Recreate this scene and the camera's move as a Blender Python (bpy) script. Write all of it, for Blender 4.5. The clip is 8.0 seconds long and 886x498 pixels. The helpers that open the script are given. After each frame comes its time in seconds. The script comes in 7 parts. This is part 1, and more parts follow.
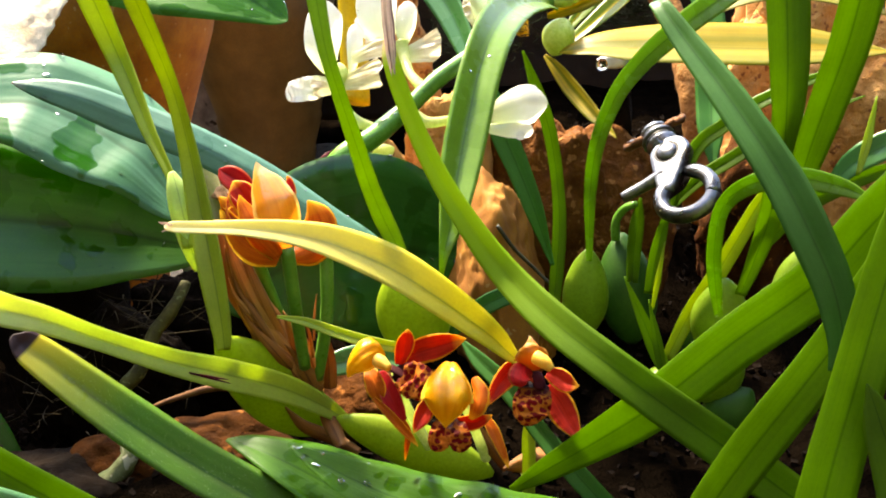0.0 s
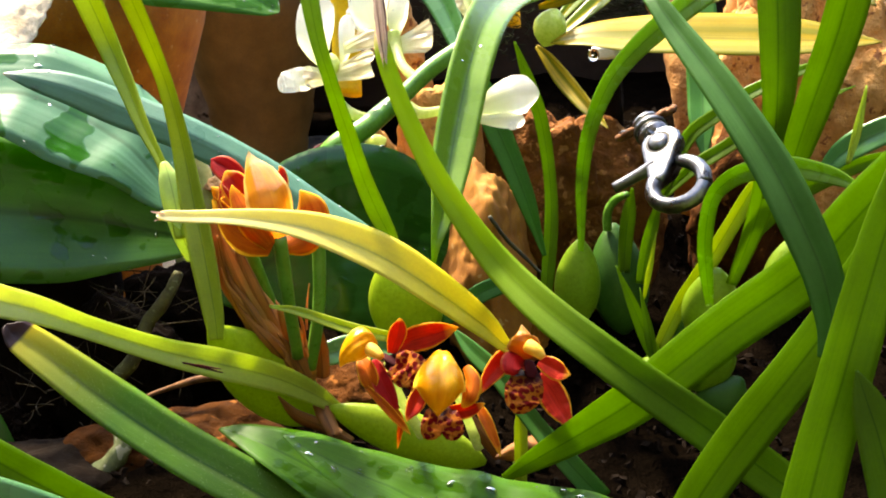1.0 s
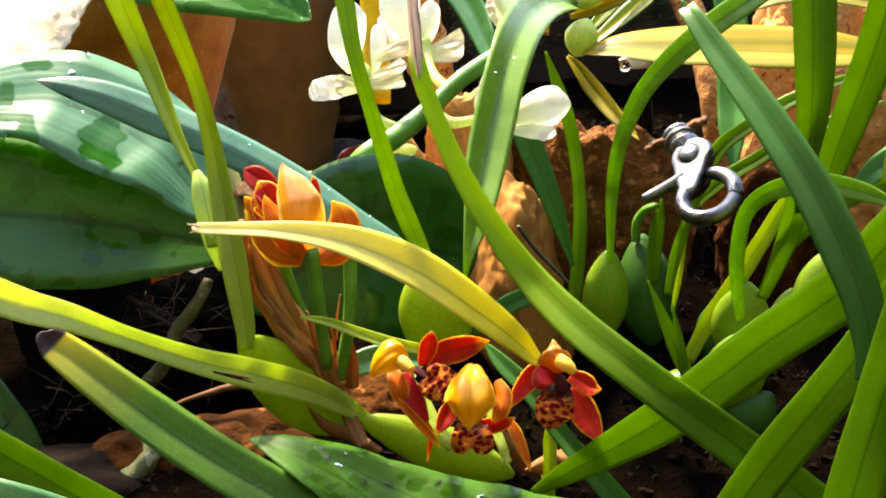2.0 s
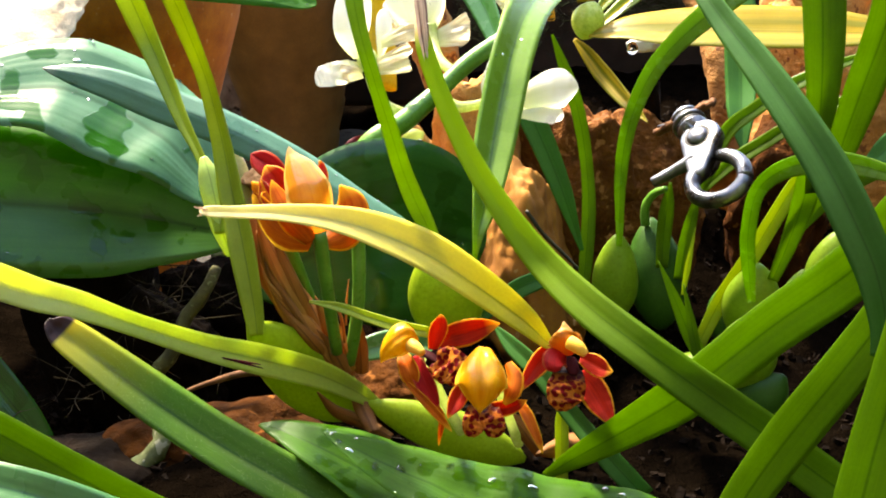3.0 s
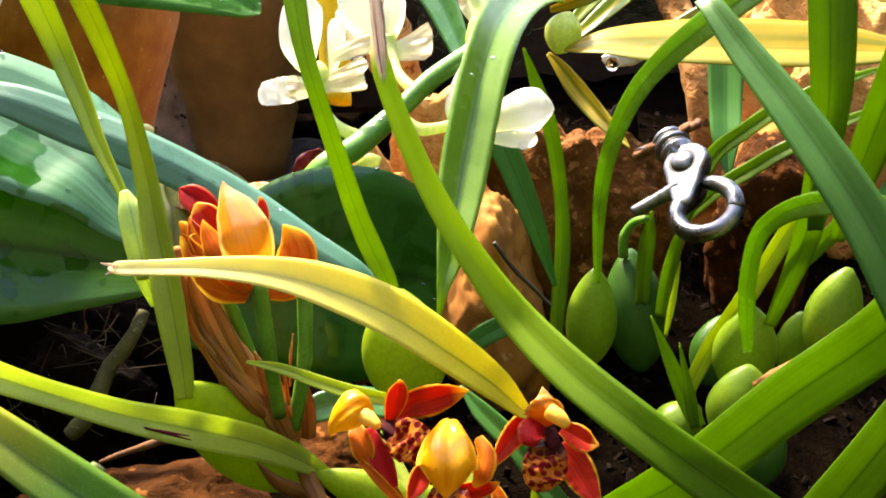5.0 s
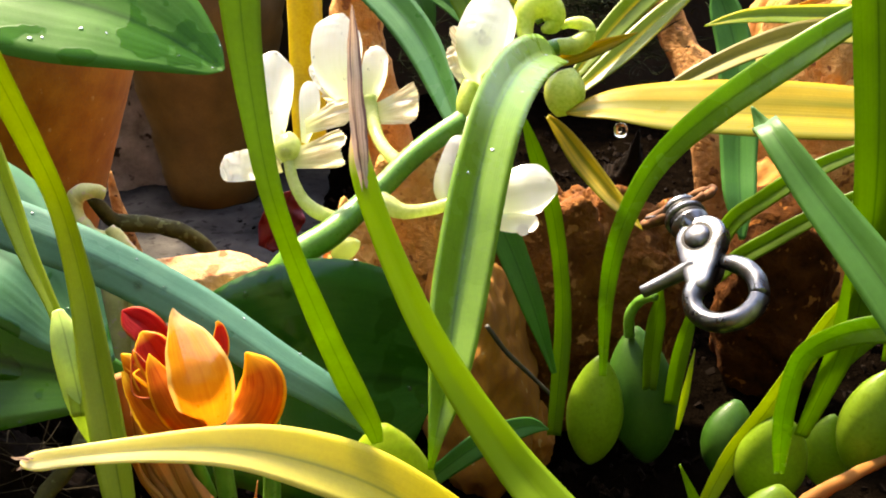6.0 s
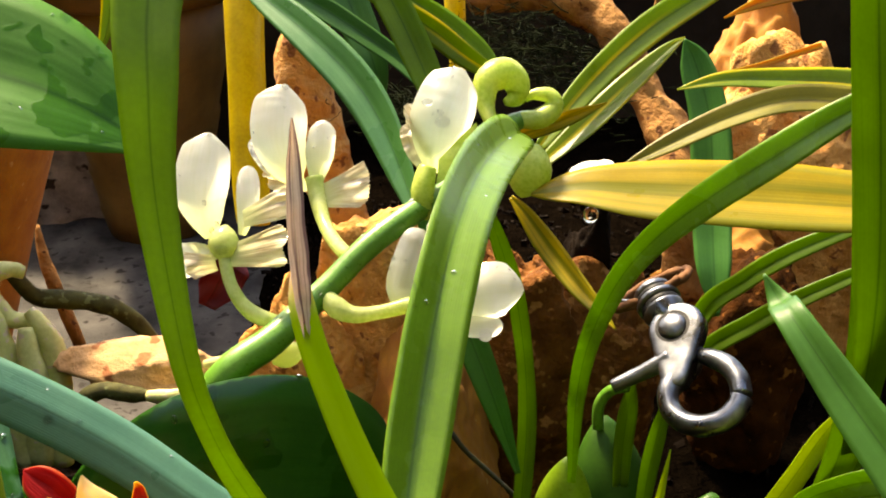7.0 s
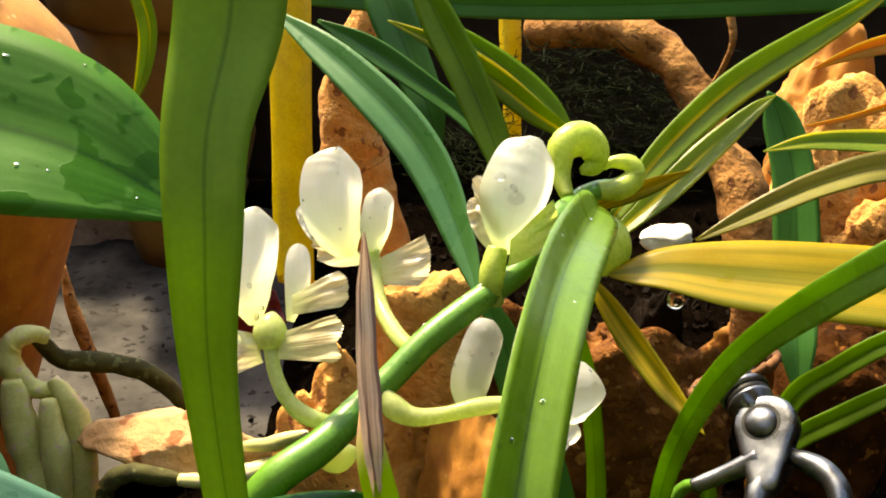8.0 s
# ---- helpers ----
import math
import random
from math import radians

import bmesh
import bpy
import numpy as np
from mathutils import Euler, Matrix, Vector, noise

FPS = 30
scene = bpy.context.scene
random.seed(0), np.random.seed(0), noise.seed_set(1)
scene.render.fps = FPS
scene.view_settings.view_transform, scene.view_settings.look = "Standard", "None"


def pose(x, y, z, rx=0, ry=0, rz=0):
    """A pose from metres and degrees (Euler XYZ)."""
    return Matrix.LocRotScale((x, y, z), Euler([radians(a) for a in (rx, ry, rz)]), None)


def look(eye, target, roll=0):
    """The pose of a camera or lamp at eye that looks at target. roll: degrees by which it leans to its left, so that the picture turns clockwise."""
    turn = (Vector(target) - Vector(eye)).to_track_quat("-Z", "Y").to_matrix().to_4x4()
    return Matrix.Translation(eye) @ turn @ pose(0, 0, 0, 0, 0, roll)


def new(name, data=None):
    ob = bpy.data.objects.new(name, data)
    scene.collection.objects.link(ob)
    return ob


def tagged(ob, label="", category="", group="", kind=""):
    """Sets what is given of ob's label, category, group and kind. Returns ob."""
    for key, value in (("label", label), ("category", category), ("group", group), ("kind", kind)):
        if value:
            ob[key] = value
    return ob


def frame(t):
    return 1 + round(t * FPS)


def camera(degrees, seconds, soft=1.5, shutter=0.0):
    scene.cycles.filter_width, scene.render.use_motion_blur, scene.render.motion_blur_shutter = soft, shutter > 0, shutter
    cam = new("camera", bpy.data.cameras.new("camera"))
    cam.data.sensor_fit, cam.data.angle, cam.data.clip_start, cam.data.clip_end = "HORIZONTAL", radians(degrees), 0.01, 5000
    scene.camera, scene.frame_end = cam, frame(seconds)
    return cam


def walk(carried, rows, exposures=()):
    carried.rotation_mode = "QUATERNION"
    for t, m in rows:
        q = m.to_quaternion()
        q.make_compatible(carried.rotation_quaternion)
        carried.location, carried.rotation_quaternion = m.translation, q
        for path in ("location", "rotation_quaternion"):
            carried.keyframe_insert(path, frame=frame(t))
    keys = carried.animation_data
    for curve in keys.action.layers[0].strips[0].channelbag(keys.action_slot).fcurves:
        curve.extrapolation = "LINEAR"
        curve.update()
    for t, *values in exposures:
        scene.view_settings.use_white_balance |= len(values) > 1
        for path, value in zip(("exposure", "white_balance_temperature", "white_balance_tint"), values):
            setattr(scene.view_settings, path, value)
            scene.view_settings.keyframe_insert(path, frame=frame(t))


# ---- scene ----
cam = camera(42.0, 8.0, soft=1.9)
PATH = [
    (0, (0.04506, 0.0255, 0.31205), (0.02593, 0.94386, -0.08323), -1.61),
    (0.5, (0.04543, 0.02513, 0.31112), (0.0268, 0.94426, -0.08241), -1.77),
    (1, (0.04533, 0.0237, 0.31121), (0.03227, 0.93987, -0.08938), -1.59),
    (1.5, (0.04072, 0.02639, 0.31364), (0.0247, 0.94301, -0.08582), -1.19),
    (1.7, (0.04122, 0.02591, 0.31536), (0.01582, 0.94252, -0.08362), -1.01),
    (2.8, (0.03943, 0.02594, 0.31385), (0.00557, 0.93857, -0.09352), -1.56),
    (3, (0.03998, 0.02674, 0.31096), (0.00449, 0.94014, -0.09454), -2.07),
    (3.5, (0.04385, 0.02725, 0.30867), (-0.01872, 0.93532, -0.10544), -3.60),
    (4, (0.04098, 0.02899, 0.30722), (0.02437, 0.93527, -0.11511), -3.08),
    (4.2, (0.04159, 0.03737, 0.30702), (0.0274, 0.9435, -0.11575), -2.25),
    (5.3, (0.0357, 0.10295, 0.30212), (0.04334, 1.01817, -0.10076), -0.57),
    (5.5, (0.03508, 0.11629, 0.30977), (0.04778, 1.0262, -0.10484), -0.44),
    (5.7, (0.03818, 0.12964, 0.31447), (0.0503, 1.03796, -0.10363), -0.33),
    (6, (0.03415, 0.15032, 0.31625), (0.05632, 1.05842, -0.1019), -0.34),
    (6.5, (0.03488, 0.17839, 0.32925), (0.08093, 1.08495, -0.09031), -0.28),
    (7, (0.03498, 0.20037, 0.33095), (0.09879, 1.10546, -0.08945), 0.65),
    (7.5, (0.03092, 0.21579, 0.33942), (0.09315, 1.12284, -0.07699), 1.50),
    (8, (0.0238, 0.24818, 0.33813), (0.06717, 1.1542, -0.08288), 1.40),
]
walk(cam, [(t, look(eye, target, roll)) for t, eye, target, roll in PATH], [(0, 2.68, 6850, 10), (3.4, 2.72, 6800, 10), (4, 2.84, 6750, 11), (5.5, 2.78, 7000, 14), (6, 2.57, 7300, 13), (7, 2.16, 7900, 9), (8, 1.98, 7950, 6)])

# ---- light ----
SUN_ELEV, SUN_AZ = 52.0, -30.0      # degrees; azimuth from +y towards +x
world = bpy.data.worlds.new("sky")
scene.world = world
world.use_nodes = True
sky = world.node_tree.nodes.new("ShaderNodeTexSky")
sky.sky_type, sky.sun_disc = "NISHITA", False
sky.air_density, sky.dust_density, sky.ozone_density = 1.0, 2.5, 0.8      # slightly hazy sky
sky.sun_elevation, sky.sun_rotation = radians(SUN_ELEV), radians(SUN_AZ)
backg = world.node_tree.nodes["Background"]
backg.inputs["Strength"].default_value = 0.15
world.node_tree.links.new(sky.outputs["Color"], backg.inputs["Color"])
sun = new("sun", bpy.data.lights.new("sun", "SUN"))
sun.data.energy, sun.data.angle, sun.data.color = 3.4, radians(5.0), (1.0, 0.88, 0.68)
sun_way = Vector((math.sin(radians(SUN_AZ)) * math.cos(radians(SUN_ELEV)), math.cos(radians(SUN_AZ)) * math.cos(radians(SUN_ELEV)), math.sin(radians(SUN_ELEV))))
sun.matrix_basis = look(sun_way * 5, (0, 0, 0))

# ---- materials ----
def nodes_of(name):
    m = bpy.data.materials.new(name)
    m.use_nodes = True
    nt = m.node_tree
    return m, nt, nt.nodes["Principled BSDF"]


def ramp(nt, source, stops):
    r = nt.nodes.new("ShaderNodeValToRGB")
    while len(r.color_ramp.elements) < len(stops):
        r.color_ramp.elements.new(0.5)
    for e, (at, c) in zip(r.color_ramp.elements, stops):
        e.position, e.color = at, (*c, 1)
    nt.links.new(source, r.inputs[0])
    return r.outputs[0]


def mixed(nt, kind, fac, a, b):
    m = nt.nodes.new("ShaderNodeMix")
    m.data_type, m.blend_type = "RGBA", kind
    for socket, v in ((m.inputs[0], fac), (m.inputs[6], a), (m.inputs[7], b)):
        if isinstance(v, bpy.types.NodeSocket):
            nt.links.new(v, socket)
        elif isinstance(v, tuple):
            socket.default_value = (*v, 1)
        else:
            socket.default_value = v
    return m.outputs[2]


def noisy(nt, scale, detail=4.0, coords="Object", rough=0.55, stretch=None):
    tc = nt.nodes.new("ShaderNodeTexCoord")
    n = nt.nodes.new("ShaderNodeTexNoise")
    n.inputs["Scale"].default_value, n.inputs["Detail"].default_value, n.inputs["Roughness"].default_value = scale, detail, rough
    src = tc.outputs[coords]
    if stretch:
        mp = nt.nodes.new("ShaderNodeMapping")
        mp.inputs["Scale"].default_value = stretch
        nt.links.new(src, mp.inputs[0])
        src = mp.outputs[0]
    nt.links.new(src, n.inputs["Vector"])
    return n.outputs["Fac"]


def bumped(nt, height, strength, distance, normal=None):
    b = nt.nodes.new("ShaderNodeBump")
    b.inputs["Strength"].default_value, b.inputs["Distance"].default_value = strength, distance
    nt.links.new(height, b.inputs["Height"])
    if normal:
        nt.links.new(normal, b.inputs["Normal"])
    return b.outputs["Normal"]


def see_through(nt, bsdf, colour, amount, normal=None):
    """Mix in light that comes through the thin tissue."""
    tr = nt.nodes.new("ShaderNodeBsdfTranslucent")
    nt.links.new(colour, tr.inputs["Color"])
    if normal:
        nt.links.new(normal, tr.inputs["Normal"])
    mx = nt.nodes.new("ShaderNodeMixShader")
    mx.inputs[0].default_value = amount
    nt.links.new(bsdf.outputs[0], mx.inputs[1])
    nt.links.new(tr.outputs[0], mx.inputs[2])
    nt.links.new(mx.outputs[0], nt.nodes["Material Output"].inputs[0])


def leaf_mat(name, dark, light, edge=None, glow=0.55, rough=0.4, veins=26.0, wet=False, streak=None, through_col=None, spec=0.28, streak_at=(0.42, 0.56), dust=None, film_col=(0.66, 0.72, 0.4), patch_size=62.0):
    """Leaf: UV u runs across (0..1), v along from base (0) to tip (1)."""
    m, nt, b = nodes_of(name)
    tc = nt.nodes.new("ShaderNodeTexCoord")
    sep = nt.nodes.new("ShaderNodeSeparateXYZ")
    nt.links.new(tc.outputs["UV"], sep.inputs[0])
    big = noisy(nt, 60.0, 3.0)
    fine = noisy(nt, 900.0, 3.0)
    grain = noisy(nt, 1.0, 3.0, "UV", stretch=(veins * 1.6, 3.0, 1.0))
    soft = [tuple(a + (b - a) * f for a, b in zip(dark, light)) for f in (0.34, 0.7)]
    col = ramp(nt, grain, [(0.3, soft[0]), (0.72, soft[1])])
    col = mixed(nt, "OVERLAY", 0.35, col, ramp(nt, big, [(0.3, (0.35,) * 3), (0.7, (0.65,) * 3)]))
    col = mixed(nt, "OVERLAY", 0.12, col, ramp(nt, fine, [(0.3, (0.3,) * 3), (0.7, (0.7,) * 3)]))
    oi = nt.nodes.new("ShaderNodeObjectInfo")
    hsv = nt.nodes.new("ShaderNodeHueSaturation")
    vr = nt.nodes.new("ShaderNodeMapRange")
    vr.inputs[3].default_value, vr.inputs[4].default_value = 0.86, 1.14
    nt.links.new(oi.outputs["Random"], vr.inputs[0])
    nt.links.new(vr.outputs[0], hsv.inputs["Value"])
    nt.links.new(col, hsv.inputs["Color"])
    col = hsv.outputs[0]
    # paler midrib line
    off = nt.nodes.new("ShaderNodeMath")
    off.operation = "SUBTRACT"
    nt.links.new(sep.outputs[0], off.inputs[0])
    off.inputs[1].default_value = 0.5
    ab = nt.nodes.new("ShaderNodeMath")
    ab.operation = "ABSOLUTE"
    nt.links.new(off.outputs[0], ab.inputs[0])
    mid = ramp(nt, ab.outputs[0], [(0.0, (1,) * 3), (0.035, (0,) * 3)])
    col = mixed(nt, "MIX", mid, col, mixed(nt, "MULTIPLY", 1.0, col, (0.55, 0.62, 0.5)))
    rim = ramp(nt, ab.outputs[0], [(0.455, (0,) * 3), (0.5, (1,) * 3)])
    col = mixed(nt, "MIX", mixed(nt, "MULTIPLY", 1.0, rim, (0.5, 0.5, 0.5)), col, light)
    if streak:
        st = noisy(nt, 1.0, 2.0, "UV", stretch=(3.6, 0.8, 1.0))
        col = mixed(nt, "MIX", ramp(nt, st, [(streak_at[0], (0,) * 3), (streak_at[1], (0.9,) * 3)]), col, streak)
    if dust:
        mote = noisy(nt, dust[0], 1.0)
        col = mixed(nt, "MIX", ramp(nt, mote, [(dust[1], (0,) * 3), (dust[1] + 0.03, (1,) * 3)]), col, dust[2])
    if edge:
        tipf = ramp(nt, sep.outputs[1], [(edge[0], (0,) * 3), (edge[1], (1,) * 3)])
        col = mixed(nt, "MIX", tipf, col, edge[2])
        if len(edge) > 3:
            col = mixed(nt, "MIX", ramp(nt, sep.outputs[1], [(edge[3], (0,) * 3), (edge[4], (1,) * 3)]), col, edge[5])
    nt.links.new(col, b.inputs["Base Color"])
    wv = nt.nodes.new("ShaderNodeMath")
    wv.operation = "SINE"
    mu = nt.nodes.new("ShaderNodeMath")
    mu.operation = "MULTIPLY"
    mu.inputs[1].default_value = veins * 6.283
    nt.links.new(sep.outputs[0], mu.inputs[0])
    nt.links.new(mu.outputs[0], wv.inputs[0])
    nrm = bumped(nt, wv.outputs[0], 0.05, 0.0003)
    nrm = bumped(nt, grain, 0.15, 0.0005, nrm)
    if wet:
        patch = noisy(nt, patch_size, 2.5, rough=0.5)
        film = ramp(nt, patch, [(0.56, (0,) * 3), (0.585, (1,) * 3)])
        rr = ramp(nt, patch, [(0.56, (rough,) * 3), (0.585, (0.13,) * 3)])
        nt.links.new(rr, b.inputs["Roughness"])
        nrm = bumped(nt, film, 0.18, 0.0005, nrm)
        nt.links.new(mixed(nt, "MIX", film, col, mixed(nt, "MULTIPLY", 1.0, col, film_col)), b.inputs["Base Color"])
    else:
        nt.links.new(ramp(nt, big, [(0.3, (rough - 0.08,) * 3), (0.7, (rough + 0.1,) * 3)]), b.inputs["Roughness"])
    nt.links.new(nrm, b.inputs["Normal"])
    b.inputs["Specular IOR Level"].default_value = spec
    if glow:
        tcol = mixed(nt, "MULTIPLY", 1.0, col, through_col or (2.75, 2.45, 0.22))
        see_through(nt, b, tcol, glow)
    return m


def plain_mat(name, dark, light, rough=0.6, scale=120.0, bump=0.3, dist=0.001, glow=0.0, metal=0.0, spots=None, coat=0.0, fine=700.0, spec=0.5):
    m, nt, b = nodes_of(name)
    big, sm = noisy(nt, scale, 5.0), noisy(nt, fine, 4.0)
    col = ramp(nt, big, [(0.3, dark), (0.7, light)])
    col = mixed(nt, "OVERLAY", 0.3, col, ramp(nt, sm, [(0.25, (0.25,) * 3), (0.75, (0.75,) * 3)]))
    if spots:
        sp = noisy(nt, spots[0], 2.0)
        col = mixed(nt, "MIX", ramp(nt, sp, [(spots[1], (0,) * 3), (spots[1] + 0.04, (1,) * 3)]), col, spots[2])
    nt.links.new(col, b.inputs["Base Color"])
    nt.links.new(ramp(nt, sm, [(0.3, (max(0.03, rough - 0.1),) * 3), (0.7, (min(1, rough + 0.1),) * 3)]), b.inputs["Roughness"])
    b.inputs["Specular IOR Level"].default_value = spec
    b.inputs["Metallic"].default_value, b.inputs["Coat Weight"].default_value = metal, coat
    nrm = bumped(nt, big, bump, dist)
    nrm = bumped(nt, sm, bump * 0.7, dist * 0.3, nrm)
    nt.links.new(nrm, b.inputs["Normal"])
    if glow:
        see_through(nt, b, col, glow)
    return m


GREEN = leaf_mat("strap_leaf_green", (0.052, 0.118, 0.003), (0.1, 0.188, 0.008), through_col=(3.1, 2.45, 0.3), spec=0.22, rough=0.36)
OLIVE = leaf_mat("leaf_olive_mottled", (0.15, 0.14, 0.006), (0.25, 0.23, 0.012), glow=0.25, rough=0.45, spec=0.3, streak=(0.06, 0.04, 0.008), streak_at=(0.5, 0.66), through_col=(1.6, 1.4, 0.2))
TAWNY = leaf_mat("leaf_turned_tawny", (0.4, 0.19, 0.03), (0.6, 0.34, 0.06), glow=0.5, rough=0.5, streak=(0.45, 0.42, 0.03), streak_at=(0.48, 0.6), through_col=(1.5, 1.2, 0.4))
LIME = leaf_mat("young_leaf_lime", (0.2, 0.29, 0.016), (0.29, 0.38, 0.03), glow=0.42, through_col=(2.1, 1.85, 0.3), spec=0.32, rough=0.36)
FADED = leaf_mat("strap_leaf_faded_lime", (0.32, 0.42, 0.05), (0.42, 0.52, 0.1), edge=(0.55, 0.95, (0.6, 0.62, 0.32)), glow=0.52, through_col=(1.75, 1.65, 0.45), spec=0.4, rough=0.34)
DEEP = leaf_mat("leaf_deep_green", (0.025, 0.1, 0.018), (0.05, 0.16, 0.028), glow=0.2, rough=0.36, spec=0.2)
# leaf green with shade put into its colour
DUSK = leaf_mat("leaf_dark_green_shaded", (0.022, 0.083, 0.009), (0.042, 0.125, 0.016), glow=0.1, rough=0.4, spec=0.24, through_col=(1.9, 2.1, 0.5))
YSTEM = plain_mat("stem_yellow", (0.5, 0.38, 0.008), (0.72, 0.56, 0.02), rough=0.4, scale=60.0, bump=0.1, glow=0.5, spec=0.3)
ACROSS = leaf_mat("leaf_bluish_torn_tip", (0.036, 0.13, 0.078), (0.066, 0.19, 0.115), glow=0.12, rough=0.34, spec=0.5, through_col=(1.4, 1.8, 1.0), edge=(0.86, 0.97, (0.34, 0.4, 0.34), 0.97, 0.985, (0.6, 0.42, 0.44)))
BLUE = leaf_mat("leaf_bluish_green", (0.035, 0.14, 0.028), (0.07, 0.205, 0.052), glow=0.16, rough=0.3, spec=0.55, through_col=(1.6, 1.9, 0.6))
BROAD = leaf_mat("broad_leaf_wet", (0.034, 0.12, 0.055), (0.066, 0.18, 0.09), glow=0.16, rough=0.34, wet=True, veins=14, spec=0.36, film_col=(0.28, 0.55, 0.07), patch_size=48.0, through_col=(1.6, 2.2, 0.4))
UNDER = leaf_mat("broad_leaf_lower_wet", (0.032, 0.13, 0.012), (0.066, 0.195, 0.026), glow=0.34, rough=0.32, wet=True, veins=14, spec=0.4, film_col=(0.5, 0.62, 0.25))
GLOSSY = leaf_mat("young_leaf_glossy", (0.125, 0.25, 0.014), (0.195, 0.35, 0.028), glow=0.42, through_col=(1.9, 1.75, 0.4), spec=0.5, rough=0.26)
HAZY = leaf_mat("broad_leaf_pale_wet", (0.028, 0.12, 0.008), (0.048, 0.16, 0.016), glow=0.25, rough=0.5, wet=True, veins=14, spec=0.15)
# broad-leaf green darkened in colour for leaves sitting in shade
SHADY = leaf_mat("broad_leaf_shade_dark", (0.01, 0.06, 0.005), (0.024, 0.095, 0.01), glow=0.13, rough=0.24, veins=14, spec=0.35, wet=True)
YELLOW = leaf_mat("leaf_turned_yellow", (0.48, 0.43, 0.016), (0.6, 0.55, 0.04), edge=(0.3, 0.93, (0.8, 0.73, 0.4), 0.94, 0.99, (0.84, 0.76, 0.64)), glow=0.42, through_col=(1.35, 1.35, 0.14), spec=0.22)
VARIEG = leaf_mat("leaf_yellow_green_stripes", (0.3, 0.21, 0.004), (0.43, 0.32, 0.008), glow=0.4, streak=(0.15, 0.155, 0.005), streak_at=(0.43, 0.56), through_col=(1.3, 1.25, 0.04), spec=0.2, rough=0.34)
MARGIN = leaf_mat("leaf_green_yellow_margin", (0.1, 0.175, 0.008), (0.17, 0.25, 0.014), glow=0.45, streak=(0.5, 0.42, 0.015), streak_at=(0.52, 0.62), through_col=(2.2, 2.0, 0.2), spec=0.3, rough=0.34)
NEAR = leaf_mat("strap_leaf_smooth", (0.115, 0.215, 0.016), (0.15, 0.26, 0.024), veins=4.0, glow=0.42, through_col=(2.5, 2.1, 0.5), spec=0.25, rough=0.45)
DRYTIP = leaf_mat("strap_leaf_dry_tip", (0.056, 0.125, 0.003), (0.1, 0.185, 0.008), edge=(0.42, 0.62, (0.23, 0.36, 0.018), 0.84, 0.9, (0.5, 0.4, 0.33)), through_col=(2.4, 2.0, 0.4), spec=0.1, rough=0.5)
BURNT = leaf_mat("strap_leaf_burnt_tip", (0.05, 0.14, 0.006), (0.095, 0.21, 0.016), edge=(0.55, 0.76, (0.34, 0.34, 0.03), 0.77, 0.785, (0.035, 0.018, 0.018)), streak=(0.16, 0.26, 0.06), streak_at=(0.5, 0.7), dust=(2300.0, 0.7, (0.3, 0.42, 0.24)), spec=0.4, rough=0.34)
DRY = leaf_mat("dry_leaf_tip", (0.42, 0.3, 0.22), (0.7, 0.58, 0.46), glow=0.35, rough=0.7, veins=5, streak=(0.11, 0.055, 0.06), streak_at=(0.47, 0.56), through_col=(1.1, 0.95, 0.85))
SHEATH = leaf_mat("sheath_pale_green", (0.32, 0.44, 0.12), (0.42, 0.54, 0.18), glow=0.3)
BULB = plain_mat("pseudobulb_green", (0.13, 0.235, 0.009), (0.21, 0.335, 0.018), rough=0.36, scale=45.0, bump=0.08, glow=0.4, spec=0.4)
# front bulbs: colour brightened to make up for light they don't get
BULB_L = plain_mat("pseudobulb_lit_green", (0.22, 0.32, 0.01), (0.31, 0.43, 0.02), rough=0.36, scale=45.0, bump=0.08, glow=0.45, spec=0.3)
# bulbs further back: colour darkened for the shade around them
BULB_D = plain_mat("pseudobulb_shade_dark", (0.014, 0.06, 0.004), (0.034, 0.1, 0.007), rough=0.45, scale=60.0, bump=0.15, glow=0.1, spec=0.25)
STEM = plain_mat("stem_green", (0.06, 0.19, 0.014), (0.12, 0.28, 0.03), rough=0.35, scale=90.0, bump=0.12, glow=0.1)
CLAY = plain_mat("terracotta_clay", (0.25, 0.085, 0.006), (0.4, 0.17, 0.014), rough=0.85, scale=70.0, bump=0.35, dist=0.0015, spots=(160.0, 0.68, (0.44, 0.25, 0.08)))
# CLAY_L is the lit clay; CLAY_M and CLAY_D carry shade in their colour
CLAY_L = plain_mat("clay_lit_pale", (0.5, 0.2, 0.032), (0.66, 0.34, 0.095), rough=0.9, scale=75.0, bump=1.0, dist=0.006, spots=(120.0, 0.62, (0.26, 0.09, 0.02)), fine=420.0)
CLAY_M = plain_mat("clay_part_shade_brown", (0.085, 0.027, 0.004), (0.18, 0.064, 0.01), rough=0.85, scale=80.0, bump=1.0, dist=0.006, spec=0.15, spots=(130.0, 0.6, (0.3, 0.13, 0.035)), fine=420.0)
CLAY_D = plain_mat("clay_shade_dark", (0.02, 0.0065, 0.001), (0.065, 0.021, 0.0026), rough=0.9, scale=80.0, bump=0.9, dist=0.004, spec=0.06, spots=(150.0, 0.64, (0.17, 0.065, 0.014)))
BRICK = plain_mat("clay_bar_tan", (0.46, 0.23, 0.09), (0.64, 0.38, 0.18), rough=0.9, scale=60.0, bump=0.8, dist=0.003, spots=(90.0, 0.62, (0.3, 0.1, 0.03)))
PEBBLE = plain_mat("white_pebble", (0.6, 0.56, 0.5), (0.8, 0.78, 0.72), rough=0.8, scale=200.0)
# sunlit patch by the pot, its brightness put into a pale colour
SUN_PATCH = plain_mat("sunlit_patch_pale", (0.62, 0.48, 0.3), (0.8, 0.7, 0.54), rough=0.9, scale=60.0, bump=0.6, dist=0.002)
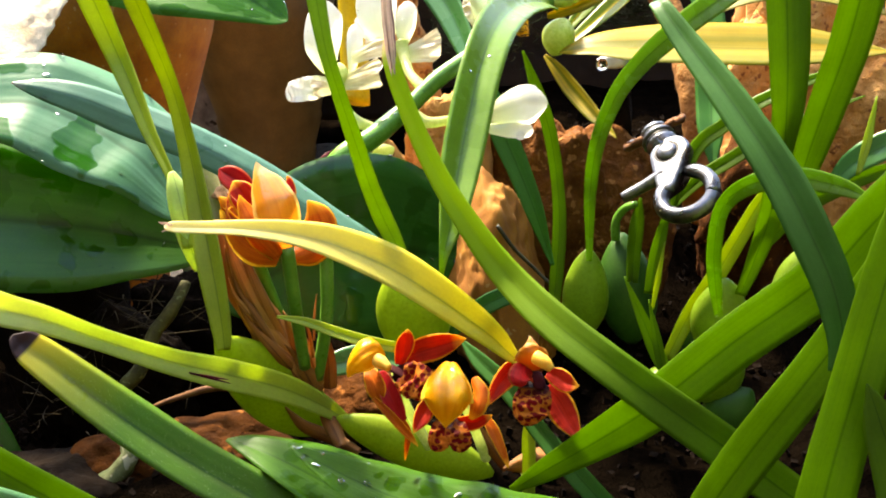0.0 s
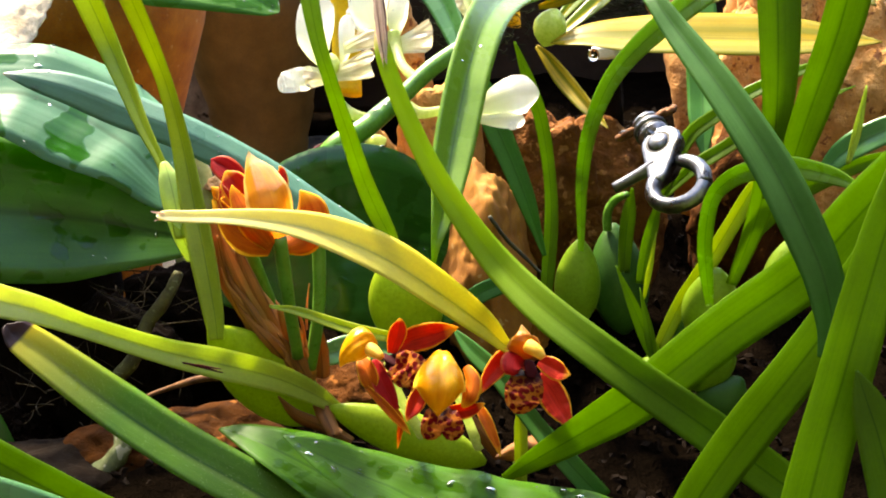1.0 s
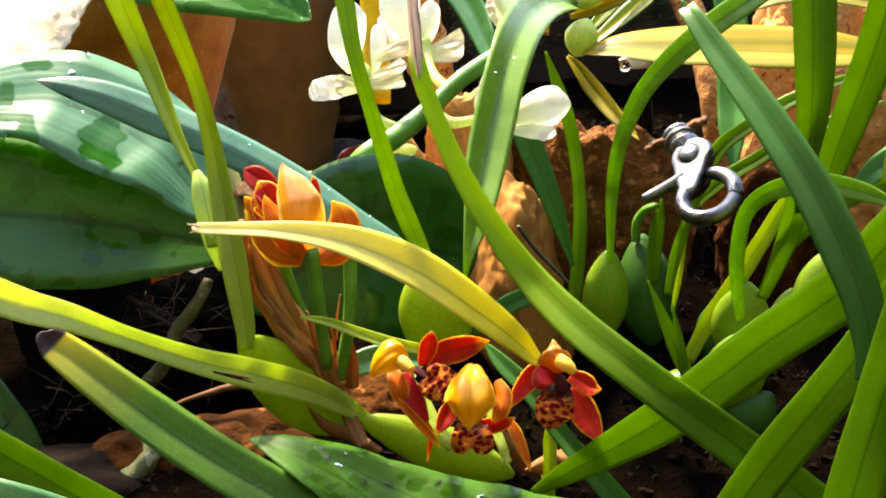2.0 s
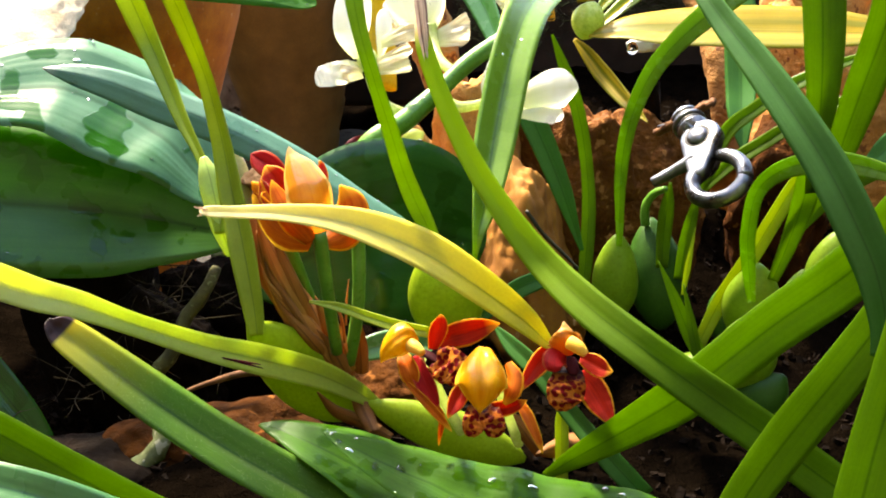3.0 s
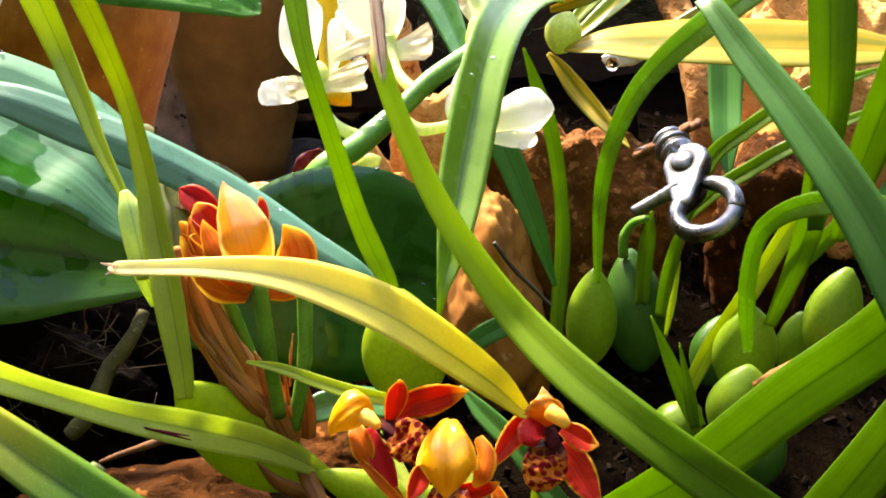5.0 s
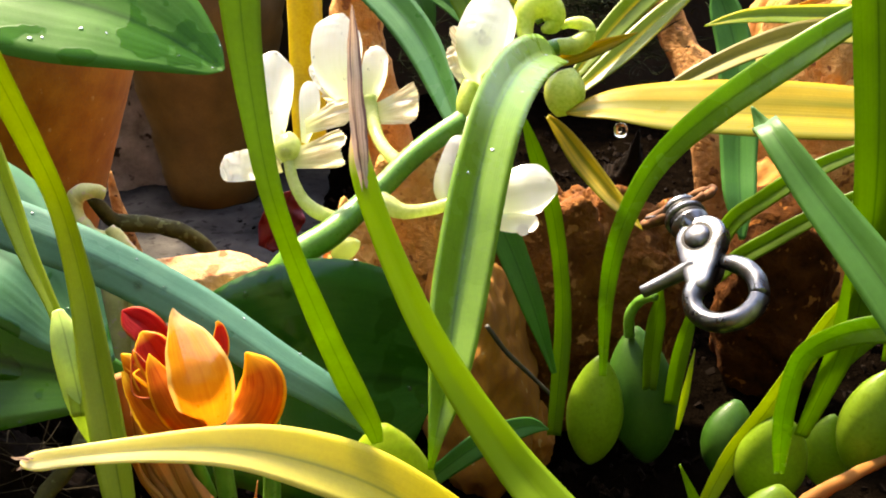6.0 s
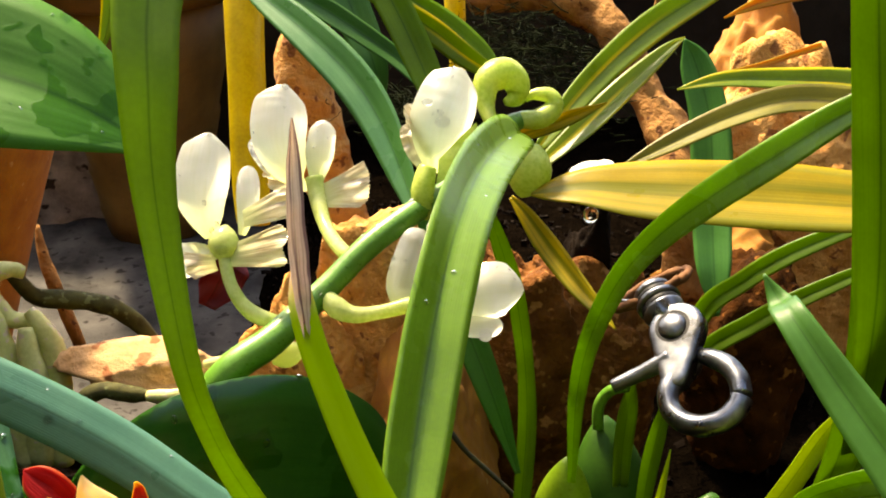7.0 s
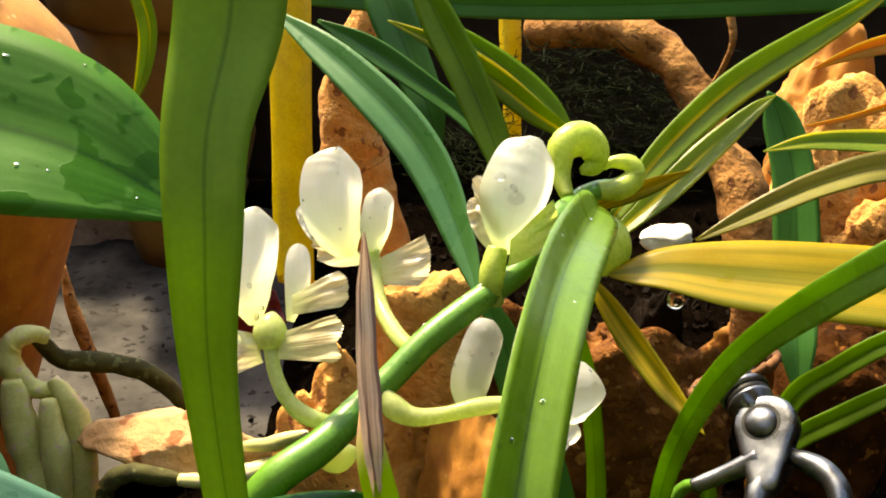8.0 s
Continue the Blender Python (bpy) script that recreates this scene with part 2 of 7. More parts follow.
LICHEN = plain_mat("root_grey_green", (0.07, 0.085, 0.035), (0.17, 0.19, 0.09), rough=0.85, scale=160.0, bump=0.8, dist=0.001, spots=(240.0, 0.6, (0.28, 0.28, 0.2)), spec=0.15)
MOSSROOT = plain_mat("root_dark_mossy", (0.03, 0.028, 0.008), (0.085, 0.08, 0.022), rough=0.8, scale=140.0, bump=0.8, dist=0.001, spots=(260.0, 0.62, (0.12, 0.13, 0.05)), spec=0.2)
# deep shade of the bedding is put into this near-black soil colour
SOIL = plain_mat("shade_dark_bark_soil", (0.0013, 0.0009, 0.0006), (0.0042, 0.0028, 0.0017), rough=0.95, scale=60.0, bump=1.0, dist=0.012, spec=0.0)

def petal_mat(name, dark, light, edge=None, glow=0.4, rough=0.32, tip=None, spots=None, relief=0.35, base=None, vein_bump=1.0, spec=0.5, shine=0.0, gloss=0.07):
    """Petal with a paler margin, from UV across and along."""
    m, nt, b = nodes_of(name)
    tc = nt.nodes.new("ShaderNodeTexCoord")
    sep = nt.nodes.new("ShaderNodeSeparateXYZ")
    nt.links.new(tc.outputs["UV"], sep.inputs[0])
    vein = noisy(nt, 1.0, 3.0, "UV", stretch=(14.0, 2.0, 1.0))
    blot = noisy(nt, 160.0, 3.0)
    col = ramp(nt, vein, [(0.3, dark), (0.7, light)])
    col = mixed(nt, "OVERLAY", 0.4, col, ramp(nt, blot, [(0.3, (0.3,) * 3), (0.7, (0.7,) * 3)]))
    if spots:
        vo = nt.nodes.new("ShaderNodeTexVoronoi")
        vo.inputs["Scale"].default_value = spots[0]
        nt.links.new(tc.outputs["Object"], vo.inputs["Vector"])
        col = mixed(nt, "MIX", ramp(nt, vo.outputs["Distance"], [(spots[1], (1,) * 3), (spots[1] + 0.1, (0,) * 3)]), col, spots[2])
        col = mixed(nt, "MIX", ramp(nt, sep.outputs[1], [(0.12, (1,) * 3), (0.32, (0,) * 3)]), col, (0.035, 0.006, 0.008))
    if edge:
        off = nt.nodes.new("ShaderNodeMath")
        off.operation = "SUBTRACT"
        nt.links.new(sep.outputs[0], off.inputs[0])
        off.inputs[1].default_value = 0.5
        ab = nt.nodes.new("ShaderNodeMath")
        ab.operation = "ABSOLUTE"
        nt.links.new(off.outputs[0], ab.inputs[0])
        wob = nt.nodes.new("ShaderNodeMath")
        wob.operation = "MULTIPLY_ADD"
        nt.links.new(blot, wob.inputs[0])
        wob.inputs[1].default_value = 0.1
        nt.links.new(ab.outputs[0], wob.inputs[2])
        col = mixed(nt, "MIX", ramp(nt, wob.outputs[0], [(0.465, (0,) * 3), (0.5, (1,) * 3)]), col, edge)
    if base:
        col = mixed(nt, "MIX", ramp(nt, sep.outputs[1], [(0.05, (1,) * 3), (0.55, (0,) * 3)]), col, base)
    if tip:
        col = mixed(nt, "MIX", ramp(nt, sep.outputs[1], [(0.74, (0,) * 3), (0.92, (1,) * 3)]), col, tip)
    nt.links.new(col, b.inputs["Base Color"])
    nt.links.new(ramp(nt, blot, [(0.3, (rough,) * 3), (0.7, (rough + 0.15,) * 3)]), b.inputs["Roughness"])
    nt.links.new(bumped(nt, vein, relief * vein_bump, 0.0008, bumped(nt, blot, relief * 0.55, 0.0008)), b.inputs["Normal"])
    b.inputs["Specular IOR Level"].default_value = spec
    see_through(nt, b, col, glow)
    if shine:
        out = nt.nodes["Material Output"].inputs[0]
        body = out.links[0].from_socket
        gl = nt.nodes.new("ShaderNodeBsdfGlossy")
        gl.inputs["Roughness"].default_value = shine
        mx = nt.nodes.new("ShaderNodeMixShader")
        mx.inputs[0].default_value = gloss
        nt.links.new(body, mx.inputs[1])
        nt.links.new(gl.outputs[0], mx.inputs[2])
        nt.links.new(mx.outputs[0], out)
    return m


AMBER = (0.9, 0.46, 0.025)
RED = petal_mat("petal_red", (0.42, 0.008, 0.003), (0.62, 0.03, 0.006), edge=AMBER, tip=(0.9, 0.5, 0.03), rough=0.42, spec=0.25, glow=0.5)

GOLD = petal_mat("petal_golden", (0.7, 0.235, 0.006), (0.8, 0.33, 0.012), edge=(0.86, 0.56, 0.12), rough=0.25, glow=0.42, tip=(0.86, 0.58, 0.2), base=(0.62, 0.14, 0.007), shine=0.1, gloss=0.06)
FLAME = petal_mat("petal_flame_orange", (0.46, 0.075, 0.003), (0.68, 0.19, 0.007), edge=(0.86, 0.46, 0.02), tip=(0.88, 0.52, 0.03), rough=0.38, glow=0.5, spec=0.15)
HOOD = petal_mat("petal_wet_yellow_hood", (0.72, 0.3, 0.004), (0.8, 0.4, 0.008), edge=(0.88, 0.58, 0.05), rough=0.16, glow=0.4, relief=2.6, vein_bump=0.1, spec=0.3)
CRIMSON = petal_mat("petal_crimson", (0.34, 0.003, 0.008), (0.52, 0.012, 0.012), edge=(0.6, 0.1, 0.03), rough=0.4, spec=0.25, glow=0.5)
LIP = petal_mat("lip_spotted", (0.56, 0.13, 0.012), (0.72, 0.27, 0.025), glow=0.45, rough=0.45, spec=0.15, spots=(520.0, 0.49, (0.2, 0.003, 0.004)))
THROAT = plain_mat("throat_maroon", (0.025, 0.003, 0.005), (0.06, 0.006, 0.008), rough=0.85, spec=0.1)
CREAM = plain_mat("column_cream", (0.8, 0.5, 0.05), (0.86, 0.6, 0.12), rough=0.35, glow=0.3)
WHITE = petal_mat("petal_white", (0.86, 0.88, 0.74), (0.92, 0.93, 0.84), glow=0.7, rough=0.28, relief=0.3, base=(0.72, 0.79, 0.32), shine=0.2)
IVORY = petal_mat("petal_ivory_ruffled", (0.5, 0.41, 0.22), (0.78, 0.7, 0.48), glow=0.6, rough=0.3, relief=0.4, base=(0.7, 0.72, 0.34), shine=0.16)
PALE = plain_mat("pedicel_pale_green", (0.55, 0.65, 0.2), (0.75, 0.8, 0.4), rough=0.25, glow=0.6, bump=0.1)
BUDGREEN = plain_mat("flower_bud_green", (0.42, 0.56, 0.07), (0.62, 0.7, 0.18), rough=0.3, glow=0.4, bump=0.15)
BRACT = leaf_mat("bract_papery_brown", (0.17, 0.062, 0.012), (0.38, 0.165, 0.036), glow=0.3, rough=0.6, streak=(0.085, 0.03, 0.009), streak_at=(0.52, 0.64), through_col=(1.3, 0.95, 0.5))
PAPER = leaf_mat("bract_papery_tan", (0.34, 0.15, 0.036), (0.56, 0.3, 0.085), glow=0.38, rough=0.6, streak=(0.17, 0.065, 0.016), streak_at=(0.5, 0.62), through_col=(1.3, 0.95, 0.5))
STEEL = plain_mat("worn_steel", (0.11, 0.115, 0.13), (0.22, 0.23, 0.255), rough=0.33, scale=200.0, bump=0.03, dist=0.0004, metal=1.0, fine=110.0)
DARKM = plain_mat("dark_metal_band", (0.006, 0.006, 0.007), (0.02, 0.02, 0.022), rough=0.5, scale=300.0, bump=0.1, spec=0.2)
ROOT = plain_mat("aerial_root_greenish", (0.5, 0.5, 0.16), (0.7, 0.67, 0.3), rough=0.65, scale=110.0, bump=0.5, dist=0.001, spots=(220.0, 0.6, (0.64, 0.52, 0.36)))
ROOT_D = plain_mat("root_dark_brown", (0.014, 0.012, 0.006), (0.06, 0.052, 0.025), rough=0.7, scale=140.0, bump=0.6, dist=0.001)
RUST = plain_mat("rusty_wire", (0.07, 0.026, 0.008), (0.2, 0.085, 0.03), rough=0.8, scale=160.0, bump=0.6, dist=0.0008, spec=0.3)
STONE = plain_mat("grey_stone_speckled", (0.012, 0.011, 0.01), (0.085, 0.078, 0.07), rough=0.9, scale=22.0, bump=0.5, dist=0.003, spots=(110.0, 0.6, (0.02, 0.017, 0.014)), spec=0.15)
DARKPOT = plain_mat("dark_brown_pot", (0.08, 0.046, 0.008), (0.165, 0.1, 0.024), rough=0.55, scale=30.0, bump=0.3, spec=0.35)
WOOD = plain_mat("tan_wood", (0.17, 0.068, 0.014), (0.38, 0.185, 0.055), rough=0.85, scale=80.0, bump=1.0, dist=0.005, spots=(140.0, 0.63, (0.1, 0.035, 0.009)), fine=420.0, spec=0.2)
MAROON = leaf_mat("leaf_dried_maroon", (0.09, 0.012, 0.02), (0.16, 0.025, 0.04), glow=0.3, rough=0.6, through_col=(1.4, 0.6, 0.7))
LOW = leaf_mat("broad_leaf_low_wet", (0.03, 0.098, 0.003), (0.055, 0.15, 0.008), glow=0.3, rough=0.4, wet=True, veins=14, spec=0.18, patch_size=90.0)
MOSS = plain_mat("dark_moss", (0.002, 0.004, 0.0008), (0.009, 0.014, 0.003), rough=0.9, scale=200.0, spec=0.05)
FIBRE = plain_mat("dry_root_fibre", (0.01, 0.008, 0.005), (0.045, 0.036, 0.022), rough=0.9, spec=0.05, scale=200.0)
# chips and clumps: bedding shade put into their near-black colour
BARK = plain_mat("bark_shade_dark", (0.003, 0.0017, 0.001), (0.008, 0.0045, 0.0024), rough=0.9, scale=80.0, bump=0.8, dist=0.003, spec=0.05)
# added walls: dark ones hold back fill, plaster behind the camera tempers it
WALLM = plain_mat("added_wall_dark", (0.012, 0.009, 0.007), (0.035, 0.028, 0.022), rough=0.95, scale=9.0, bump=0.6, dist=0.01, fine=90.0, spec=0.1)
PLASTER = plain_mat("added_wall_plaster", (0.085, 0.085, 0.055), (0.14, 0.14, 0.095), rough=0.95, scale=9.0, bump=0.4, dist=0.006, fine=90.0, spec=0.1)
SPECK = plain_mat("mottled_pale_stone", (0.07, 0.06, 0.05), (0.3, 0.28, 0.26), rough=0.9, scale=38.0, bump=0.5, dist=0.003, spots=(55.0, 0.6, (0.02, 0.016, 0.014)), spec=0.2)
GRAVEL = plain_mat("pale_gravel", (0.22, 0.17, 0.11), (0.5, 0.42, 0.31), rough=0.9, scale=160.0, bump=1.0, dist=0.006)
WATER, _nt, _b = nodes_of("water")
_b.inputs["Transmission Weight"].default_value, _b.inputs["IOR"].default_value, _b.inputs["Roughness"].default_value = 1.0, 1.33, 0.0

# ---- builders ----
def part(name, bm, material, parent=None, label="", smooth=True):
    me = bpy.data.meshes.new(name)
    bmesh.ops.recalc_face_normals(bm, faces=bm.faces)
    bm.to_mesh(me)
    bm.free()
    for p in me.polygons:
        p.use_smooth = smooth
    for mt in material if isinstance(material, (list, tuple)) else [material]:
        me.materials.append(mt)
    ob = new(name, me)
    if parent:
        ob.parent = parent
    if label:
        tagged(ob, label)
    return ob


def thing(name, at, label, category, group="", kind=""):
    ob = new(name)
    ob.empty_display_size = 0.01
    tagged(ob, label, category, group, kind)
    return ob


def spline(pts, per=6):
    """Smooth run through the points: values of any length, per steps a span."""
    pts = [Vector(p) if len(p) <= 4 else p for p in pts]
    n, out = len(pts), []
    for i in range(n - 1):
        a, b, c, d = pts[max(i - 1, 0)], pts[i], pts[i + 1], pts[min(i + 2, n - 1)]
        for k in range(per):
            s = k / per
            out.append(0.5 * (2 * b + (c - a) * s + (2 * a - 5 * b + 4 * c - d) * s * s + (3 * b - a - 3 * c + d) * s ** 3))
    out.append(pts[-1].copy())
    return out


def frill(i, u, seed):
    """Uneven ruffle that grows towards the margin."""
    return (math.sin(i * 1.9 + seed + 3 * u) + 0.8 * math.sin(i * 3.1 + seed * 2.3 - u)) * 0.6 * abs(u) ** 3


def blade_mesh(pts, s0, s1, fold=0.16, thick=0.0007, per=6, round_tip=False, wave=0.0, ripple=0.0, across=8, seed=1, two=0, lobes=0.0, thin=False, plump=1.0):
    """A leaf blade: pts are (x, y, z, width) from base to tip; s0, s1 the way across it at both ends."""
    rows = spline(pts, per)
    s0, s1 = Vector(s0), Vector(s1)
    bm = bmesh.new()
    uv = bm.loops.layers.uv.new("UVMap")
    top, low = [], []
    m = len(rows)
    for i, r in enumerate(rows):
        c = r.xyz
        t = (rows[min(i + 1, m - 1)].xyz - rows[max(i - 1, 0)].xyz).normalized()
        s = s0.lerp(s1, i / (m - 1))
        s = (s - t * s.dot(t)).normalized()
        nn = s.cross(t)
        w = r.w
        if round_tip and i > 0.5 * (m - 1):
            k = i / (m - 1)
            w = rows[int(0.5 * (m - 1))].w * math.sqrt(max(0.0, 1 - ((k - 0.5) / 0.5) ** 2.3))
        w = max(w * plump, 0.0003)
        a, b = [], []
        for j in range(across + 1):
            u = j / across * 2 - 1
            crease = math.exp(-(u / 0.11) ** 2) * 0.06
            lift = fold * (abs(u) ** (1.3 if fold > 0 else 2.0)) * w * 0.5 - crease * w * 0.5 * (fold > 0)
            lift += lobes * w * 0.5 * math.sin(math.pi * abs(u)) + frill(i, u, seed) * ripple * max(r.w, 0.002)
            lift += wave * w * noise.noise((i * 0.33, u * 1.2, seed * 7.7))
            side = u * w * 0.5 * (1 + 0.012 * noise.noise((i * 0.13, u * 2, seed * 3.1)))
            p = c + s * side + nn * lift
            if thin:
                a.append(bm.verts.new(p))
                continue
            h = thick * (1 - 0.75 * abs(u) ** 3)
            a.append(bm.verts.new(p + nn * h * 0.5))
            b.append(bm.verts.new(p - nn * h * 0.5))
        top.append(a), low.append(b)

    def quad(vs, uvs, back=0):
        f = bm.faces.new(vs)
        f.material_index = back
        for lp, q in zip(f.loops, uvs):
            lp[uv].uv = q
    for i in range(m - 1):
        v0, v1 = i / (m - 1), (i + 1) / (m - 1)
        for j in range(across):
            u0, u1 = j / across, (j + 1) / across
            q = ((u0, v0), (u1, v0), (u1, v1), (u0, v1))
            quad((top[i][j], top[i][j + 1], top[i + 1][j + 1], top[i + 1][j]), q)
            if thin:
                continue
            quad((low[i][j + 1], low[i][j], low[i + 1][j], low[i + 1][j + 1]), (q[1], q[0], q[3], q[2]), two)
        for j, u in () if thin else ((0, 0.0), (across, 1.0)):
            quad((top[i][j], top[i + 1][j], low[i + 1][j], low[i][j]), ((u, v0), (u, v1), (u, v1), (u, v0)))
    for i, v in () if thin else ((0, 0.0), (m - 1, 1.0)):
        for j in range(across):
            u0, u1 = j / across, (j + 1) / across
            quad((top[i][j], top[i][j + 1], low[i][j + 1], low[i][j]), ((u0, v), (u1, v), (u1, v), (u0, v)))
    return bm


def fan(parent, mat, base, c1, c2, name="lip", ribs=15, bulge=0.16, fringe=0.025, seed=1, label=""):
    """A ruffled, ribbed lip lobe that spreads from its base to a fringed margin between two corners."""
    base, c1, c2 = Vector(base), Vector(c1), Vector(c2)
    d1, d2 = c1 - base, c2 - base
    face = d1.cross(d2).normalized()
    if face.y > 0:
        face = -face
    size = (d1.length + d2.length) / 2
    nr, ns = 12, ribs * 4
    bm = bmesh.new()
    uv = bm.loops.layers.uv.new("UVMap")
    grid = []
    for i in range(nr + 1):
        r = i / nr
        row = []
        for j in range(ns + 1):
            f = j / ns
            d = d1.lerp(d2, f)
            d = d.normalized() * (d1.length * (1 - f) + d2.length * f) * (1 + 0.1 * math.sin(math.pi * f))
            comb = math.sin(f * ribs * 2 * math.pi)
            reach = 0.08 + 0.92 * r + fringe * r ** 4 * (0.6 * comb + noise.noise((f * 7, seed * 3.1, 0)))
            lift = bulge * size * math.sin(math.pi * f) * r * (1.1 - r * 0.5) + 0.0045 * size * comb * r + 0.3 * size * r * r * noise.noise((f * 4.0, r * 1.5, seed * 5.3))
            row.append(bm.verts.new(base + (d2 - d1) * (f - 0.5) * 0.45 * (1 - r) + d * reach + face * lift))
        grid.append(row)
    for i in range(nr):
        for j in range(ns):
            f = bm.faces.new((grid[i][j], grid[i][j + 1], grid[i + 1][j + 1], grid[i + 1][j]))
            for lp, q in zip(f.loops, ((j / ns, i / nr), ((j + 1) / ns, i / nr), ((j + 1) / ns, (i + 1) / nr), (j / ns, (i + 1) / nr))):
                lp[uv].uv = q
    return part(name, bm, mat, parent, label)


LEAF_NO = [0]


def blade(parent, mat, pts, s0, s1, label="", name="leaf", **kw):
    LEAF_NO[0] += 1
    return part(name, blade_mesh(pts, s0, s1, seed=LEAF_NO[0], two=int(isinstance(mat, tuple)), **kw), mat, parent, label)


def tube_mesh(pts, sides=10, per=5, lump=0.0, bm=None, flat=1.0, seed=1):
    """A round stalk along (x, y, z, thickness)."""
    rows = spline(pts, per)
    bm = bm or bmesh.new()
    ref = Vector((0.31, 0.2, 0.93))
    rings, m = [], len(rows)
    for i, r in enumerate(rows):
        t = (rows[min(i + 1, m - 1)].xyz - rows[max(i - 1, 0)].xyz).normalized()
        s = t.cross(ref).normalized()
        q = s.cross(t)
        ring = []
        for k in range(sides):
            a = 2 * math.pi * k / sides
            w = max(r.w, 0.0002) * 0.5 * (1 + lump * noise.noise((i * 0.5, math.cos(a) * 1.4 + seed, math.sin(a) * 1.4)))
            ring.append(bm.verts.new(r.xyz + (s * math.cos(a) + q * math.sin(a) * flat) * w))
        rings.append(ring)
    for a, b in zip(rings[:-1], rings[1:]):
        for k in range(sides):
            bm.faces.new((a[k], a[(k + 1) % sides], b[(k + 1) % sides], b[k]))
    bm.faces.new(rings[0][::-1]), bm.faces.new(rings[-1])
    return bm


def tube(parent, mat, pts, label="", name="stem", **kw):
    return part(name, tube_mesh(pts, **kw), mat, parent, label)


def bulb(parent, mat, base, tip, wide, deep=0.7, label="", name="pseudobulb", fat=0.47, seed=1, ridge=0.015):
    """A pseudobulb from base to tip: an egg with soft ridges that narrows to a neck."""
    base, tip = Vector(base), Vector(tip)
    axis = tip - base
    t = axis.normalized()
    s = t.cross(Vector((0, -1, 0.35))).normalized()
    q = s.cross(t)
    bm = bmesh.new()
    rings, m, sides = [], 22, 24
    for i in range(m + 1):
        f = i / m
        r = math.sin(math.pi * f ** (math.log(0.5) / math.log(fat))) ** 0.62
        r = max(r, 0.12)
        ring = []
        for k in range(sides):
            a = 2 * math.pi * k / sides
            rr = r * wide * 0.5 * (1 + ridge * math.cos(7 * a + seed) * min(1, 2 * (1 - f)) + 0.05 * noise.noise((math.cos(a) + seed, math.sin(a), f * 2)))
            ring.append(bm.verts.new(base + axis * f + (s * math.cos(a) + q * math.sin(a) * deep) * rr))
        rings.append(ring)
    for a, b in zip(rings[:-1], rings[1:]):
        for k in range(sides):
            bm.faces.new((a[k], a[(k + 1) % sides], b[(k + 1) % sides], b[k]))
    bm.faces.new(rings[0][::-1]), bm.faces.new(rings[-1])
    return part(name, bm, mat, parent, label)


def rock_mesh(at, size, seed, rough=0.25, detail=4, turn=0.0, freq=1.6):
    """A broken chunk: a lumpy ball squashed to size (x, y, z)."""
    bm = bmesh.new()
    bmesh.ops.create_icosphere(bm, subdivisions=detail, radius=1.0)
    rnd = random.Random(seed * 11)
    cuts = [(Vector((rnd.uniform(-1, 1), rnd.uniform(-1, 1), rnd.uniform(-0.5, 1))).normalized(), rnd.uniform(0.62, 0.86)) for _ in range(11)]
    for v in bm.verts:
        c = v.co.normalized()
        flat = min([1.05] + [d / c.dot(n) for n, d in cuts if c.dot(n) > 0.2])
        big = noise.noise(c * freq + Vector((seed * 5.1, 0, 0)))
        cell = noise.cell(c * 2.2 + Vector((seed * 3.3, 1, 0)))
        mean = (size[0] + size[1] + size[2]) / 3
        fine = noise.fractal(Vector((c.x * size[0], c.y * size[1], c.z * size[2])) * (6 / mean) + Vector((0, seed * 2.7, 0)), 1.0, 2.0, 4)
        box = max(abs(c.x), abs(c.y), abs(c.z))
        r = flat * (0.86 + 0.12 / max(box, 0.58)) * (1 + 0.55 * rough * big + 0.06 * rough * cell + 0.3 * rough * fine)
        v.co = Vector((c.x * size[0] * 1.18, c.y * size[1] * 1.18, c.z * size[2])) * r * 0.5
    bmesh.ops.rotate(bm, verts=bm.verts, cent=(0, 0, 0), matrix=Matrix.Rotation(turn, 3, "Z"))
    bmesh.ops.translate(bm, verts=bm.verts, vec=at)
    return bm


def rock(name, mat, at, size, seed, label, category="stone", **kw):
    return tagged(part(name, rock_mesh(at, size, seed, **kw), mat), label, category)


def lathe_mesh(at, profile, sides=48, wobble=0.0):
    """Turned shape round a vertical axis at the place; profile rows are (radius, height)."""
    bm = bmesh.new()
    rings = []
    for r, h in profile:
        rings.append([bm.verts.new((at[0] + r * (1 + wobble * noise.noise((math.cos(2 * math.pi * k / sides), math.sin(2 * math.pi * k / sides), h * 20))) * math.cos(2 * math.pi * k / sides),
                                    at[1] + r * math.sin(2 * math.pi * k / sides), at[2] + h)) for k in range(sides)])
    for a, b in zip(rings[:-1], rings[1:]):
        for k in range(sides):
            bm.faces.new((a[k], a[(k + 1) % sides], b[(k + 1) % sides], b[k]))
    bm.faces.new(rings[0][::-1]), bm.faces.new(rings[-1])
    return bm


def drop(parent, at, size, hang=1.0, name="water_drop"):
    bm = bmesh.new()
    bmesh.ops.create_uvsphere(bm, u_segments=14, v_segments=10, radius=size * 0.5)
    for v in bm.verts:
        v.co.z *= hang
        v.co += Vector(at)
    return part(name, bm, WATER, parent)


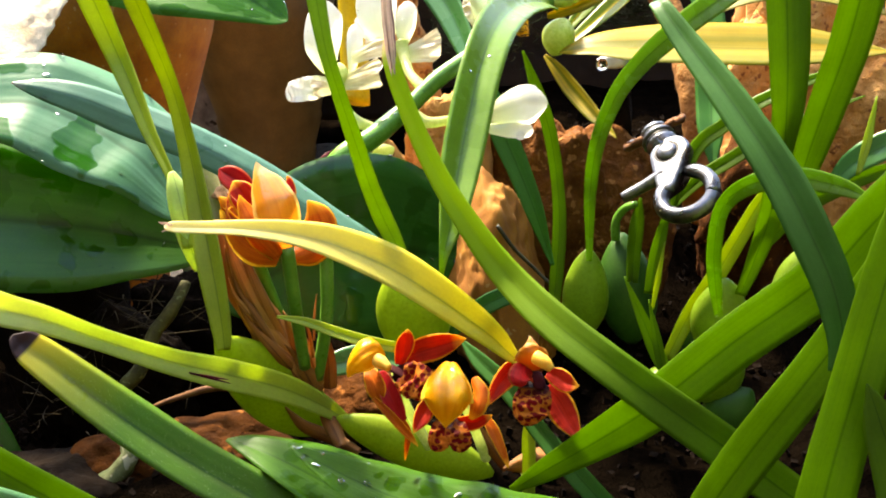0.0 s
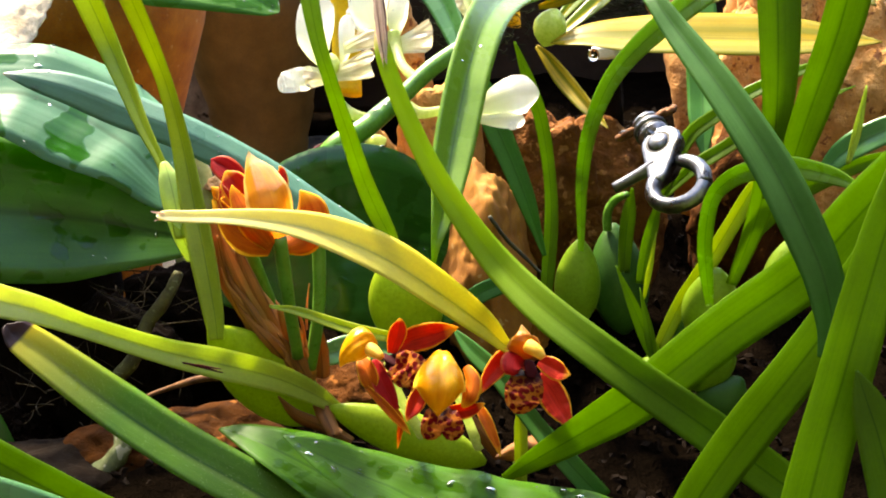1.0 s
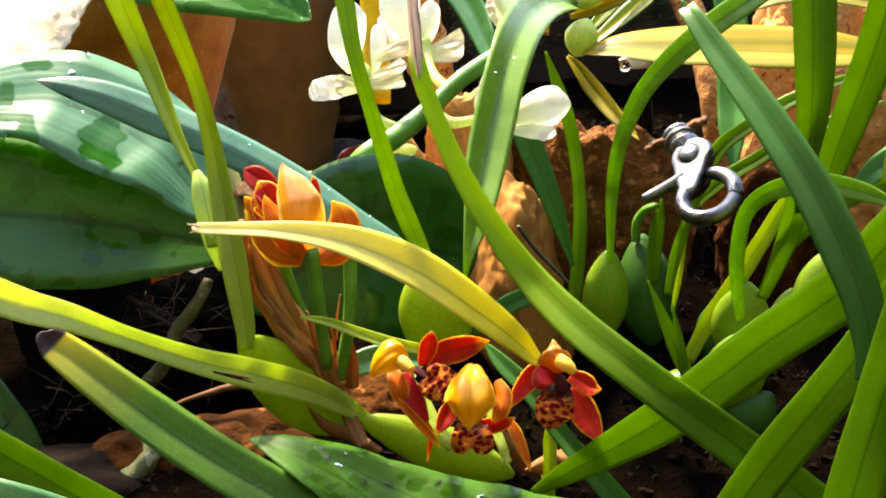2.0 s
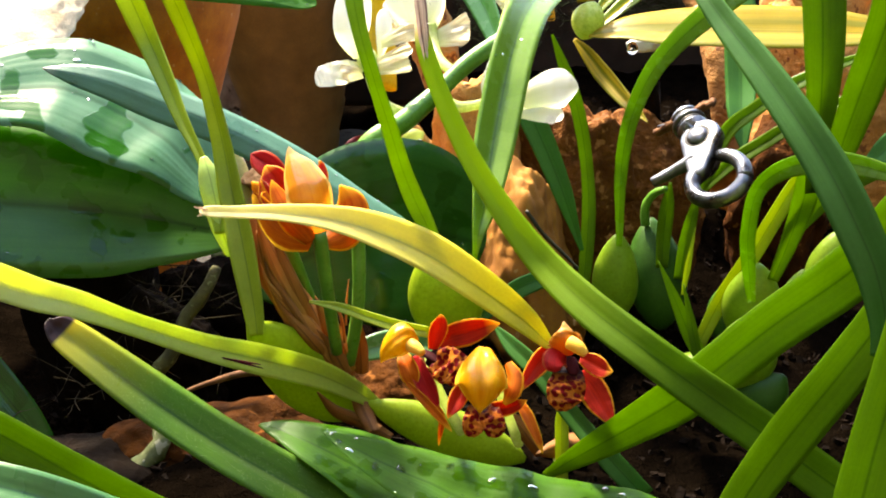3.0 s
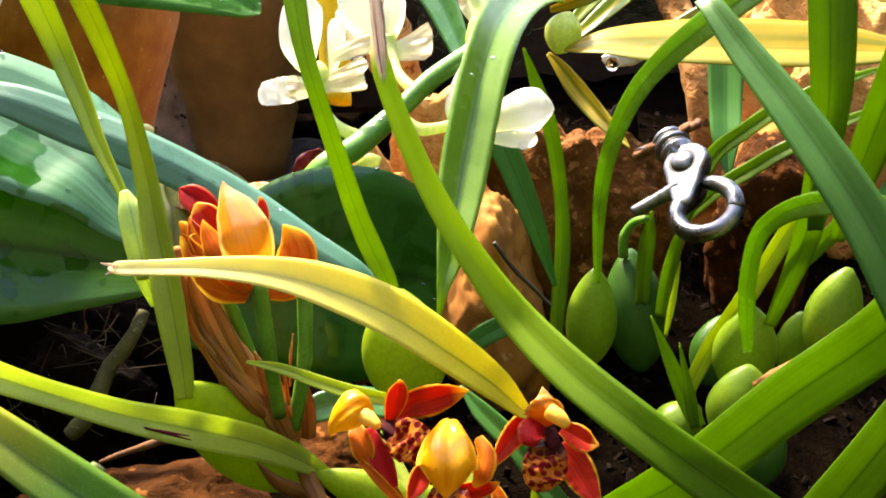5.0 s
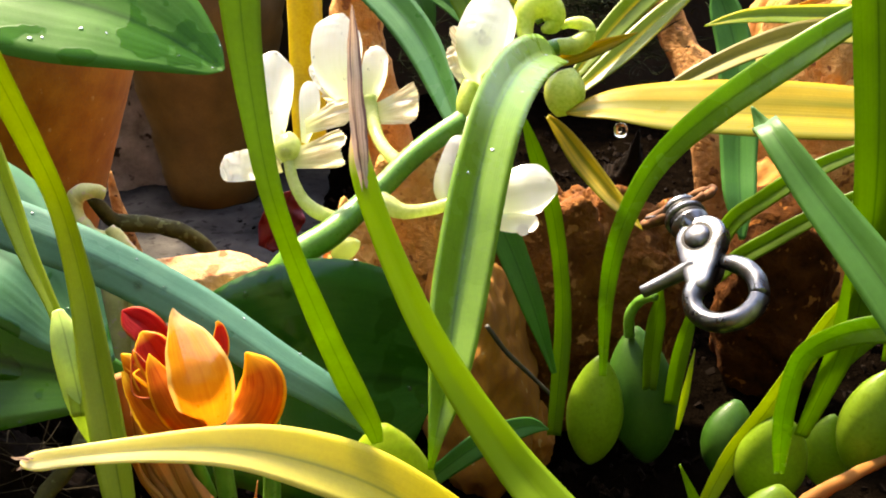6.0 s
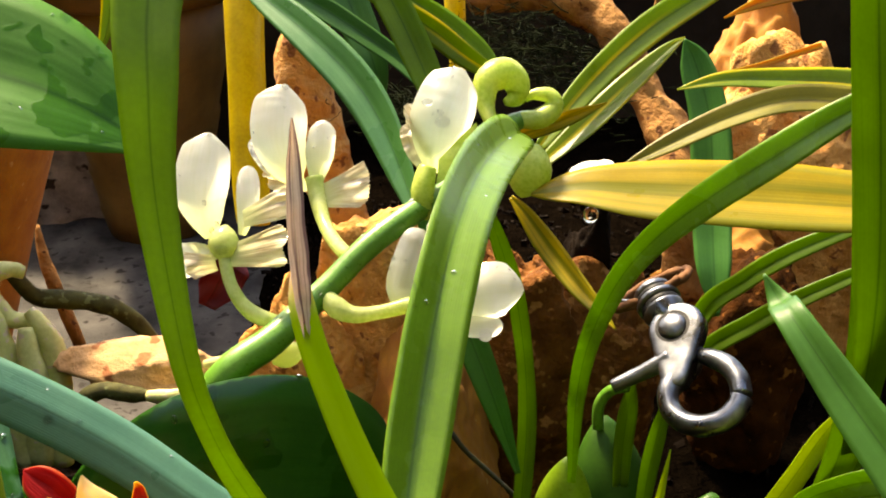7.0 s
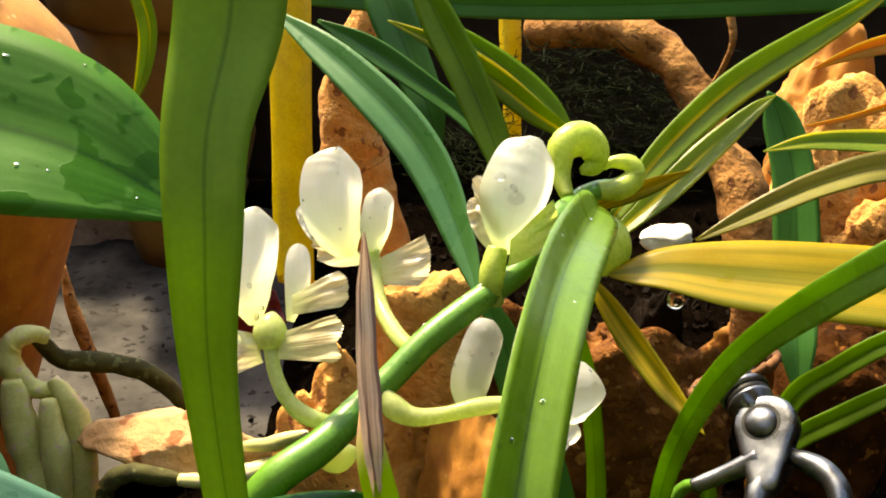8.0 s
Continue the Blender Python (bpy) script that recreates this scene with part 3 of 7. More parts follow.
def sprinkle(leaf, n, seed, small=0.0007, big=0.0022, owner=None):
    """Water beads resting on a leaf's upper face."""
    rnd = random.Random(seed)
    me = leaf.data
    faces = [p for p in me.polygons if p.area > 2e-7 and p.normal.z > 0.25]
    for k in range(n):
        p = faces[rnd.randrange(len(faces))]
        vs = [me.vertices[i].co for i in p.vertices]
        a, b = rnd.random(), rnd.random()
        at = vs[0].lerp(vs[1], a).lerp(vs[3 % len(vs)].lerp(vs[2], a), b)
        size = small + (big - small) * rnd.random() ** 3
        bm = bmesh.new()
        bmesh.ops.create_icosphere(bm, subdivisions=2, radius=size * 0.5)
        sx, sy = rnd.uniform(0.8, 1.7), rnd.uniform(0.8, 1.2)
        turn = p.normal.to_track_quat("Z", "Y").to_matrix() @ Matrix.Rotation(rnd.uniform(0, 6.28), 3, "Z")
        for v in bm.verts:
            v.co = turn @ Vector((v.co.x * sx, v.co.y * sy, v.co.z * 0.36)) + at + p.normal * size * 0.06
        part("water_drop", bm, WATER, owner or leaf)

# ---- ground ----
def ground_z(x, y):
    mound = 0.085 * math.exp(-((x + 0.03) / 0.17) ** 2 - ((y - 0.36) / 0.15) ** 2)
    back = 0.05 * math.exp(-((x - 0.12) / 0.12) ** 2 - ((y - 0.82) / 0.16) ** 2)
    dip = 0.075 * max(0.0, min(1.0, (y - 0.66) / 0.1)) * max(0.0, min(1.0, (0.02 - x) / 0.08))
    return -0.02 - dip + mound + back + 0.014 * noise.fractal((x * 18, y * 18, 3.0), 1.0, 2.0, 4)


def ground_mesh():
    bm = bmesh.new()
    xs = [-60, -15, -4, -1.5, -0.8] + [-0.5 + 0.02 * i for i in range(56)] + [0.8, 1.5, 4, 15, 60]
    ys = [-60, -15, -4, -1, -0.4] + [-0.2 + 0.02 * i for i in range(71)] + [1.5, 2.5, 5, 15, 60]
    grid = []
    for y in ys:
        row = []
        for x in xs:
            z = ground_z(x, y)
            row.append(bm.verts.new((x, y, z)))
        grid.append(row)
    for j in range(len(ys) - 1):
        for i in range(len(xs) - 1):
            bm.faces.new((grid[j][i], grid[j][i + 1], grid[j + 1][i + 1], grid[j + 1][i]))
    return bm


# ground colour holds the shade under the plants
tagged(part("ground", ground_mesh(), SOIL), "bark and soil under the plants, shade put into the colour", "ground", kind="structure")


slab = bmesh.new()
bmesh.ops.create_grid(slab, x_segments=50, y_segments=40, size=0.5)
for v in slab.verts:
    v.co = Vector((-0.16 + v.co.x * 0.32, 1.03 + v.co.y * 0.42, -0.083 + 0.004 * noise.fractal((v.co.x * 9, v.co.y * 9, 1), 1.0, 2.0, 3)))
tagged(part("paving", slab, STONE), "mottled grey concrete paving under the pots", "paving", kind="structure")


def wall(name, x0, x1, y0, y1, h, mat=WALLM, label="added dark wall that keeps sky light off the bed"):
    bm = bmesh.new()
    bmesh.ops.create_cube(bm, size=1.0)
    bmesh.ops.scale(bm, verts=bm.verts, vec=(x1 - x0, y1 - y0, h + 0.06))
    bmesh.ops.translate(bm, verts=bm.verts, vec=((x0 + x1) / 2, (y0 + y1) / 2, (h - 0.06) / 2))
    bmesh.ops.bevel(bm, geom=bm.edges, offset=0.008, segments=2, affect="EDGES")
    tagged(part(name, bm, mat, smooth=False), label, "wall", kind="structure")


# added walls that close the bed, block sky light and set the bounce
wall("wall_north", -1.1, 1.3, 1.25, 1.37, 0.22)
wall("wall_west", -1.22, -1.1, -0.9, 1.37, 1.5)
wall("wall_east", 1.3, 1.42, -0.9, 1.37, 1.5)
wall("wall_south", -1.22, 1.42, -1.05, -0.9, 2.3, PLASTER, "added tall wall behind the camera that cuts front sky light")

# ---- flowering orchid in front ----
front = thing("orchid_plant", (0, 0.4, 0.05), "orchid with strap leaves and spotted orange-red flowers", "orchid")
blade(front, YELLOW, [(0.0633, 0.3777, 0.1175, 0.0032), (0.0604, 0.3784, 0.1193, 0.0059), (0.0535, 0.3765, 0.1278, 0.0108), (0.0403, 0.3722, 0.1413, 0.0142), (0.0222, 0.3687, 0.1568, 0.0157), (0.0049, 0.3634, 0.1681, 0.0132), (-0.0083, 0.3574, 0.175, 0.0092), (-0.0222, 0.3487, 0.1808, 0.0058), (-0.0342, 0.3422, 0.184, 0.0043), (-0.0403, 0.3367, 0.1866, 0.0038), (-0.0425, 0.3358, 0.1872, 0.0006)], (0.427, 0.759, 0.491), (-0.332, 0.723, 0.605), "arching leaf turned yellow with a dry pale tip", fold=0.25)
blade(front, DRYTIP, [(0.1829, 0.3071, 0.0741, 0.0137), (0.1599, 0.3153, 0.0892, 0.0137), (0.1424, 0.3237, 0.0996, 0.0138), (0.1276, 0.3308, 0.1091, 0.0138), (0.1075, 0.3399, 0.1212, 0.0132), (0.0889, 0.3507, 0.1318, 0.0127), (0.0738, 0.3653, 0.1389, 0.0123), (0.0596, 0.382, 0.1479, 0.0108), (0.0466, 0.3935, 0.1626, 0.0086), (0.0352, 0.4037, 0.1794, 0.0074), (0.0257, 0.4151, 0.1986, 0.0065), (0.0206, 0.4232, 0.2127, 0.006), (0.0195, 0.4311, 0.2206, 0.0035), (0.0189, 0.4372, 0.2312, 0.0005)], (0.6, 0.233, 0.765), (0.982, -0.009, 0.188), "long strap leaf with a dry greyish tip", fold=0.2)
blade(front, DRY, [(0.0212, 0.4197, 0.2068, 0.0005), (0.0208, 0.4217, 0.211, 0.0024), (0.0201, 0.4247, 0.2162, 0.0039), (0.0194, 0.4291, 0.2222, 0.0047), (0.0186, 0.4352, 0.2306, 0.0044), (0.0182, 0.4432, 0.2405, 0.0036), (0.0183, 0.4467, 0.2493, 0.0005)], (0.97, 0.241, -0.017), (0.836, 0.476, -0.273), "dry curled grey-brown leaf tip", name="dry_tip", fold=0.45, wave=0.2, thin=True)
blade(front, DRY, [(-0.0405, 0.3368, 0.1871, 0.0012), (-0.0418, 0.3358, 0.1883, 0.0008), (-0.0429, 0.3352, 0.1887, 0.0005), (-0.0436, 0.335, 0.1892, 0.0002)], (0.3, 0.413, 0.86), (0.258, 0.416, 0.872), name="dry_tip", fold=0.3, wave=0.2, thin=True)
blade(front, DRY, [(-0.0406, 0.3368, 0.1861, 0.0012), (-0.0423, 0.336, 0.1861, 0.0007), (-0.0432, 0.3355, 0.1858, 0.0002)], (-0.249, 0.388, 0.888), (-0.249, 0.388, 0.888), name="dry_tip", fold=0.3, wave=0.2, thin=True)
blade(front, NEAR, [(0.0227, 0.4087, 0.1409, 0.003), (0.0211, 0.4065, 0.1486, 0.0054), (0.0166, 0.4059, 0.1599, 0.007), (0.0126, 0.4012, 0.1745, 0.0064), (0.0102, 0.3841, 0.1956, 0.0056), (0.007, 0.3724, 0.216, 0.0046), (0.0035, 0.3715, 0.2329, 0.0051), (0, 0.379, 0.2583, 0.0073), (-0.0005, 0.3849, 0.2757, 0.01), (-0.0006, 0.3928, 0.2878, 0.0117), (0.0019, 0.4032, 0.3012, 0.0149), (0.0018, 0.4142, 0.3203, 0.0146), (0.002, 0.4359, 0.348, 0.0008)], (0.924, 0.072, 0.375), (0.991, 0.081, -0.111), "tall smooth strap leaf standing upright", fold=0.2)
blade(front, LIME, [(-0.0424, 0.3932, 0.1157, 0.0054), (-0.0434, 0.3973, 0.1251, 0.0078), (-0.0472, 0.408, 0.1427, 0.0099), (-0.052, 0.4208, 0.1599, 0.0092), (-0.0561, 0.4314, 0.1772, 0.0075), (-0.0606, 0.4371, 0.1984, 0.0062), (-0.0648, 0.4346, 0.218, 0.0069), (-0.0688, 0.431, 0.235, 0.0076), (-0.0737, 0.4249, 0.2592, 0.0084), (-0.0797, 0.4158, 0.2888, 0.0073), (-0.0861, 0.4061, 0.3172, 0.0009)], (0.986, -0.015, 0.169), (0.919, 0.077, 0.387), "upright strap leaf rising from a bulb", fold=0.45)
blade(front, LIME, [(-0.0565, 0.415, 0.1467, 0.0046), (-0.059, 0.4235, 0.159, 0.0063), (-0.0641, 0.4303, 0.17, 0.0038), (-0.0723, 0.4408, 0.1822, 0.0055), (-0.0794, 0.4515, 0.1947, 0.0073), (-0.088, 0.4632, 0.2096, 0.0092), (-0.0948, 0.4659, 0.2288, 0.0108), (-0.1027, 0.4657, 0.2542, 0.0115), (-0.1111, 0.4594, 0.2905, 0.0081), (-0.12, 0.4517, 0.3235, 0.001)], (0.951, 0.043, 0.306), (0.911, 0.084, 0.404), "upright strap leaf rising from a bulb", fold=0.35)
blade(front, FADED, [(0.0038, 0.4071, 0.0747, 0.0035), (-0.0024, 0.4061, 0.078, 0.0045), (-0.0101, 0.4021, 0.0866, 0.0079), (-0.0228, 0.3932, 0.0994, 0.0105), (-0.0411, 0.3854, 0.1101, 0.0112), (-0.0594, 0.3809, 0.1182, 0.0092), (-0.0808, 0.3774, 0.1289, 0.0081), (-0.098, 0.3745, 0.1382, 0.0098), (-0.1125, 0.3741, 0.143, 0.0115), (-0.1306, 0.3678, 0.1544, 0.0125), (-0.1584, 0.3613, 0.166, 0.0105), (-0.1845, 0.354, 0.1756, 0.0008)], (0.306, 0.584, 0.752), (0.126, 0.592, 0.796), "low arching leaf with a small scar", fold=0.3)
blade(front, BURNT, [(0.0379, 0.3465, 0.0337, 0.0135), (0.011, 0.3493, 0.054, 0.0177), (-0.0077, 0.3493, 0.0675, 0.0183), (-0.0297, 0.35, 0.083, 0.0184), (-0.0497, 0.352, 0.0962, 0.0182), (-0.0694, 0.3547, 0.111, 0.0176), (-0.0887, 0.3579, 0.1268, 0.0149), (-0.0994, 0.3602, 0.1353, 0.012), (-0.1026, 0.3605, 0.1387, 0.007), (-0.1037, 0.3611, 0.1401, 0.001)], (0.342, 0.846, 0.409), (0.499, 0.806, 0.319), "strap leaf with a burnt brown tip", fold=0.22)
blade(front, GREEN, [(-0.0242, 0.2981, 0.0919, 0.0151), (-0.0539, 0.2973, 0.1066, 0.0146), (-0.0762, 0.2972, 0.122, 0.014), (-0.0952, 0.3008, 0.1326, 0.0137), (-0.1174, 0.3045, 0.1442, 0.0131), (-0.1444, 0.3084, 0.1568, 0.0098), (-0.1683, 0.3107, 0.1655, 0.0007)], (0.442, 0.259, 0.859), (0.425, 0.261, 0.867), fold=0.2)
blade(front, BLUE, [(-0.0244, 0.2721, 0.1072, 0.0126), (-0.0557, 0.272, 0.1239, 0.0124), (-0.0772, 0.2704, 0.1356, 0.0122), (-0.1005, 0.2715, 0.1416, 0.0116), (-0.1267, 0.2725, 0.1478, 0.0091), (-0.15, 0.2727, 0.1518, 0.0006)], (0.262, 0.786, 0.559), (0.15, 0.764, 0.627), fold=0.2)
blade(front, GREEN, [(0.0597, 0.365, 0.0731, 0.0028), (0.0705, 0.3636, 0.0815, 0.008), (0.0867, 0.355, 0.0984, 0.0126), (0.1031, 0.3444, 0.1181, 0.0159), (0.1292, 0.3486, 0.1391, 0.0175), (0.1551, 0.3528, 0.1577, 0.0184), (0.1745, 0.3571, 0.1793, 0.0182), (0.1979, 0.3596, 0.2038, 0.0155), (0.2238, 0.3614, 0.2319, 0.0066), (0.2349, 0.3593, 0.2515, 0.0007)], (0.487, -0.223, -0.844), (0.686, -0.161, -0.71), "broad strap leaf sweeping upwards", fold=0.1)
blade(front, GREEN, [(0.0886, 0.3009, 0.0594, 0.0104), (0.1078, 0.3104, 0.0855, 0.013), (0.1197, 0.3163, 0.1037, 0.0147), (0.1312, 0.3203, 0.1199, 0.0159), (0.145, 0.3248, 0.1374, 0.0154), (0.1572, 0.3297, 0.1533, 0.0147), (0.1698, 0.335, 0.1726, 0.0132), (0.1871, 0.339, 0.1987, 0.0097), (0.2038, 0.3488, 0.2206, 0.0006)], (0.808, -0.123, -0.577), (0.803, -0.126, -0.583), fold=0.1)
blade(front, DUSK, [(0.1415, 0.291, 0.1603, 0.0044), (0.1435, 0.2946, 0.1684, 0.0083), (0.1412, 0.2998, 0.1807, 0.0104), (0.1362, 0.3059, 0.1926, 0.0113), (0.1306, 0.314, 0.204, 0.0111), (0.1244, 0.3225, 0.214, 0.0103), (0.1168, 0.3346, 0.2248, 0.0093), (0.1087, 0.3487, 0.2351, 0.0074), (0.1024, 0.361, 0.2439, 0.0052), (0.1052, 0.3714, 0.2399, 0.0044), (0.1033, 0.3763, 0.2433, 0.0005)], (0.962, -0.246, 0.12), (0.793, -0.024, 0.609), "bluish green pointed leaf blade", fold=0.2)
blade(front, GREEN, [(0.1268, 0.2628, 0.0878, 0.0149), (0.1341, 0.2718, 0.121, 0.0162), (0.1387, 0.2774, 0.1415, 0.0157), (0.1435, 0.2826, 0.1584, 0.015), (0.1486, 0.288, 0.1782, 0.0143), (0.1554, 0.2953, 0.1998, 0.0128), (0.1674, 0.3066, 0.2256, 0.0085), (0.1762, 0.3134, 0.241, 0.0006)], (0.956, 0.002, -0.294), (0.916, -0.045, -0.399), fold=0.1)
blade(front, GREEN, [(0.1589, 0.2515, 0.0979, 0.0128), (0.1553, 0.2638, 0.1267, 0.0128), (0.1514, 0.2716, 0.1451, 0.0114), (0.1481, 0.2761, 0.1556, 0.0085), (0.1454, 0.2794, 0.1635, 0.0006)], (0.982, -0.007, 0.187), (0.968, 0.02, 0.252), fold=0.2)
for base, tip, wide in (((-0.0131, 0.4186, 0.0646), (-0.0465, 0.401, 0.1166), 0.0285), ((0.0541, 0.3954, 0.0591), (-0.0053, 0.4037, 0.08), 0.0185), ((0.0263, 0.4125, 0.099), (0.0237, 0.4191, 0.1397), 0.02842)):
    bulb(front, BULB_L, base, tip, wide, deep=0.55)
blade(front, SHEATH, [(-0.0538, 0.4144, 0.1377, 0.0038), (-0.0565, 0.4167, 0.1482, 0.008), (-0.0589, 0.4207, 0.1601, 0.0092), (-0.061, 0.4249, 0.1675, 0.0075), (-0.0631, 0.4289, 0.1718, 0.003)], (0.974, 0.136, 0.183), (0.903, 0.43, 0.024), "pale green leaf sheath", name="sheath", fold=-0.5)
for a, b in (((-0.0544, 0.3808, 0.1142), (-0.0382, 0.3777, 0.1108)), ((-0.0544, 0.3806, 0.1138), (-0.0389, 0.3782, 0.112))):
    mid = Vector(a).lerp(Vector(b), 0.5)
    tube(front, THROAT, [(*a, 0.0003), (*mid, 0.0009), (*b, 0.0003)], name="scar", sides=6)
# ---- plant with bulbs behind ----
second = thing("orchid_plant", (0.1, 0.55, 0.05), "orchid with green pseudobulbs and narrow leaves", "orchid")
blade(second, GLOSSY, [(0.1039, 0.5281, 0.0881, 0.003), (0.1039, 0.5282, 0.0955, 0.0034), (0.1035, 0.5269, 0.1237, 0.0058), (0.1057, 0.5227, 0.1483, 0.0069), (0.1127, 0.5196, 0.1705, 0.0079), (0.1228, 0.5176, 0.1859, 0.009), (0.1377, 0.5143, 0.201, 0.0105), (0.1559, 0.5117, 0.2154, 0.0108), (0.1724, 0.5111, 0.227, 0.009), (0.1872, 0.5066, 0.2371, 0.0059), (0.1991, 0.5042, 0.2445, 0.0006)], (0.998, -0.043, -0.034), (0.301, -0.643, -0.704), fold=0.25)
blade(second, GREEN, [(0.0881, 0.5426, 0.0517, 0.0057), (0.0906, 0.5516, 0.0724, 0.0069), (0.0924, 0.5605, 0.0931, 0.0069), (0.0916, 0.5676, 0.1146, 0.0063), (0.0878, 0.5728, 0.1395, 0.0068), (0.0817, 0.5756, 0.1589, 0.0062), (0.0749, 0.5782, 0.1781, 0.0011)], (0.995, 0.055, -0.088), (0.967, -0.007, 0.254), fold=0.3)
blade(second, DEEP, [(0.0885, 0.5509, 0.0759, 0.0023), (0.0849, 0.5534, 0.0871, 0.005), (0.0795, 0.5572, 0.1038, 0.0095), (0.0723, 0.5649, 0.1219, 0.0117), (0.0654, 0.5714, 0.1375, 0.0128), (0.0596, 0.578, 0.153, 0.0112), (0.0529, 0.5846, 0.1686, 0.0011)], (0.954, 0.054, 0.296), (0.936, 0.074, 0.344), fold=0.25)
folded = blade(second, GLOSSY, [(0.0366, 0.3907, 0.1448, 0.0014), (0.0378, 0.3911, 0.153, 0.0037), (0.0405, 0.3997, 0.1623, 0.0095), (0.0433, 0.4154, 0.1749, 0.0146), (0.0474, 0.433, 0.1895, 0.016), (0.0519, 0.4499, 0.2025, 0.0162), (0.0577, 0.4716, 0.2117, 0.0164), (0.0657, 0.5011, 0.214, 0.0169), (0.0746, 0.5305, 0.2113, 0.0167), (0.0833, 0.5603, 0.2049, 0.0146), (0.089, 0.5843, 0.1974, 0.0066)], (0.972, 0.035, -0.234), (0.696, -0.204, -0.689), "bright strap leaf folded over at its tip", fold=0.34)
blade(second, GLOSSY, [(0.15, 0.4564, 0.0937, 0.0033), (0.1445, 0.4437, 0.1152, 0.0056), (0.1409, 0.4344, 0.1341, 0.0059), (0.1413, 0.429, 0.152, 0.0059), (0.146, 0.4209, 0.1633, 0.0068), (0.1554, 0.4167, 0.1683, 0.0079), (0.1673, 0.4131, 0.1693, 0.0081), (0.1797, 0.4071, 0.1676, 0.0059), (0.1877, 0.4006, 0.1646, 0.0008)], (0.984, 0.016, -0.175), (-0.264, -0.304, -0.915), fold=0.25)
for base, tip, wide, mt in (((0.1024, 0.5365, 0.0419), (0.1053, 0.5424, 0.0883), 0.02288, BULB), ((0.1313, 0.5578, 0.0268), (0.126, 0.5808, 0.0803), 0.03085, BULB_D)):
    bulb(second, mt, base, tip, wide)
# ---- broad-leaved plant ----
broad = thing("broad_leaved_orchid", (-0.1, 0.5, 0.05), "orchid with wet broad leaves and white flowers", "orchid")
across_leaf = blade(broad, ACROSS, [(0.0224, 0.4427, 0.118, 0.002), (0.0097, 0.4437, 0.1324, 0.01), (-0.0087, 0.4485, 0.1432, 0.0132), (-0.0331, 0.4571, 0.1573, 0.0152), (-0.0607, 0.4626, 0.1715, 0.0155), (-0.0882, 0.4665, 0.1824, 0.0162), (-0.1052, 0.4672, 0.1898, 0.0139), (-0.1182, 0.4672, 0.1938, 0.0103), (-0.1277, 0.4672, 0.1959, 0.0045), (-0.1321, 0.4672, 0.1968, 0.0007)], (-0.524, -0.699, -0.486), (-0.281, -0.655, -0.701), "bluish strap leaf with a torn pale tip lying across the plant", fold=0.14)
wet_a = blade(broad, BROAD, [(-0.0606, 0.4604, 0.1366, 0.0037), (-0.0736, 0.4675, 0.1472, 0.0257), (-0.0884, 0.475, 0.1629, 0.0466), (-0.1085, 0.4815, 0.1743, 0.0559), (-0.1308, 0.4825, 0.1847, 0.0529), (-0.153, 0.479, 0.1862, 0.0433), (-0.1728, 0.474, 0.1843, 0.0296), (-0.1884, 0.47, 0.1809, 0.0021)], (0.603, 0.742, 0.293), (-0.211, 0.805, 0.555), "broad green leaf covered in water", fold=0.06, wave=0.02)
wet_b = blade(broad, UNDER, [(-0.0564, 0.4747, 0.121, 0.005), (-0.0779, 0.4754, 0.1237, 0.0273), (-0.109, 0.4775, 0.13, 0.0546), (-0.1387, 0.4693, 0.1378, 0.0633), (-0.1716, 0.4606, 0.1445, 0.0619), (-0.2075, 0.451, 0.1491, 0.0023)], (0.164, 0.641, 0.75), (-0.028, 0.598, 0.801), "broad dark wet leaf", fold=0.12)
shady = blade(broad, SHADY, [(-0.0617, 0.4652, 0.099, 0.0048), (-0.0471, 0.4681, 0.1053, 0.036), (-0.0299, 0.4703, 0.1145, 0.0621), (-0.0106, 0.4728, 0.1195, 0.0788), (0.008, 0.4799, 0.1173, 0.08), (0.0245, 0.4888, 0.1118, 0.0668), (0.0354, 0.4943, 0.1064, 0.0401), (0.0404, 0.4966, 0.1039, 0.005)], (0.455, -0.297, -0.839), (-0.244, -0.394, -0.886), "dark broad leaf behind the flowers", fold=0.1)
tl_leaf = blade(broad, HAZY, [(-0.152, 0.5935, 0.2318, 0.0514), (-0.1219, 0.5917, 0.2264, 0.0652), (-0.0971, 0.5912, 0.2206, 0.0665), (-0.0786, 0.59, 0.2152, 0.0593), (-0.0633, 0.5883, 0.2085, 0.0458), (-0.0514, 0.5866, 0.2013, 0.0288), (-0.0431, 0.5849, 0.1959, 0.0138), (-0.039, 0.5837, 0.1938, 0.0016)], (-0.153, -0.79, -0.594), (-0.464, -0.752, -0.469), "broad pale green wet leaf", fold=0.1)
for k, (lf, n) in enumerate(((tl_leaf, 26), (wet_a, 30), (wet_b, 30), (across_leaf, 16), (shady, 26))):
    sprinkle(lf, n, 20 + k)
sprinkle(folded, 16, 41, small=0.0005, big=0.0014)
scar = rock_mesh((0, 0, 0), (0.012, 0.0165, 0.0016), 71, rough=0.3, detail=3)
bmesh.ops.transform(scar, verts=scar.verts, matrix=Matrix.Translation((-0.1662, 0.4510, 0.1330)) @ Vector((0.31, -0.68, 0.66)).to_track_quat("Z", "Y").to_matrix().to_4x4())
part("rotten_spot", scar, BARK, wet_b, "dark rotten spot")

# ---- spotted flowers ----
def flower(parent, label):
    ob = new("flower")
    ob.parent = parent
    ob.empty_display_size = 0.005
    return tagged(ob, label)


PK = dict(across=10, thick=0.0006, per=7, ripple=0.075)
HK = dict(across=14, thick=0.0008, per=8, lobes=0.16, thin=True)
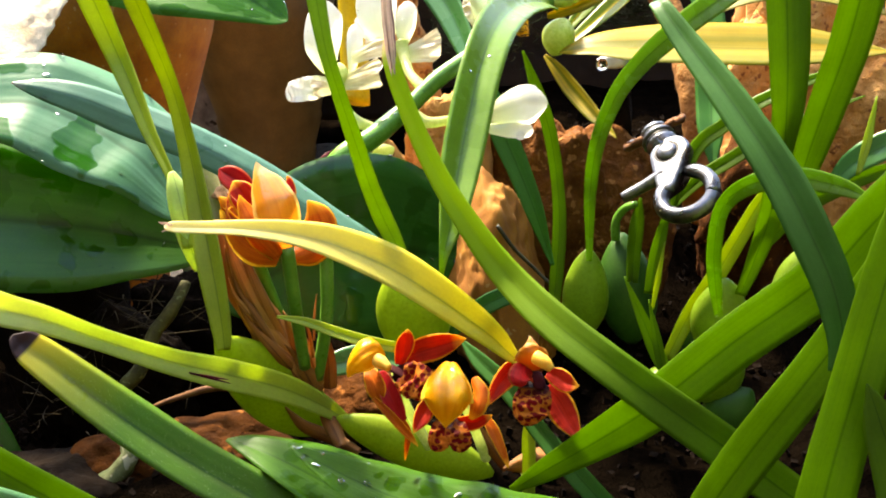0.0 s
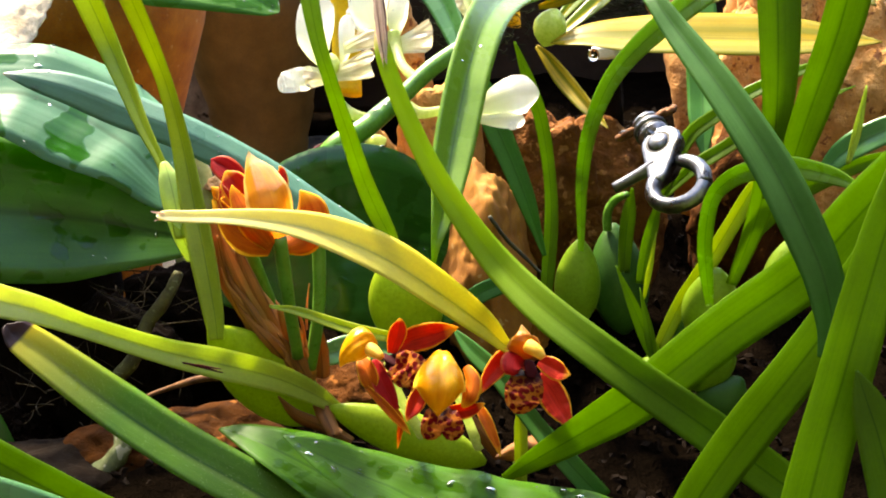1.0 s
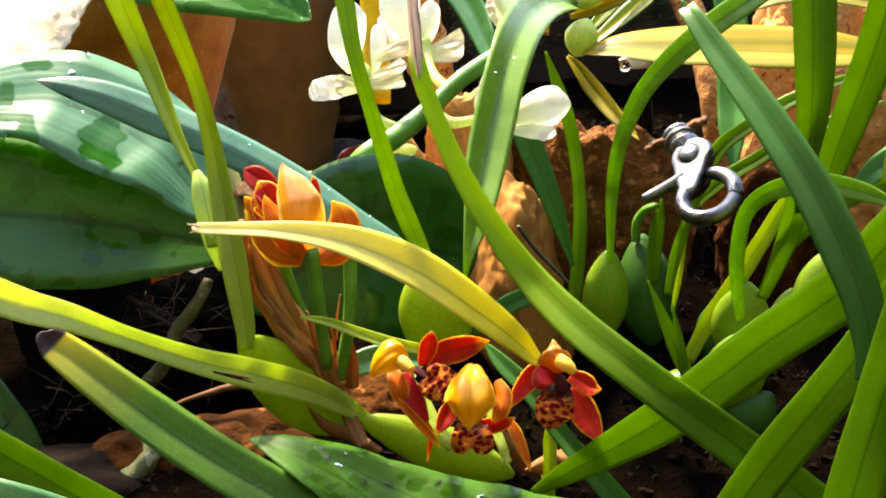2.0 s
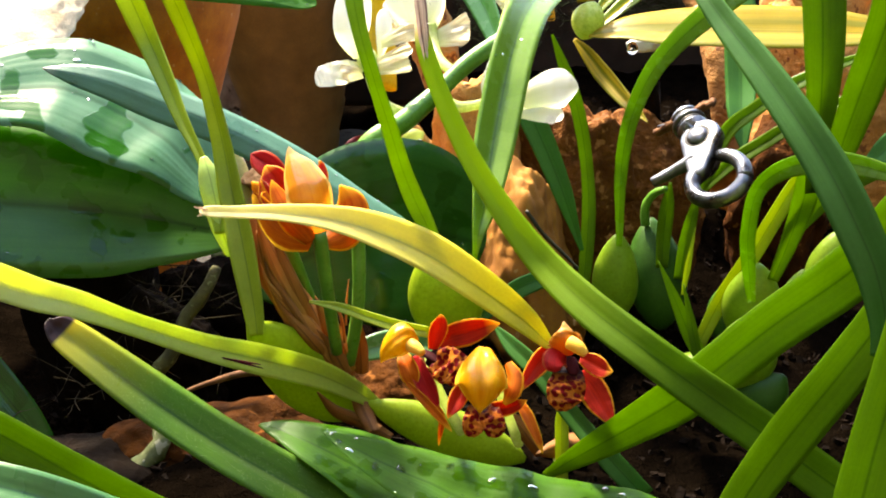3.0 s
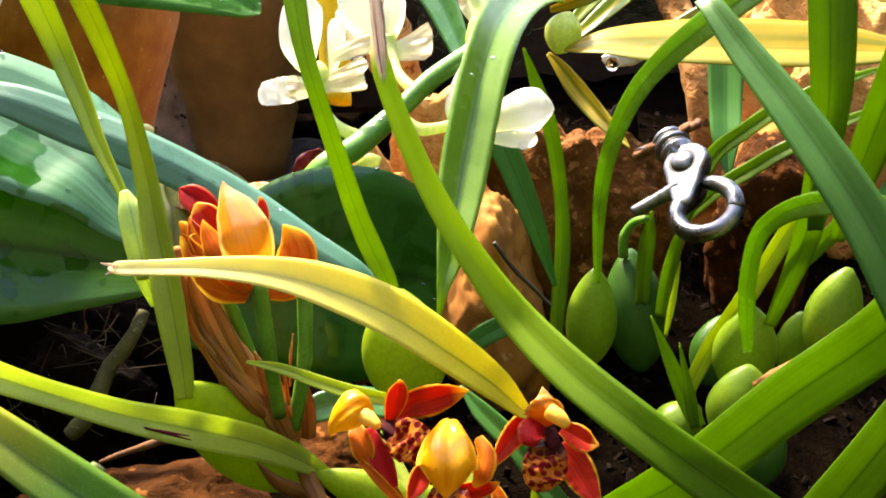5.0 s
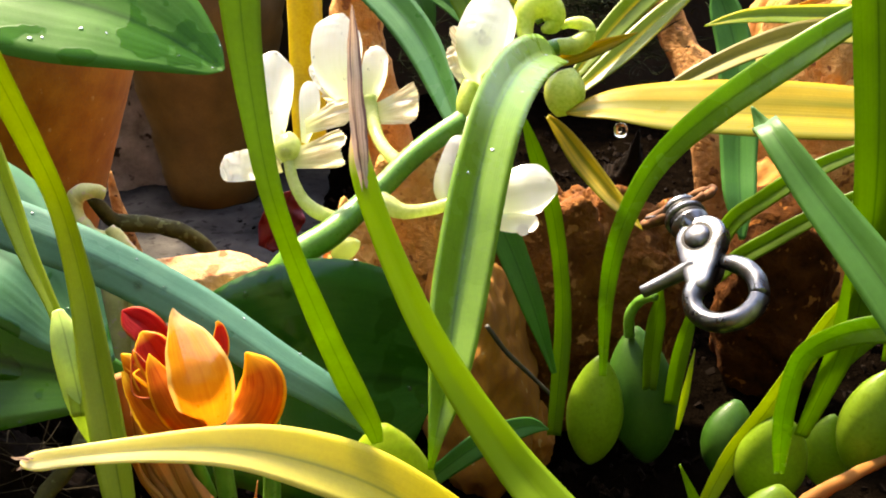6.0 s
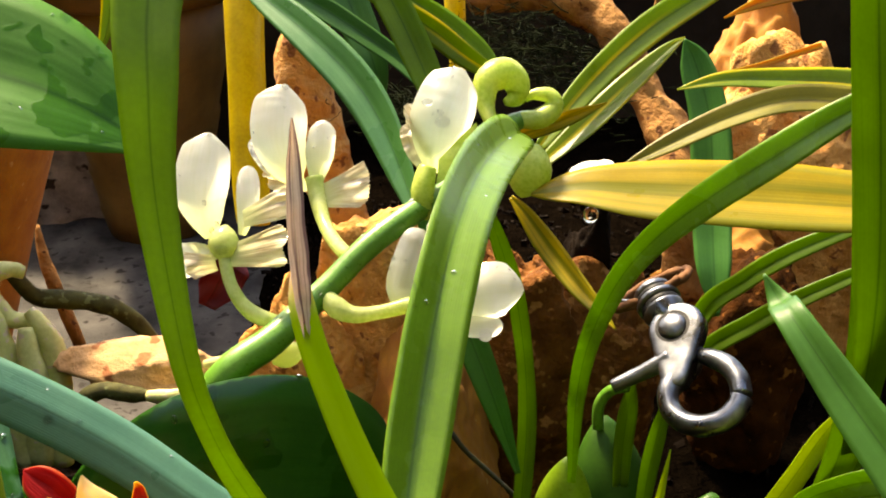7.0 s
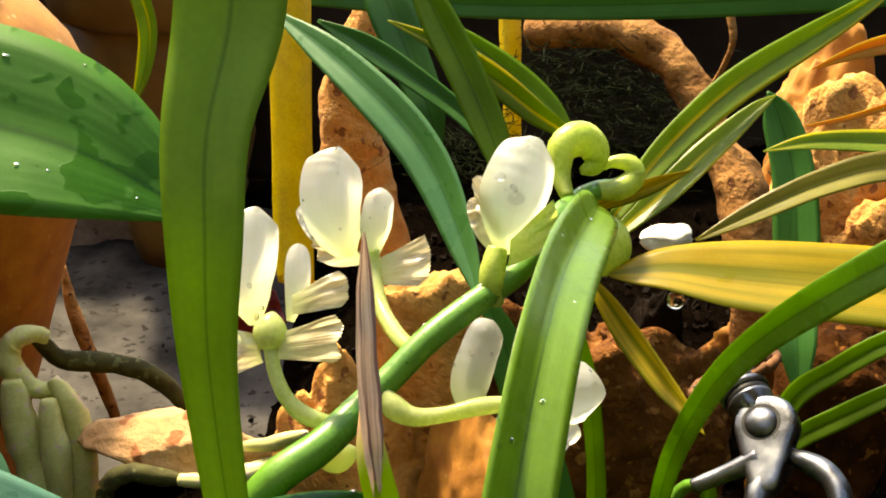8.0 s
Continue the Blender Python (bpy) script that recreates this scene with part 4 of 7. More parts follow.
# flower facing left with a golden hood
fa = flower(front, "open flower with golden hood and spotted lip")
blade(fa, HOOD, [(0.017, 0.3711, 0.1242, 0.0032), (0.0147, 0.3695, 0.128, 0.0086), (0.011, 0.3672, 0.1276, 0.0105), (0.0074, 0.366, 0.1247, 0.009), (0.0053, 0.3662, 0.1214, 0.0051), (0.0044, 0.367, 0.1184, 0.0006)], (0.158, 0.626, 0.763), (-0.873, 0.358, 0.332), name="hood", fold=-0.75, **HK)
blade(fa, (RED, FLAME), [(0.0217, 0.373, 0.1197, 0.0031), (0.0231, 0.3737, 0.1243, 0.0058), (0.0244, 0.3745, 0.1282, 0.0061), (0.0249, 0.375, 0.1307, 0.0034), (0.0248, 0.3753, 0.1319, 0.0008)], (0.952, -0.071, -0.299), (0.994, 0.021, -0.105), name="petal", fold=0.25, **PK)
blade(fa, (RED, FLAME), [(0.0224, 0.3747, 0.1201, 0.0035), (0.0276, 0.3753, 0.1231, 0.0081), (0.0339, 0.3747, 0.1254, 0.0092), (0.0399, 0.3739, 0.1276, 0.0061), (0.0449, 0.3736, 0.129, 0.0004)], (0.377, -0.363, -0.852), (0.237, -0.39, -0.89), name="sepal", fold=0.25, **PK)
blade(fa, LIP, [(0.0209, 0.3712, 0.1181, 0.0046), (0.0242, 0.3667, 0.1188, 0.0099), (0.0277, 0.3629, 0.1187, 0.0128), (0.0303, 0.3607, 0.1168, 0.0113), (0.0314, 0.3605, 0.113, 0.0041)], (-0.497, -0.388, -0.776), (-0.853, -0.264, -0.451), name="lip", fold=0.12, wave=0.22, **PK)
blade(fa, FLAME, [(0.0114, 0.3713, 0.1195, 0.0027), (0.0128, 0.3671, 0.1181, 0.0057), (0.0142, 0.364, 0.1154, 0.0068), (0.0146, 0.363, 0.1125, 0.0038), (0.0143, 0.363, 0.1105, 0.0006)], (-0.945, -0.187, -0.268), (-0.997, -0.076, -0.015), name="petal", fold=0.4, **PK)
blade(fa, (CRIMSON, FLAME), [(0.016, 0.37, 0.119, 0.0019), (0.0175, 0.366, 0.1157, 0.0057), (0.0194, 0.363, 0.1119, 0.0068), (0.0217, 0.3605, 0.1078, 0.0049), (0.0237, 0.359, 0.1045, 0.0008)], (-0.95, -0.181, -0.254), (-0.892, -0.237, -0.385), name="petal", fold=0.45, **PK)
blade(fa, FLAME, [(0.0133, 0.3625, 0.1128, 0.0015), (0.0178, 0.36, 0.1089, 0.0028), (0.0222, 0.3575, 0.1048, 0.003), (0.0255, 0.3555, 0.1018, 0.0024), (0.028, 0.354, 0.0989, 0.0004)], (-0.736, -0.322, -0.595), (-0.768, -0.309, -0.561), name="sepal", fold=0.45, **PK)
blade(fa, FLAME, [(0.023, 0.359, 0.1058, 0.0019), (0.0247, 0.3575, 0.1023, 0.0025), (0.0241, 0.3565, 0.0976, 0.0019), (0.0233, 0.3555, 0.0925, 0.0004)], (-0.987, -0.117, -0.106), (-0.989, -0.001, 0.147), name="sepal", fold=0.45, **PK)
tube(fa, CREAM, [(*(0.0136, 0.3688, 0.1246), 0.005), (*(0.0164, 0.3665, 0.1241), 0.0044), (*(0.0188, 0.364, 0.1233), 0.0026)], name="column")
tube(fa, THROAT, [(*(0.0189, 0.3721, 0.1193), 0.004), (*(0.0214, 0.3693, 0.119), 0.005), (*(0.0237, 0.3668, 0.1182), 0.003)], name="throat", flat=0.5)
# flower seen from above its hood
fb = flower(front, "nodding flower with a wet golden hood")
blade(fb, HOOD, [(0.0394, 0.3643, 0.125, 0.0075), (0.0391, 0.359, 0.1247, 0.0141), (0.0389, 0.3517, 0.1238, 0.0171), (0.0386, 0.3468, 0.1208, 0.0166), (0.038, 0.3456, 0.1157, 0.0109), (0.0375, 0.346, 0.111, 0.0007)], (-0.994, -0.021, 0.104), (-0.991, -0.009, 0.131), name="hood", fold=-0.6, **HK)
blade(fb, FLAME, [(0.047, 0.363, 0.1195, 0.0031), (0.049, 0.3576, 0.1171, 0.0059), (0.0477, 0.3539, 0.1136, 0.0061), (0.0456, 0.3533, 0.1097, 0.0016)], (-0.842, 0.248, -0.48), (-0.872, 0.475, 0.114), name="sepal", fold=-0.4, **PK)
blade(fb, (RED, FLAME), [(0.0339, 0.3602, 0.1153, 0.0026), (0.0312, 0.3578, 0.1116, 0.006), (0.0293, 0.3544, 0.1093, 0.0056), (0.0277, 0.3521, 0.1073, 0.0026), (0.0269, 0.351, 0.1059, 0.0004)], (-0.859, 0.162, 0.485), (-0.891, 0.136, 0.433), name="petal", fold=0.25, **PK)
blade(fb, (RED, FLAME), [(0.0415, 0.3567, 0.1062, 0.0041), (0.0456, 0.3555, 0.1069, 0.0056), (0.0497, 0.3545, 0.1086, 0.0041), (0.0529, 0.3538, 0.1107, 0.0006)], (0.101, -0.407, -0.908), (0.305, -0.378, -0.874), name="petal", fold=0.3, **PK)
blade(fb, FLAME, [(0.0512, 0.3568, 0.1072, 0.003), (0.0533, 0.3532, 0.1048, 0.0041), (0.0554, 0.3493, 0.1013, 0.0033), (0.0568, 0.347, 0.0984, 0.0022), (0.0578, 0.3457, 0.0953, 0.0004)], (-0.9, -0.23, -0.369), (-0.948, -0.184, -0.26), name="sepal", fold=0.4, **PK)
blade(fb, LIP, [(0.0385, 0.3584, 0.1064, 0.0064), (0.0364, 0.3536, 0.1057, 0.0075), (0.0354, 0.3505, 0.1038, 0.0078), (0.0349, 0.3495, 0.1014, 0.0059), (0.0349, 0.3495, 0.0998, 0.0019)], (-0.893, 0.134, 0.43), (-0.99, -0.003, 0.143), name="lip", fold=0.1, wave=0.15, **PK)
blade(fb, LIP, [(0.0389, 0.3584, 0.1064, 0.0064), (0.041, 0.3538, 0.1054, 0.0075), (0.0421, 0.3507, 0.1034, 0.0078), (0.0423, 0.3497, 0.1008, 0.0059), (0.0423, 0.3497, 0.0993, 0.0019)], (-0.903, -0.228, -0.365), (-0.996, -0.08, -0.025), name="lip", fold=0.1, wave=0.15, **PK)
# flower facing right
fc = flower(front, "open flower with red sepals and spotted lip")
blade(fc, GOLD, [(0.0674, 0.3748, 0.1155, 0.0085), (0.0674, 0.3735, 0.1205, 0.0115), (0.0671, 0.3741, 0.1246, 0.0076), (0.067, 0.376, 0.1259, 0.0034), (0.0667, 0.3775, 0.1273, 0.0004)], (0.998, 0.063, -0.012), (0.992, 0.101, 0.072), name="sepal", fold=-0.4, **PK)
blade(fc, (RED, FLAME), [(0.0642, 0.3778, 0.1168, 0.0035), (0.0604, 0.3756, 0.1148, 0.0077), (0.0561, 0.3714, 0.112, 0.0065), (0.0528, 0.3677, 0.109, 0.0034), (0.0504, 0.3655, 0.1066, 0.0004)], (-0.672, 0.269, 0.69), (-0.804, 0.2, 0.56), name="sepal", fold=0.25, **PK)
blade(fc, (CRIMSON, FLAME), [(0.0661, 0.3753, 0.1169, 0.0056), (0.0639, 0.3709, 0.1168, 0.0091), (0.0632, 0.3681, 0.1155, 0.0079), (0.0639, 0.3673, 0.1136, 0.0019)], (-0.712, 0.154, 0.685), (-0.999, 0.032, -0.037), name="petal", fold=-0.2, **PK)
blade(fc, (RED, FLAME), [(0.0727, 0.3775, 0.1129, 0.0035), (0.0763, 0.3751, 0.1123, 0.007), (0.0799, 0.3723, 0.1112, 0.0065), (0.0831, 0.3707, 0.1113, 0.0006)], (-0.477, -0.392, -0.787), (-0.398, -0.403, -0.824), name="petal", fold=0.2, **PK)
blade(fc, (RED, FLAME), [(0.0726, 0.3773, 0.1074, 0.0043), (0.0758, 0.3736, 0.1039, 0.0097), (0.0789, 0.3696, 0.0994, 0.0093), (0.0816, 0.3656, 0.0959, 0.0046), (0.0833, 0.3632, 0.0936, 0.0004)], (-0.853, -0.264, -0.45), (-0.871, -0.252, -0.421), name="sepal", fold=0.2, **PK)
blade(fc, LIP, [(0.0685, 0.3738, 0.1116, 0.007), (0.0677, 0.3686, 0.1102, 0.0115), (0.0667, 0.3644, 0.1083, 0.0133), (0.0659, 0.362, 0.1058, 0.0117), (0.0657, 0.3616, 0.1031, 0.0064), (0.0657, 0.3618, 0.1015, 0.0023)], (-0.981, 0.02, 0.191), (-0.994, -0.022, 0.102), name="lip", fold=0.1, wave=0.2, **PK)
tube(fc, CREAM, [(*(0.0684, 0.3731, 0.1217), 0.005), (*(0.0713, 0.3706, 0.1208), 0.0046), (*(0.0735, 0.3688, 0.1191), 0.0026)], name="column")
tube(fc, THROAT, [(*(0.069, 0.3753, 0.1142), 0.004), (*(0.0694, 0.3719, 0.1126), 0.0055), (*(0.0694, 0.3691, 0.1111), 0.003)], name="throat", flat=0.5)
for (a, b, c) in (((0.0201, 0.3757, 0.115), (0.023, 0.3841, 0.0963), (0.0303, 0.3913, 0.0747)), ((0.0425, 0.3641, 0.1123), (0.0472, 0.3768, 0.0909), (0.0513, 0.3898, 0.0703)), ((0.0693, 0.379, 0.1076), (0.0678, 0.3864, 0.0869), (0.0659, 0.3875, 0.0642))):
    tube(front, PALE, [(*a, 0.003), (*b, 0.0035), (*c, 0.004)], name="flower_stalk")
blade(front, LIME, [(0.0203, 0.3792, 0.1231, 0.0039), (0.0104, 0.3816, 0.1242, 0.0043), (0.0004, 0.3845, 0.1262, 0.004), (-0.0117, 0.3877, 0.1293, 0.0032), (-0.0219, 0.3901, 0.1303, 0.001)], (0.259, 0.47, 0.844), (0.288, 0.608, 0.74), name="bract", fold=0.4)
blade(front, LIME, [(0.0663, 0.3758, 0.0623, 0.0045), (0.0667, 0.3807, 0.0737, 0.0049), (0.0667, 0.3847, 0.0831, 0.0046), (0.0666, 0.3872, 0.0888, 0.0013)], (0.998, -0.058, 0.004), (0.992, 0.116, -0.044), name="bract", fold=0.3)
# closed amber flower with red inside
fd = flower(front, "amber flower seen from behind with red petals")
FK = dict(across=10, thick=0.0007, per=6)
blade(fd, GOLD, [(-0.0185, 0.4024, 0.1486, 0.0049), (-0.0187, 0.3996, 0.1546, 0.012), (-0.0188, 0.3969, 0.1611, 0.0154), (-0.0203, 0.3975, 0.17, 0.016), (-0.0239, 0.4033, 0.1762, 0.0118), (-0.0268, 0.4079, 0.1793, 0.0044), (-0.0277, 0.4099, 0.1815, 0.0004)], (0.946, 0.289, 0.146), (0.913, 0.276, 0.3), name="sepal", fold=-0.4, thin=True, **FK)
blade(fd, FLAME, [(-0.0202, 0.404, 0.1492, 0.0061), (-0.026, 0.4021, 0.1539, 0.0124), (-0.0316, 0.403, 0.1592, 0.0132), (-0.0368, 0.4067, 0.1633, 0.0096), (-0.0404, 0.4094, 0.1667, 0.0044), (-0.0423, 0.4102, 0.1684, 0.0006)], (0.588, 0.369, 0.72), (0.753, 0.315, 0.577), name="sepal", fold=-0.35, **FK)
blade(fd, CRIMSON, [(-0.031, 0.4143, 0.1615, 0.0041), (-0.0333, 0.4165, 0.1667, 0.0078), (-0.0369, 0.4183, 0.1711, 0.009), (-0.0412, 0.4203, 0.1735, 0.007), (-0.0438, 0.4219, 0.1748, 0.0008)], (0.859, 0.321, 0.4), (0.581, 0.38, 0.72), name="petal", fold=0.2, **FK)
blade(fd, (RED, FLAME), [(-0.0295, 0.4083, 0.158, 0.0049), (-0.0318, 0.4086, 0.1656, 0.01), (-0.0347, 0.4107, 0.1703, 0.0092), (-0.0371, 0.4129, 0.1732, 0.0012)], (0.907, 0.224, 0.355), (0.858, 0.261, 0.443), name="petal", fold=0.25, **FK)
blade(fd, FLAME, [(-0.0169, 0.4072, 0.1459, 0.0061), (-0.0113, 0.4104, 0.1476, 0.0127), (-0.0081, 0.4138, 0.1528, 0.0135), (-0.0086, 0.4171, 0.1581, 0.0107), (-0.0121, 0.4199, 0.1627, 0.0008)], (0.698, -0.257, -0.669), (0.949, 0.182, 0.257), name="sepal", fold=-0.3, **FK)
blade(fd, (RED, FLAME), [(-0.0195, 0.4119, 0.1605, 0.0041), (-0.018, 0.4157, 0.1666, 0.0049), (-0.0181, 0.4185, 0.1706, 0.0029), (-0.0189, 0.4193, 0.1725, 0.0007)], (0.978, 0.088, -0.188), (0.882, 0.447, -0.148), name="petal", fold=0.3, **FK)
for k in range(4):
    a, b = Vector((-0.0315, 0.4035, 0.1593)), Vector((-0.0387, 0.4066, 0.1669))
    b += Vector((0.003 * math.sin(k * 2.1), 0.002, 0.0035 * math.cos(k * 2.1)))
    bend = Vector((0.004 * math.cos(k * 3.3), -0.003, 0.004 * math.sin(k * 1.7)))
    tube(fd, FLAME if k % 3 else GOLD, [(*a, 0.0007), (*(a.lerp(b, 0.45) + bend), 0.0005), (*(a.lerp(b, 0.85) + bend * 0.4), 0.0004), (*b, 0.0003)], name="filament", sides=6)
for a, b, c in (((-0.0182, 0.4017, 0.152), (-0.0172, 0.4026, 0.1287), (-0.0161, 0.4069, 0.1006)), ((-0.0061, 0.4155, 0.1454), (-0.007, 0.4101, 0.1202), (-0.0121, 0.4096, 0.0941)), ((-0.0327, 0.4152, 0.146), (-0.0325, 0.4245, 0.1325), (-0.0272, 0.427, 0.1107))):
    tube(front, STEM, [(*a, 0.0052), (*b, 0.005), (*c, 0.0046)], name="flower_stalk")
blade(fd, FLAME, [(-0.0205, 0.3996, 0.1493, 0.008), (-0.0273, 0.3993, 0.153, 0.0143), (-0.0334, 0.4016, 0.1559, 0.012), (-0.039, 0.4058, 0.1605, 0.006), (-0.042, 0.4078, 0.1646, 0.0006)], (0.466, 0.394, 0.792), (0.786, 0.301, 0.541), name="sepal", fold=-0.3, ripple=0.05, thin=True, **FK)
blade(fd, (RED, FLAME), [(-0.0309, 0.4057, 0.1567, 0.0041), (-0.0342, 0.4065, 0.1612, 0.0073), (-0.0371, 0.4094, 0.1657, 0.0061), (-0.0384, 0.4121, 0.1695, 0.0008)], (0.843, 0.186, 0.505), (0.888, 0.432, 0.159), name="petal", fold=0.25, ripple=0.06, **FK)
blade(fd, (FLAME, RED), [(-0.0211, 0.3985, 0.1497, 0.0048), (-0.0253, 0.3981, 0.1565, 0.0099), (-0.0295, 0.4006, 0.1626, 0.0088), (-0.0329, 0.4048, 0.1674, 0.0045), (-0.0343, 0.407, 0.1701, 0.0004)], (0.827, 0.267, 0.494), (0.862, 0.489, 0.133), name="sepal", fold=-0.35, ripple=0.05, **FK)
# dense cone of papery brown sheaths at the foot of the stalks
tube(front, BRACT, [(-0.0486, 0.425, 0.1532, 0.0042), (-0.046, 0.4235, 0.1434, 0.0085), (-0.0421, 0.4215, 0.1332, 0.0115), (-0.0362, 0.4195, 0.1211, 0.0133), (-0.0291, 0.4185, 0.1084, 0.0152), (-0.0224, 0.418, 0.0956, 0.0162), (-0.0173, 0.418, 0.0833, 0.0142)], "dry papery brown sheath", name="sheath", lump=0.12, sides=14, per=6)
blade(front, BRACT, [(-0.0188, 0.413, 0.0893, 0.0071), (-0.0242, 0.4125, 0.1026, 0.0077), (-0.0297, 0.411, 0.1222, 0.0064), (-0.0351, 0.414, 0.1373, 0.0038), (-0.0373, 0.416, 0.1451, 0.0004)], (0.904, 0.227, 0.361), (0.936, 0.197, 0.291), name="sheath", fold=-0.4, wave=0.12)
blade(front, PAPER, [(-0.0194, 0.41, 0.091, 0.0078), (-0.0244, 0.41, 0.102, 0.0098), (-0.0327, 0.409, 0.1181, 0.0086), (-0.0399, 0.413, 0.1328, 0.0055), (-0.0436, 0.417, 0.1468, 0.0008)], (0.841, 0.271, 0.468), (0.927, 0.207, 0.314), name="sheath", fold=-0.4, wave=0.12)
blade(front, BRACT, [(-0.0167, 0.409, 0.0925, 0.0047), (-0.0177, 0.409, 0.1038, 0.0054), (-0.0205, 0.408, 0.1163, 0.0038), (-0.0231, 0.41, 0.1229, 0.0004)], (0.967, 0.159, 0.202), (0.938, 0.195, 0.287), name="sheath", fold=-0.4, wave=0.12)
blade(front, PAPER, [(-0.0119, 0.408, 0.0919, 0.005), (-0.0129, 0.408, 0.1007, 0.0054), (-0.0155, 0.41, 0.1075, 0.0034), (-0.0157, 0.408, 0.1143, 0.0004)], (0.96, 0.168, 0.224), (0.957, 0.172, 0.233), name="sheath", fold=-0.4, wave=0.12)
blade(front, BRACT, [(-0.0079, 0.412, 0.0882, 0.0051), (-0.0077, 0.412, 0.0994, 0.0054), (-0.0079, 0.41, 0.1101, 0.0027), (-0.0081, 0.411, 0.1167, 0.0004)], (0.996, 0.086, 0.038), (0.994, 0.094, 0.057), name="sheath", fold=-0.4, wave=0.12)
blade(front, PAPER, [(-0.0168, 0.4075, 0.0919, 0.0057), (-0.0215, 0.407, 0.0996, 0.0067), (-0.0277, 0.4055, 0.1103, 0.004), (-0.0329, 0.407, 0.1149, 0.0005)], (0.78, 0.303, 0.547), (0.738, 0.322, 0.594), name="sheath", fold=-0.4, wave=0.12)
blade(front, BRACT, [(-0.0215, 0.407, 0.0996, 0.0036), (-0.0264, 0.4035, 0.1099, 0.0043), (-0.0352, 0.407, 0.1193, 0.002), (-0.0389, 0.408, 0.1264, 0.0003)], (0.757, 0.313, 0.573), (0.792, 0.298, 0.534), name="sheath", fold=-0.4, wave=0.12)
blade(front, BRACT, [(-0.0131, 0.406, 0.0911, 0.0051), (-0.0157, 0.406, 0.0986, 0.0056), (-0.0194, 0.408, 0.1044, 0.0026), (-0.0228, 0.406, 0.1108, 0.0003)], (0.879, 0.247, 0.409), (0.811, 0.288, 0.509), name="sheath", fold=-0.4, wave=0.12)
blade(front, BRACT, [(-0.0259, 0.405, 0.1105, 0.002), (-0.0321, 0.407, 0.121, 0.003), (-0.0392, 0.411, 0.131, 0.0018), (-0.0414, 0.414, 0.1382, 0.0003)], (0.837, 0.274, 0.474), (0.892, 0.237, 0.385), name="sheath", fold=-0.4, wave=0.12)
blade(front, PAPER, [(-0.013, 0.408, 0.1041, 0.0011), (-0.013, 0.404, 0.1162, 0.0013), (-0.0155, 0.405, 0.1224, 0.0002)], (0.966, 0.16, 0.204), (0.966, 0.16, 0.204), name="sheath", fold=-0.4, wave=0.12)
blade(front, PAPER, [(-0.0115, 0.404, 0.1134, 0.0008), (-0.0108, 0.404, 0.1227, 0.0009), (-0.0094, 0.405, 0.1318, 0.0002)], (0.996, 0.028, -0.088), (0.996, 0.028, -0.088), name="sheath", fold=-0.4, wave=0.12)
blade(front, PAPER, [(-0.0259, 0.412, 0.1031, 0.0036), (-0.0303, 0.41, 0.1176, 0.0066), (-0.0372, 0.412, 0.1332, 0.006), (-0.0414, 0.415, 0.1453, 0.003), (-0.0435, 0.418, 0.1531, 0.0005)], (0.895, 0.235, 0.38), (0.948, 0.184, 0.26), name="sheath", fold=-0.4, wave=0.12)
blade(front, PAPER, [(-0.0297, 0.408, 0.1138, 0.002), (-0.0356, 0.408, 0.1234, 0.0023), (-0.0404, 0.409, 0.1301, 0.0015), (-0.0421, 0.41, 0.1366, 0.0002)], (0.789, 0.299, 0.537), (0.871, 0.253, 0.422), name="sheath", fold=-0.4, wave=0.12)
blade(front, BRACT, [(0.0034, 0.3953, 0.0702, 0.003), (-0.0068, 0.4024, 0.072, 0.005), (-0.0167, 0.3989, 0.0795, 0.0045), (-0.0237, 0.4, 0.0876, 0.0006)], (0.41, 0.663, 0.627), (0.544, 0.507, 0.669), name="sheath", fold=-0.5, wave=0.15)
blade(front, BRACT, [(-0.0024, 0.3918, 0.075, 0.0042), (-0.0073, 0.4015, 0.0802, 0.0065), (-0.0121, 0.4044, 0.0921, 0.0007)], (0.907, 0.306, 0.291), (0.829, 0.555, 0.063), name="sheath", fold=-0.4, wave=0.15)
blade(front, BRACT, [(0.0825, 0.3867, 0.0718, 0.0085), (0.072, 0.3848, 0.0728, 0.0092), (0.0635, 0.3822, 0.0722, 0.0062), (0.0573, 0.3806, 0.0714, 0.0006)], (-0.147, 0.687, 0.712), (-0.229, 0.551, 0.802), name="sheath", fold=-0.5, wave=0.15)
blade(front, BRACT, [(0.0595, 0.3849, 0.0685, 0.0042), (0.0534, 0.3864, 0.0775, 0.0054), (0.0483, 0.3871, 0.0844, 0.0033), (0.0463, 0.3883, 0.0873, 0.0006)], (0.748, 0.476, 0.462), (0.798, 0.316, 0.514), name="sheath", fold=-0.5, wave=0.15)

# ---- white-flowered spike ----
WK = dict(across=14, thick=0.0008, per=10, round_tip=True, ripple=0.006, thin=True, plump=1.12)
flower_stem = tube(broad, STEM, [(*(-0.0149, 0.5014, 0.1431), 0.00993), (*(-0.0066, 0.5048, 0.1516), 0.00993), (*(0.0046, 0.5117, 0.1564), 0.00974), (*(0.0143, 0.5212, 0.1618), 0.00891), (*(0.0228, 0.5277, 0.1675), 0.00797), (*(0.035, 0.5365, 0.1766), 0.00809), (*(0.0494, 0.5464, 0.1835), 0.00788), (*(0.0628, 0.5586, 0.1879), 0.00736), (*(0.0754, 0.5772, 0.1968), 0.00726), (*(0.089, 0.5936, 0.1984), 0.00674), (*(0.0978, 0.5984, 0.1981), 0.00482)], "thick green flower stem", name="flower_stem", sides=14)
wa = flower(broad, "white waxy flower with ruffled lip")
